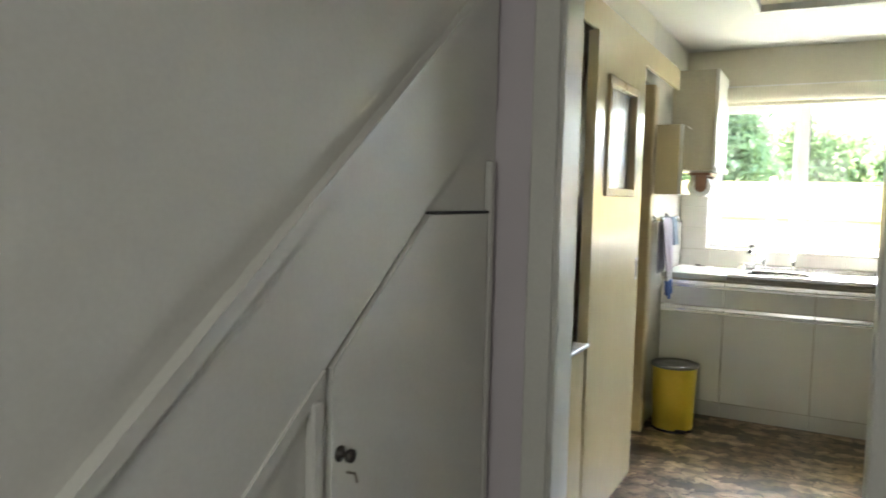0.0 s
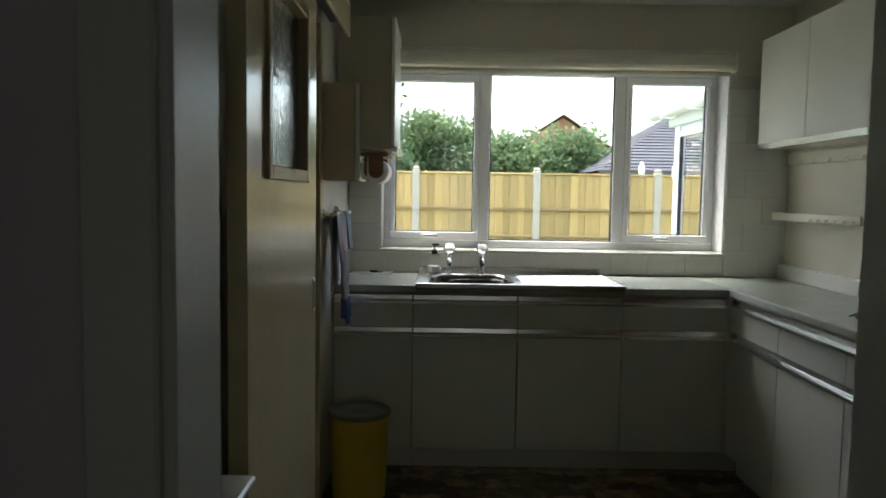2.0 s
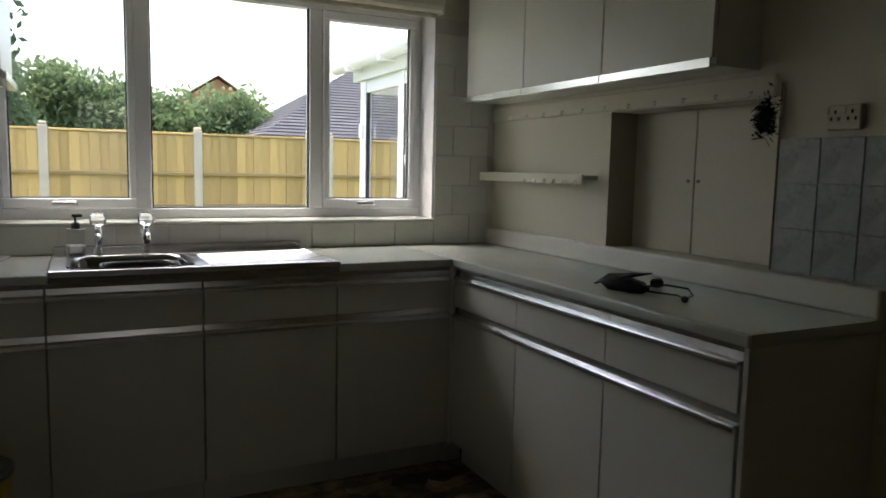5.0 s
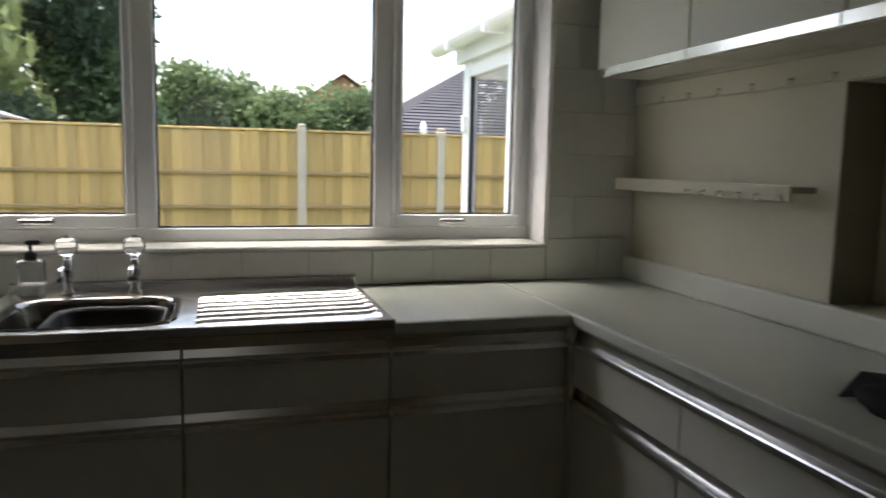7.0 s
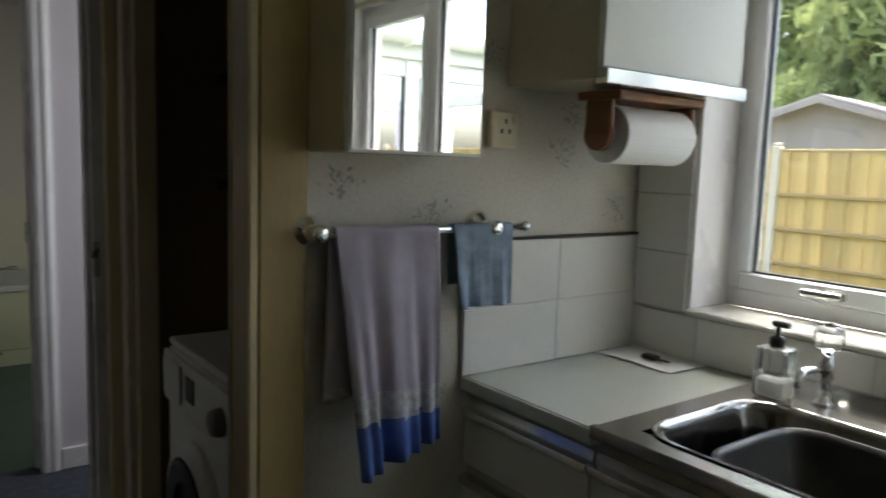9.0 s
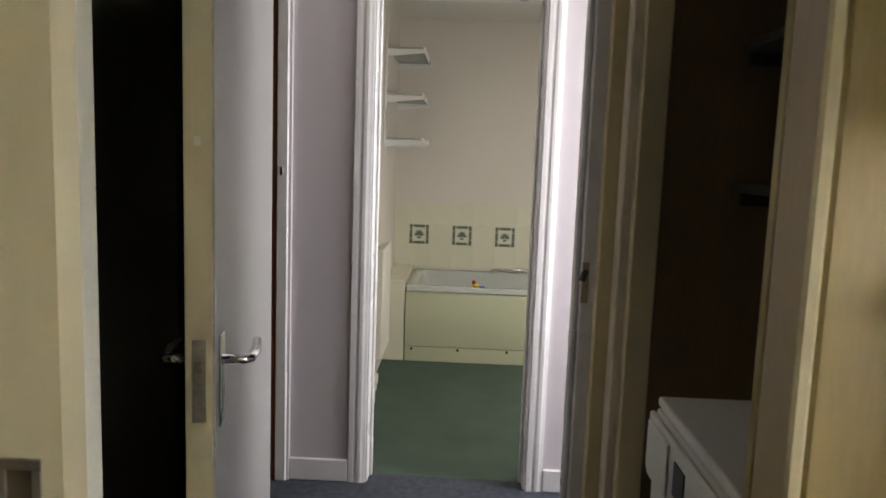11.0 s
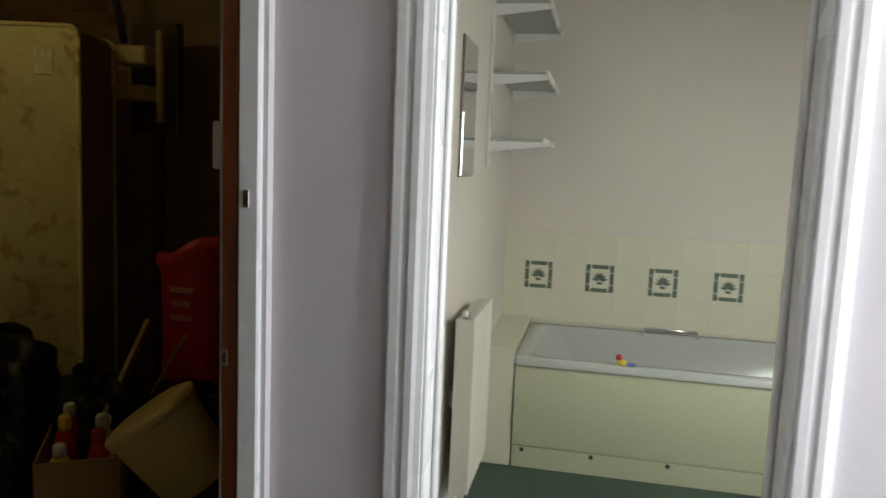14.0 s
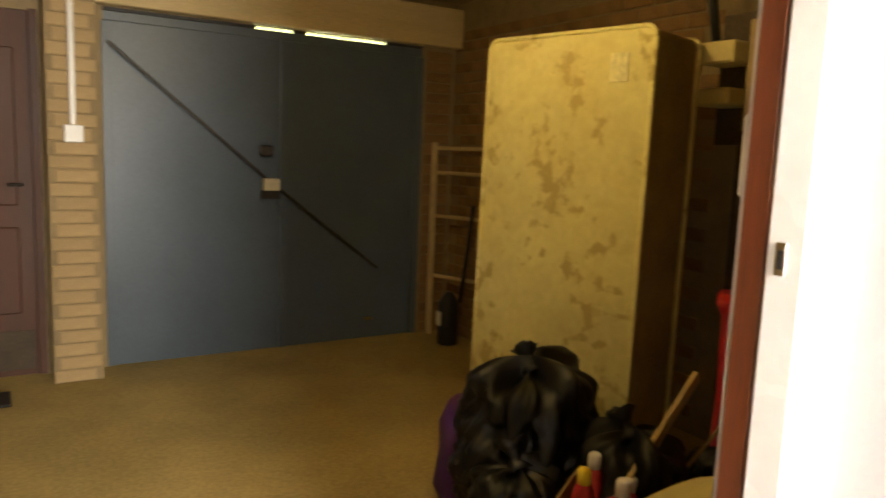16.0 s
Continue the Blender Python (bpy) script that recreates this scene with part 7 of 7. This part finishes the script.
def carton():
    c = thing("cardboard_box", "open brown cardboard box of bottles", "box", (-3.80, 1.70, 0.0))
    m = Matrix.Translation((-3.80, 1.69, 0)) @ Matrix.Rotation(radians(32), 4, "Z")
    for b in ((-0.20, 0.20, -0.13, -0.124), (-0.20, 0.20, 0.124, 0.13), (-0.20, -0.194, -0.124, 0.124), (0.194, 0.20, -0.124, 0.124)):
        bm = bx(b[0], b[1], b[2], b[3], 0.0, 0.34)
        bmesh.ops.transform(bm, matrix=m, verts=bm.verts[:])
        part("side", bm, CARDBOARD, c)
    bm = bx(-0.194, 0.194, -0.124, 0.124, 0.0, 0.006)
    bmesh.ops.transform(bm, matrix=m, verts=bm.verts[:])
    part("bottom", bm, CARDBOARD, c)
    bm = bx(-0.2, 0.2, 0.13, 0.24, 0.335, 0.340)
    bmesh.ops.transform(bm, matrix=m @ Matrix.Rotation(radians(-14), 4, "X"), verts=bm.verts[:])
    part("flap", bm, CARDBOARD, c)
    mats = [RED_BAG, RED_BAG, YELLOW_BIN, RED_BAG, WHITE_PLASTIC, RED_BAG]
    rg = random.Random(2)
    for k in range(6):
        x, y = -0.13 + 0.13 * (k % 3), -0.06 + 0.12 * (k // 3)
        h = rg.uniform(0.36, 0.42)
        p = m @ Vector((x, y, 0.006))
        bt = thing("plastic_bottle", "bright plastic cleaning bottle with pale cap in the box", "bottle", tuple(p), "bottles in the box")
        part("body", lathe([(0.038, 0), (0.042, 0.006), (0.042, h * 0.7), (0.03, h * 0.86), (0.016, h * 0.92)], tuple(p), 16), mats[k], bt, smooth=True)
        part("cap", lathe([(0.020, h * 0.90), (0.022, h * 0.91), (0.022, h), (0.016, h * 1.02)], tuple(p), 14), WHITE_PLASTIC if k % 2 == 0 else mats[(k + 1) % 6], bt, smooth=True)


carton()
tb = thing("storage_tub", "pale yellow plastic tub tipped over on a dark crate", "tub", (-3.72, 2.13, 0.24))
tip = Matrix.Translation((-3.72, 2.20, 0.285)) @ Matrix.Rotation(radians(33), 4, "X") @ Matrix.Rotation(radians(12), 4, "Y")
for nm, prof in (("tub", [(0.11, 0.0), (0.125, 0.01), (0.150, 0.25), (0.156, 0.258), (0.156, 0.272)]), ("lid", [(0.158, 0.272), (0.162, 0.277), (0.158, 0.292), (0.13, 0.303), (0.02, 0.306)])):
    bm = lathe(prof, (0, 0, 0), 28)
    bmesh.ops.transform(bm, matrix=tip, verts=bm.verts[:])
    part(nm, bm, PALE_BOX, tb, smooth=True)
cr8 = thing("dark_crate", "dark slatted crate under the yellow tub", "crate", (-3.74, 2.22, 0.0))
for z in (0.02, 0.12):
    part("slat", bx(-3.56, -3.55, 2.02, 2.44, z, z + 0.085, 0.003), BARK, cr8)
    part("slat", bx(-3.92, -3.91, 2.02, 2.44, z, z + 0.085, 0.003), BARK, cr8)
    part("slat", bx(-3.909, -3.561, 2.02, 2.03, z, z + 0.085, 0.003), BARK, cr8)
    part("slat", bx(-3.909, -3.561, 2.43, 2.44, z, z + 0.085, 0.003), BARK, cr8)
part("lid_board", bx(-3.925, -3.545, 2.015, 2.445, 0.206, 0.222, 0.003), BARK, cr8)
part("base_board", bx(-3.909, -3.561, 2.031, 2.429, 0.0, 0.018, 0.002), BARK, cr8)
wd = thing("timber_offcut", "pale wooden batten leaning among the bags", "timber", (-4.2, 1.5, 0.3))
bm = bx(-0.028, 0.028, -0.009, 0.009, 0.0, 0.42, 0.002)
bmesh.ops.transform(bm, matrix=Matrix.Translation((-3.95, 1.66, 0.36)) @ Matrix.Rotation(radians(-42), 4, "Y") @ Matrix.Rotation(radians(20), 4, "Z"), verts=bm.verts[:])
part("batten", bm, BEAM, wd)
part("cane", tube([(-3.98, 1.66, 0.18), (-4.3, 1.75, 0.55), (-4.62, 1.84, 0.88)], 0.007, 6), BEAM, wd)
PALE_PRINT = mat("faded_pink_print", (0.55, 0.20, 0.18), 0.5, vary=0.4, scale=30, fine=90, bump=0.05)
rs = thing("red_sack", "red printed plastic sack standing by the garage wall", "sack", (-4.42, 1.72, 0.0))
bm = bmesh.new()
rings = []
for k in range(15):
    v = k / 14
    ring = []
    for j in range(24):
        a = 2 * math.pi * j / 24
        w = 1 + 0.06 * noise.noise((2 * math.cos(a), 2 * math.sin(a), v * 4)) + (0.16 if v > 0.86 else 0)
        ring.append(bm.verts.new((-4.44 + 0.10 * w * math.cos(a), 1.745 + 0.145 * w * math.sin(a), 0.35 + 0.62 * v + 0.055 * math.sin(a) * v ** 3 + 0.02 * math.sin(3 * a) * (v > 0.9))))
    rings.append(ring)
for p, q in zip(rings, rings[1:]):
    for j in range(24):
        bm.faces.new((p[j], p[(j + 1) % 24], q[(j + 1) % 24], q[j]))
bm.faces.new(rings[0][::-1]), bm.faces.new(rings[-1])
part("sack", bm, RED_BAG, rs, smooth=True)
for k, (w, z) in enumerate(((0.11, 0.78), (0.08, 0.72), (0.10, 0.66))):
    part("print_bar", bx(-4.335, -4.331, 1.745 - w / 2, 1.745 + w / 2, z, z + 0.025), PALE_PRINT, rs, "pale unreadable print")
part("stool", bx(-4.55, -4.33, 1.66, 1.90, 0.0, 0.345, 0.004), BARK, rs, "dark crate below the sack")
lf = thing("paper_scrap", "torn pale paper scrap on the floor", "paper", (-3.62, 0.93, 0.0))
part("scrap", bx(-3.70, -3.62, 0.93, 0.99, -0.003, 0.004, 0.001), PAPER, lf)

# ---------------------------------------------------------------- tiles, sprigs and bricks
def tile_mesh(w, h, t, material, axis):
    if axis == "y":
        return mesh_of("tile", bx(-w / 2, w / 2, -t, 0, -h / 2, h / 2, 0.0015), material)
    return mesh_of("tile", bx(-t, 0, -w / 2, w / 2, -h / 2, h / 2, 0.0015), material)


TP = 0.1465
wn_tiles = structure("tile_bed_window", bx(1.264, 1.598, 4.914, 4.9195, 0.903, 2.0), GROUT, "grout bed of the window wall tiles", "tiling")
bx_low = structure("tile_bed_sill", bx(-0.798, 1.263, 4.914, 4.9195, 0.903, 1.017), GROUT, "grout bed below the window sill", "tiling")
bx_left = structure("tile_bed_corner", bx(-0.798, -0.628, 4.914, 4.9195, 1.018, 1.535), GROUT, "grout bed in the window corner", "tiling")
HALF, WHOLE, THIRD = tile_mesh(0.0985, TP - 0.002, 0.006, TILE_WHITE, "y"), tile_mesh(0.1985, TP - 0.002, 0.006, TILE_WHITE, "y"), tile_mesh(0.0325, TP - 0.002, 0.006, TILE_WHITE, "y")
for row in range(7):
    z = 0.903 + TP * (row + 0.5)
    run = ((HALF, 0.05), (WHOLE, 0.20), (THIRD, 0.3165)) if row % 2 else ((WHOLE, 0.10), (HALF, 0.25), (THIRD, 0.3165))
    for me, dx in run:
        part("tile", me, None, wn_tiles).location = (1.2645 + dx, 4.9138, z)
T2 = tile_mesh(0.2045, 0.111, 0.006, TILE_WHITE, "y")
for k in range(10):
    o = part("tile", T2, None, bx_low)
    o.location = (-0.798 + 0.103 + 0.206 * k, 4.9138, 0.9600)
T3 = tile_mesh(0.166, TP - 0.003, 0.006, TILE_WHITE, "y")
for row in range(3):
    o = part("tile", T3, None, bx_left)
    o.location = (-0.713, 4.9138, 1.022 + TP * (row + 0.5))
bt_bed = structure("tile_bed_towel_wall", bx(-0.7995, -0.794, 4.335, 4.912, 0.903, 1.203), GROUT_PALE, "grout bed of the white splashback", "tiling")
T4 = tile_mesh(0.2882, 0.1491, -0.006, TILE_WHITE, "x")
for k in range(2):
    for row in range(2):
        o = part("tile", T4, None, bt_bed)
        o.location = (-0.7938, 4.335 + 0.1443 + 0.2887 * k, 0.9035 + 0.0745 + 0.1495 * row)
structure("splashback_trim", bx(-0.7995, -0.784, 4.33, 4.913, 1.2035, 1.210, 0.001), DARK_METAL, "thin dark edge over the splashback", "trim")
gb = structure("tile_bed_grey", bx(1.594, 1.5995, 2.40, 3.194, 0.985, 1.387), GROUT, "grout bed of the grey speckled tiles", "tiling")
T5 = tile_mesh(0.131, 0.131, 0.006, TILE_GREY, "x")
for k in range(6):
    for row in range(3):
        o = part("tile", T5, None, gb)
        o.location = (1.5938, 3.19 - 0.067 - 0.1335 * k, 0.988 + 0.0665 + 0.1335 * row)
# bathroom band of tiles with printed motifs
bb = structure("tile_bed_bath", bx(-5.5695, -5.564, 2.955, 4.90, 0.52, 1.01), TILE_CREAM, "grout bed of the bath splashback", "tiling")
T6 = tile_mesh(0.1629, 0.1629, -0.006, TILE_CREAM, "x")
for k in range(12):
    for row in range(3):
        o = part("tile", T6, None, bb)
        o.location = (-5.5638, 2.975 + 0.0 + 0.163 * k, 0.6135 + 0.163 * row)
mo = bmesh.new()
for a, b, c, d in ((-0.064, 0.064, 0.046, 0.064), (-0.064, 0.064, -0.064, -0.046), (-0.064, -0.046, -0.046, 0.046), (0.046, 0.064, -0.046, 0.046)):
    for s in range(3):
        e, f = (0.0, 0.16) if s == 0 else ((0.20, 0.80) if s == 1 else (0.84, 1.0))
        if b - a > d - c:
            bx(0, 0.0012, a + (b - a) * e, a + (b - a) * f, c, d, 0, mo)
        else:
            bx(0, 0.0012, a, b, c + (d - c) * e, c + (d - c) * f, 0, mo)
for k in range(7):
    a = math.pi * (0.08 + 0.84 * k / 6)
    c = Vector((0.0006, 0.020 * math.cos(a), -0.012 + 0.026 * math.sin(a)))
    d = Vector((0, math.cos(a), math.sin(a))) * 0.020
    e = Vector((0, -math.sin(a), math.cos(a))) * 0.007
    mo.faces.new([mo.verts.new(q) for q in (c - d, c + e, c + d, c - e)])
bx(0, 0.001, -0.012, 0.012, -0.028, -0.016, 0, mo)
MOTIF = mesh_of("printed_motif", mo, MOTIF_PRINT)
for k in range(5):
    o = part("printed_motif", MOTIF, None, bb)
    o.location = (-5.5575, 3.139 + 0.326 * k, 0.782)
    o.scale = (1, 1.14, 1.14)
# faded sprigs on the vinyl wallpaper
rg = random.Random(11)
wallt = bpy.data.objects["wall_towel"]
for y, z in ((4.03, 1.33), (4.26, 1.265), (4.62, 1.41), (4.83, 1.27), (4.38, 1.62), (4.14, 1.0), (4.27, 0.86), (4.01, 0.62), (4.20, 0.50), (4.66, 1.50), (4.36, 1.95)):
    bm = bmesh.new()
    lean = rg.uniform(-0.35, 0.35)
    for q in range(46):
        a0 = radians(90) + lean + rg.gauss(0, 0.55)
        r0 = 0.068 * rg.random() ** 0.75
        c = Vector((-0.7992 + 0.00001 * q, y + r0 * math.cos(a0), z - 0.035 + r0 * math.sin(a0)))
        d = Vector((0, math.cos(a0 + rg.gauss(0, 0.7)), math.sin(a0 + rg.gauss(0, 0.7)))).normalized() * rg.uniform(0.003, 0.0085)
        e = Vector((0, -d.z, d.y)) * rg.uniform(0.25, 0.6)
        bm.faces.new([bm.verts.new(v) for v in (c - d, c - e, c + d, c + e)])
    o = part("printed_sprig", bm, SPRIG, wallt)
# bricks of the garage
BR = mesh_of("brick", bx(-0.006, 0.006, -0.1065, 0.1065, -0.0325, 0.0325, 0.004), BRICK)
wg = bpy.data.objects["wall_garage_west"]
for row in range(30):
    for k in range(10):
        o = part("brick", BR, None, wg)
        o.location = (-5.236 + rg.uniform(-0.0015, 0.0015), -1.385 + 0.225 * k + (0.1125 if row % 2 else 0.0), 0.04 + 0.075 * row)
BP = mesh_of("brick", bx(-0.1065, 0.1065, -0.004, 0.006, -0.0335, 0.0335, 0.005), PAINTED_BRICK)
pc = bpy.data.objects["pier_core"]
for row in range(28):
    o = part("brick", BP, None, pc)
    o.location = (-2.655 if row % 2 else -2.625, -1.258 + rg.uniform(-0.002, 0.002), 0.038 + 0.075 * row)
ws = bpy.data.objects["wall_garage_south"]
BS = mesh_of("brick", bx(-0.1, 0.1, -0.006, 0.006, -0.0325, 0.0325, 0.004), BRICK)
for row in range(28):
    o = part("brick", BS, None, ws)
    o.location = (-5.095, -1.497, 0.038 + 0.075 * row)
wn_g = bpy.data.objects["wall_garage_north"]
BN = mesh_of("brick", bx(-0.1065, 0.1065, -0.006, 0.006, -0.0325, 0.0325, 0.004), BRICK)
for row in range(31):
    for k in range(9):
        o = part("brick", BN, None, wn_g)
        o.location = (-5.12 + 0.225 * k + (0.1125 if row % 2 else 0.0), 2.697, 0.038 + 0.075 * row)
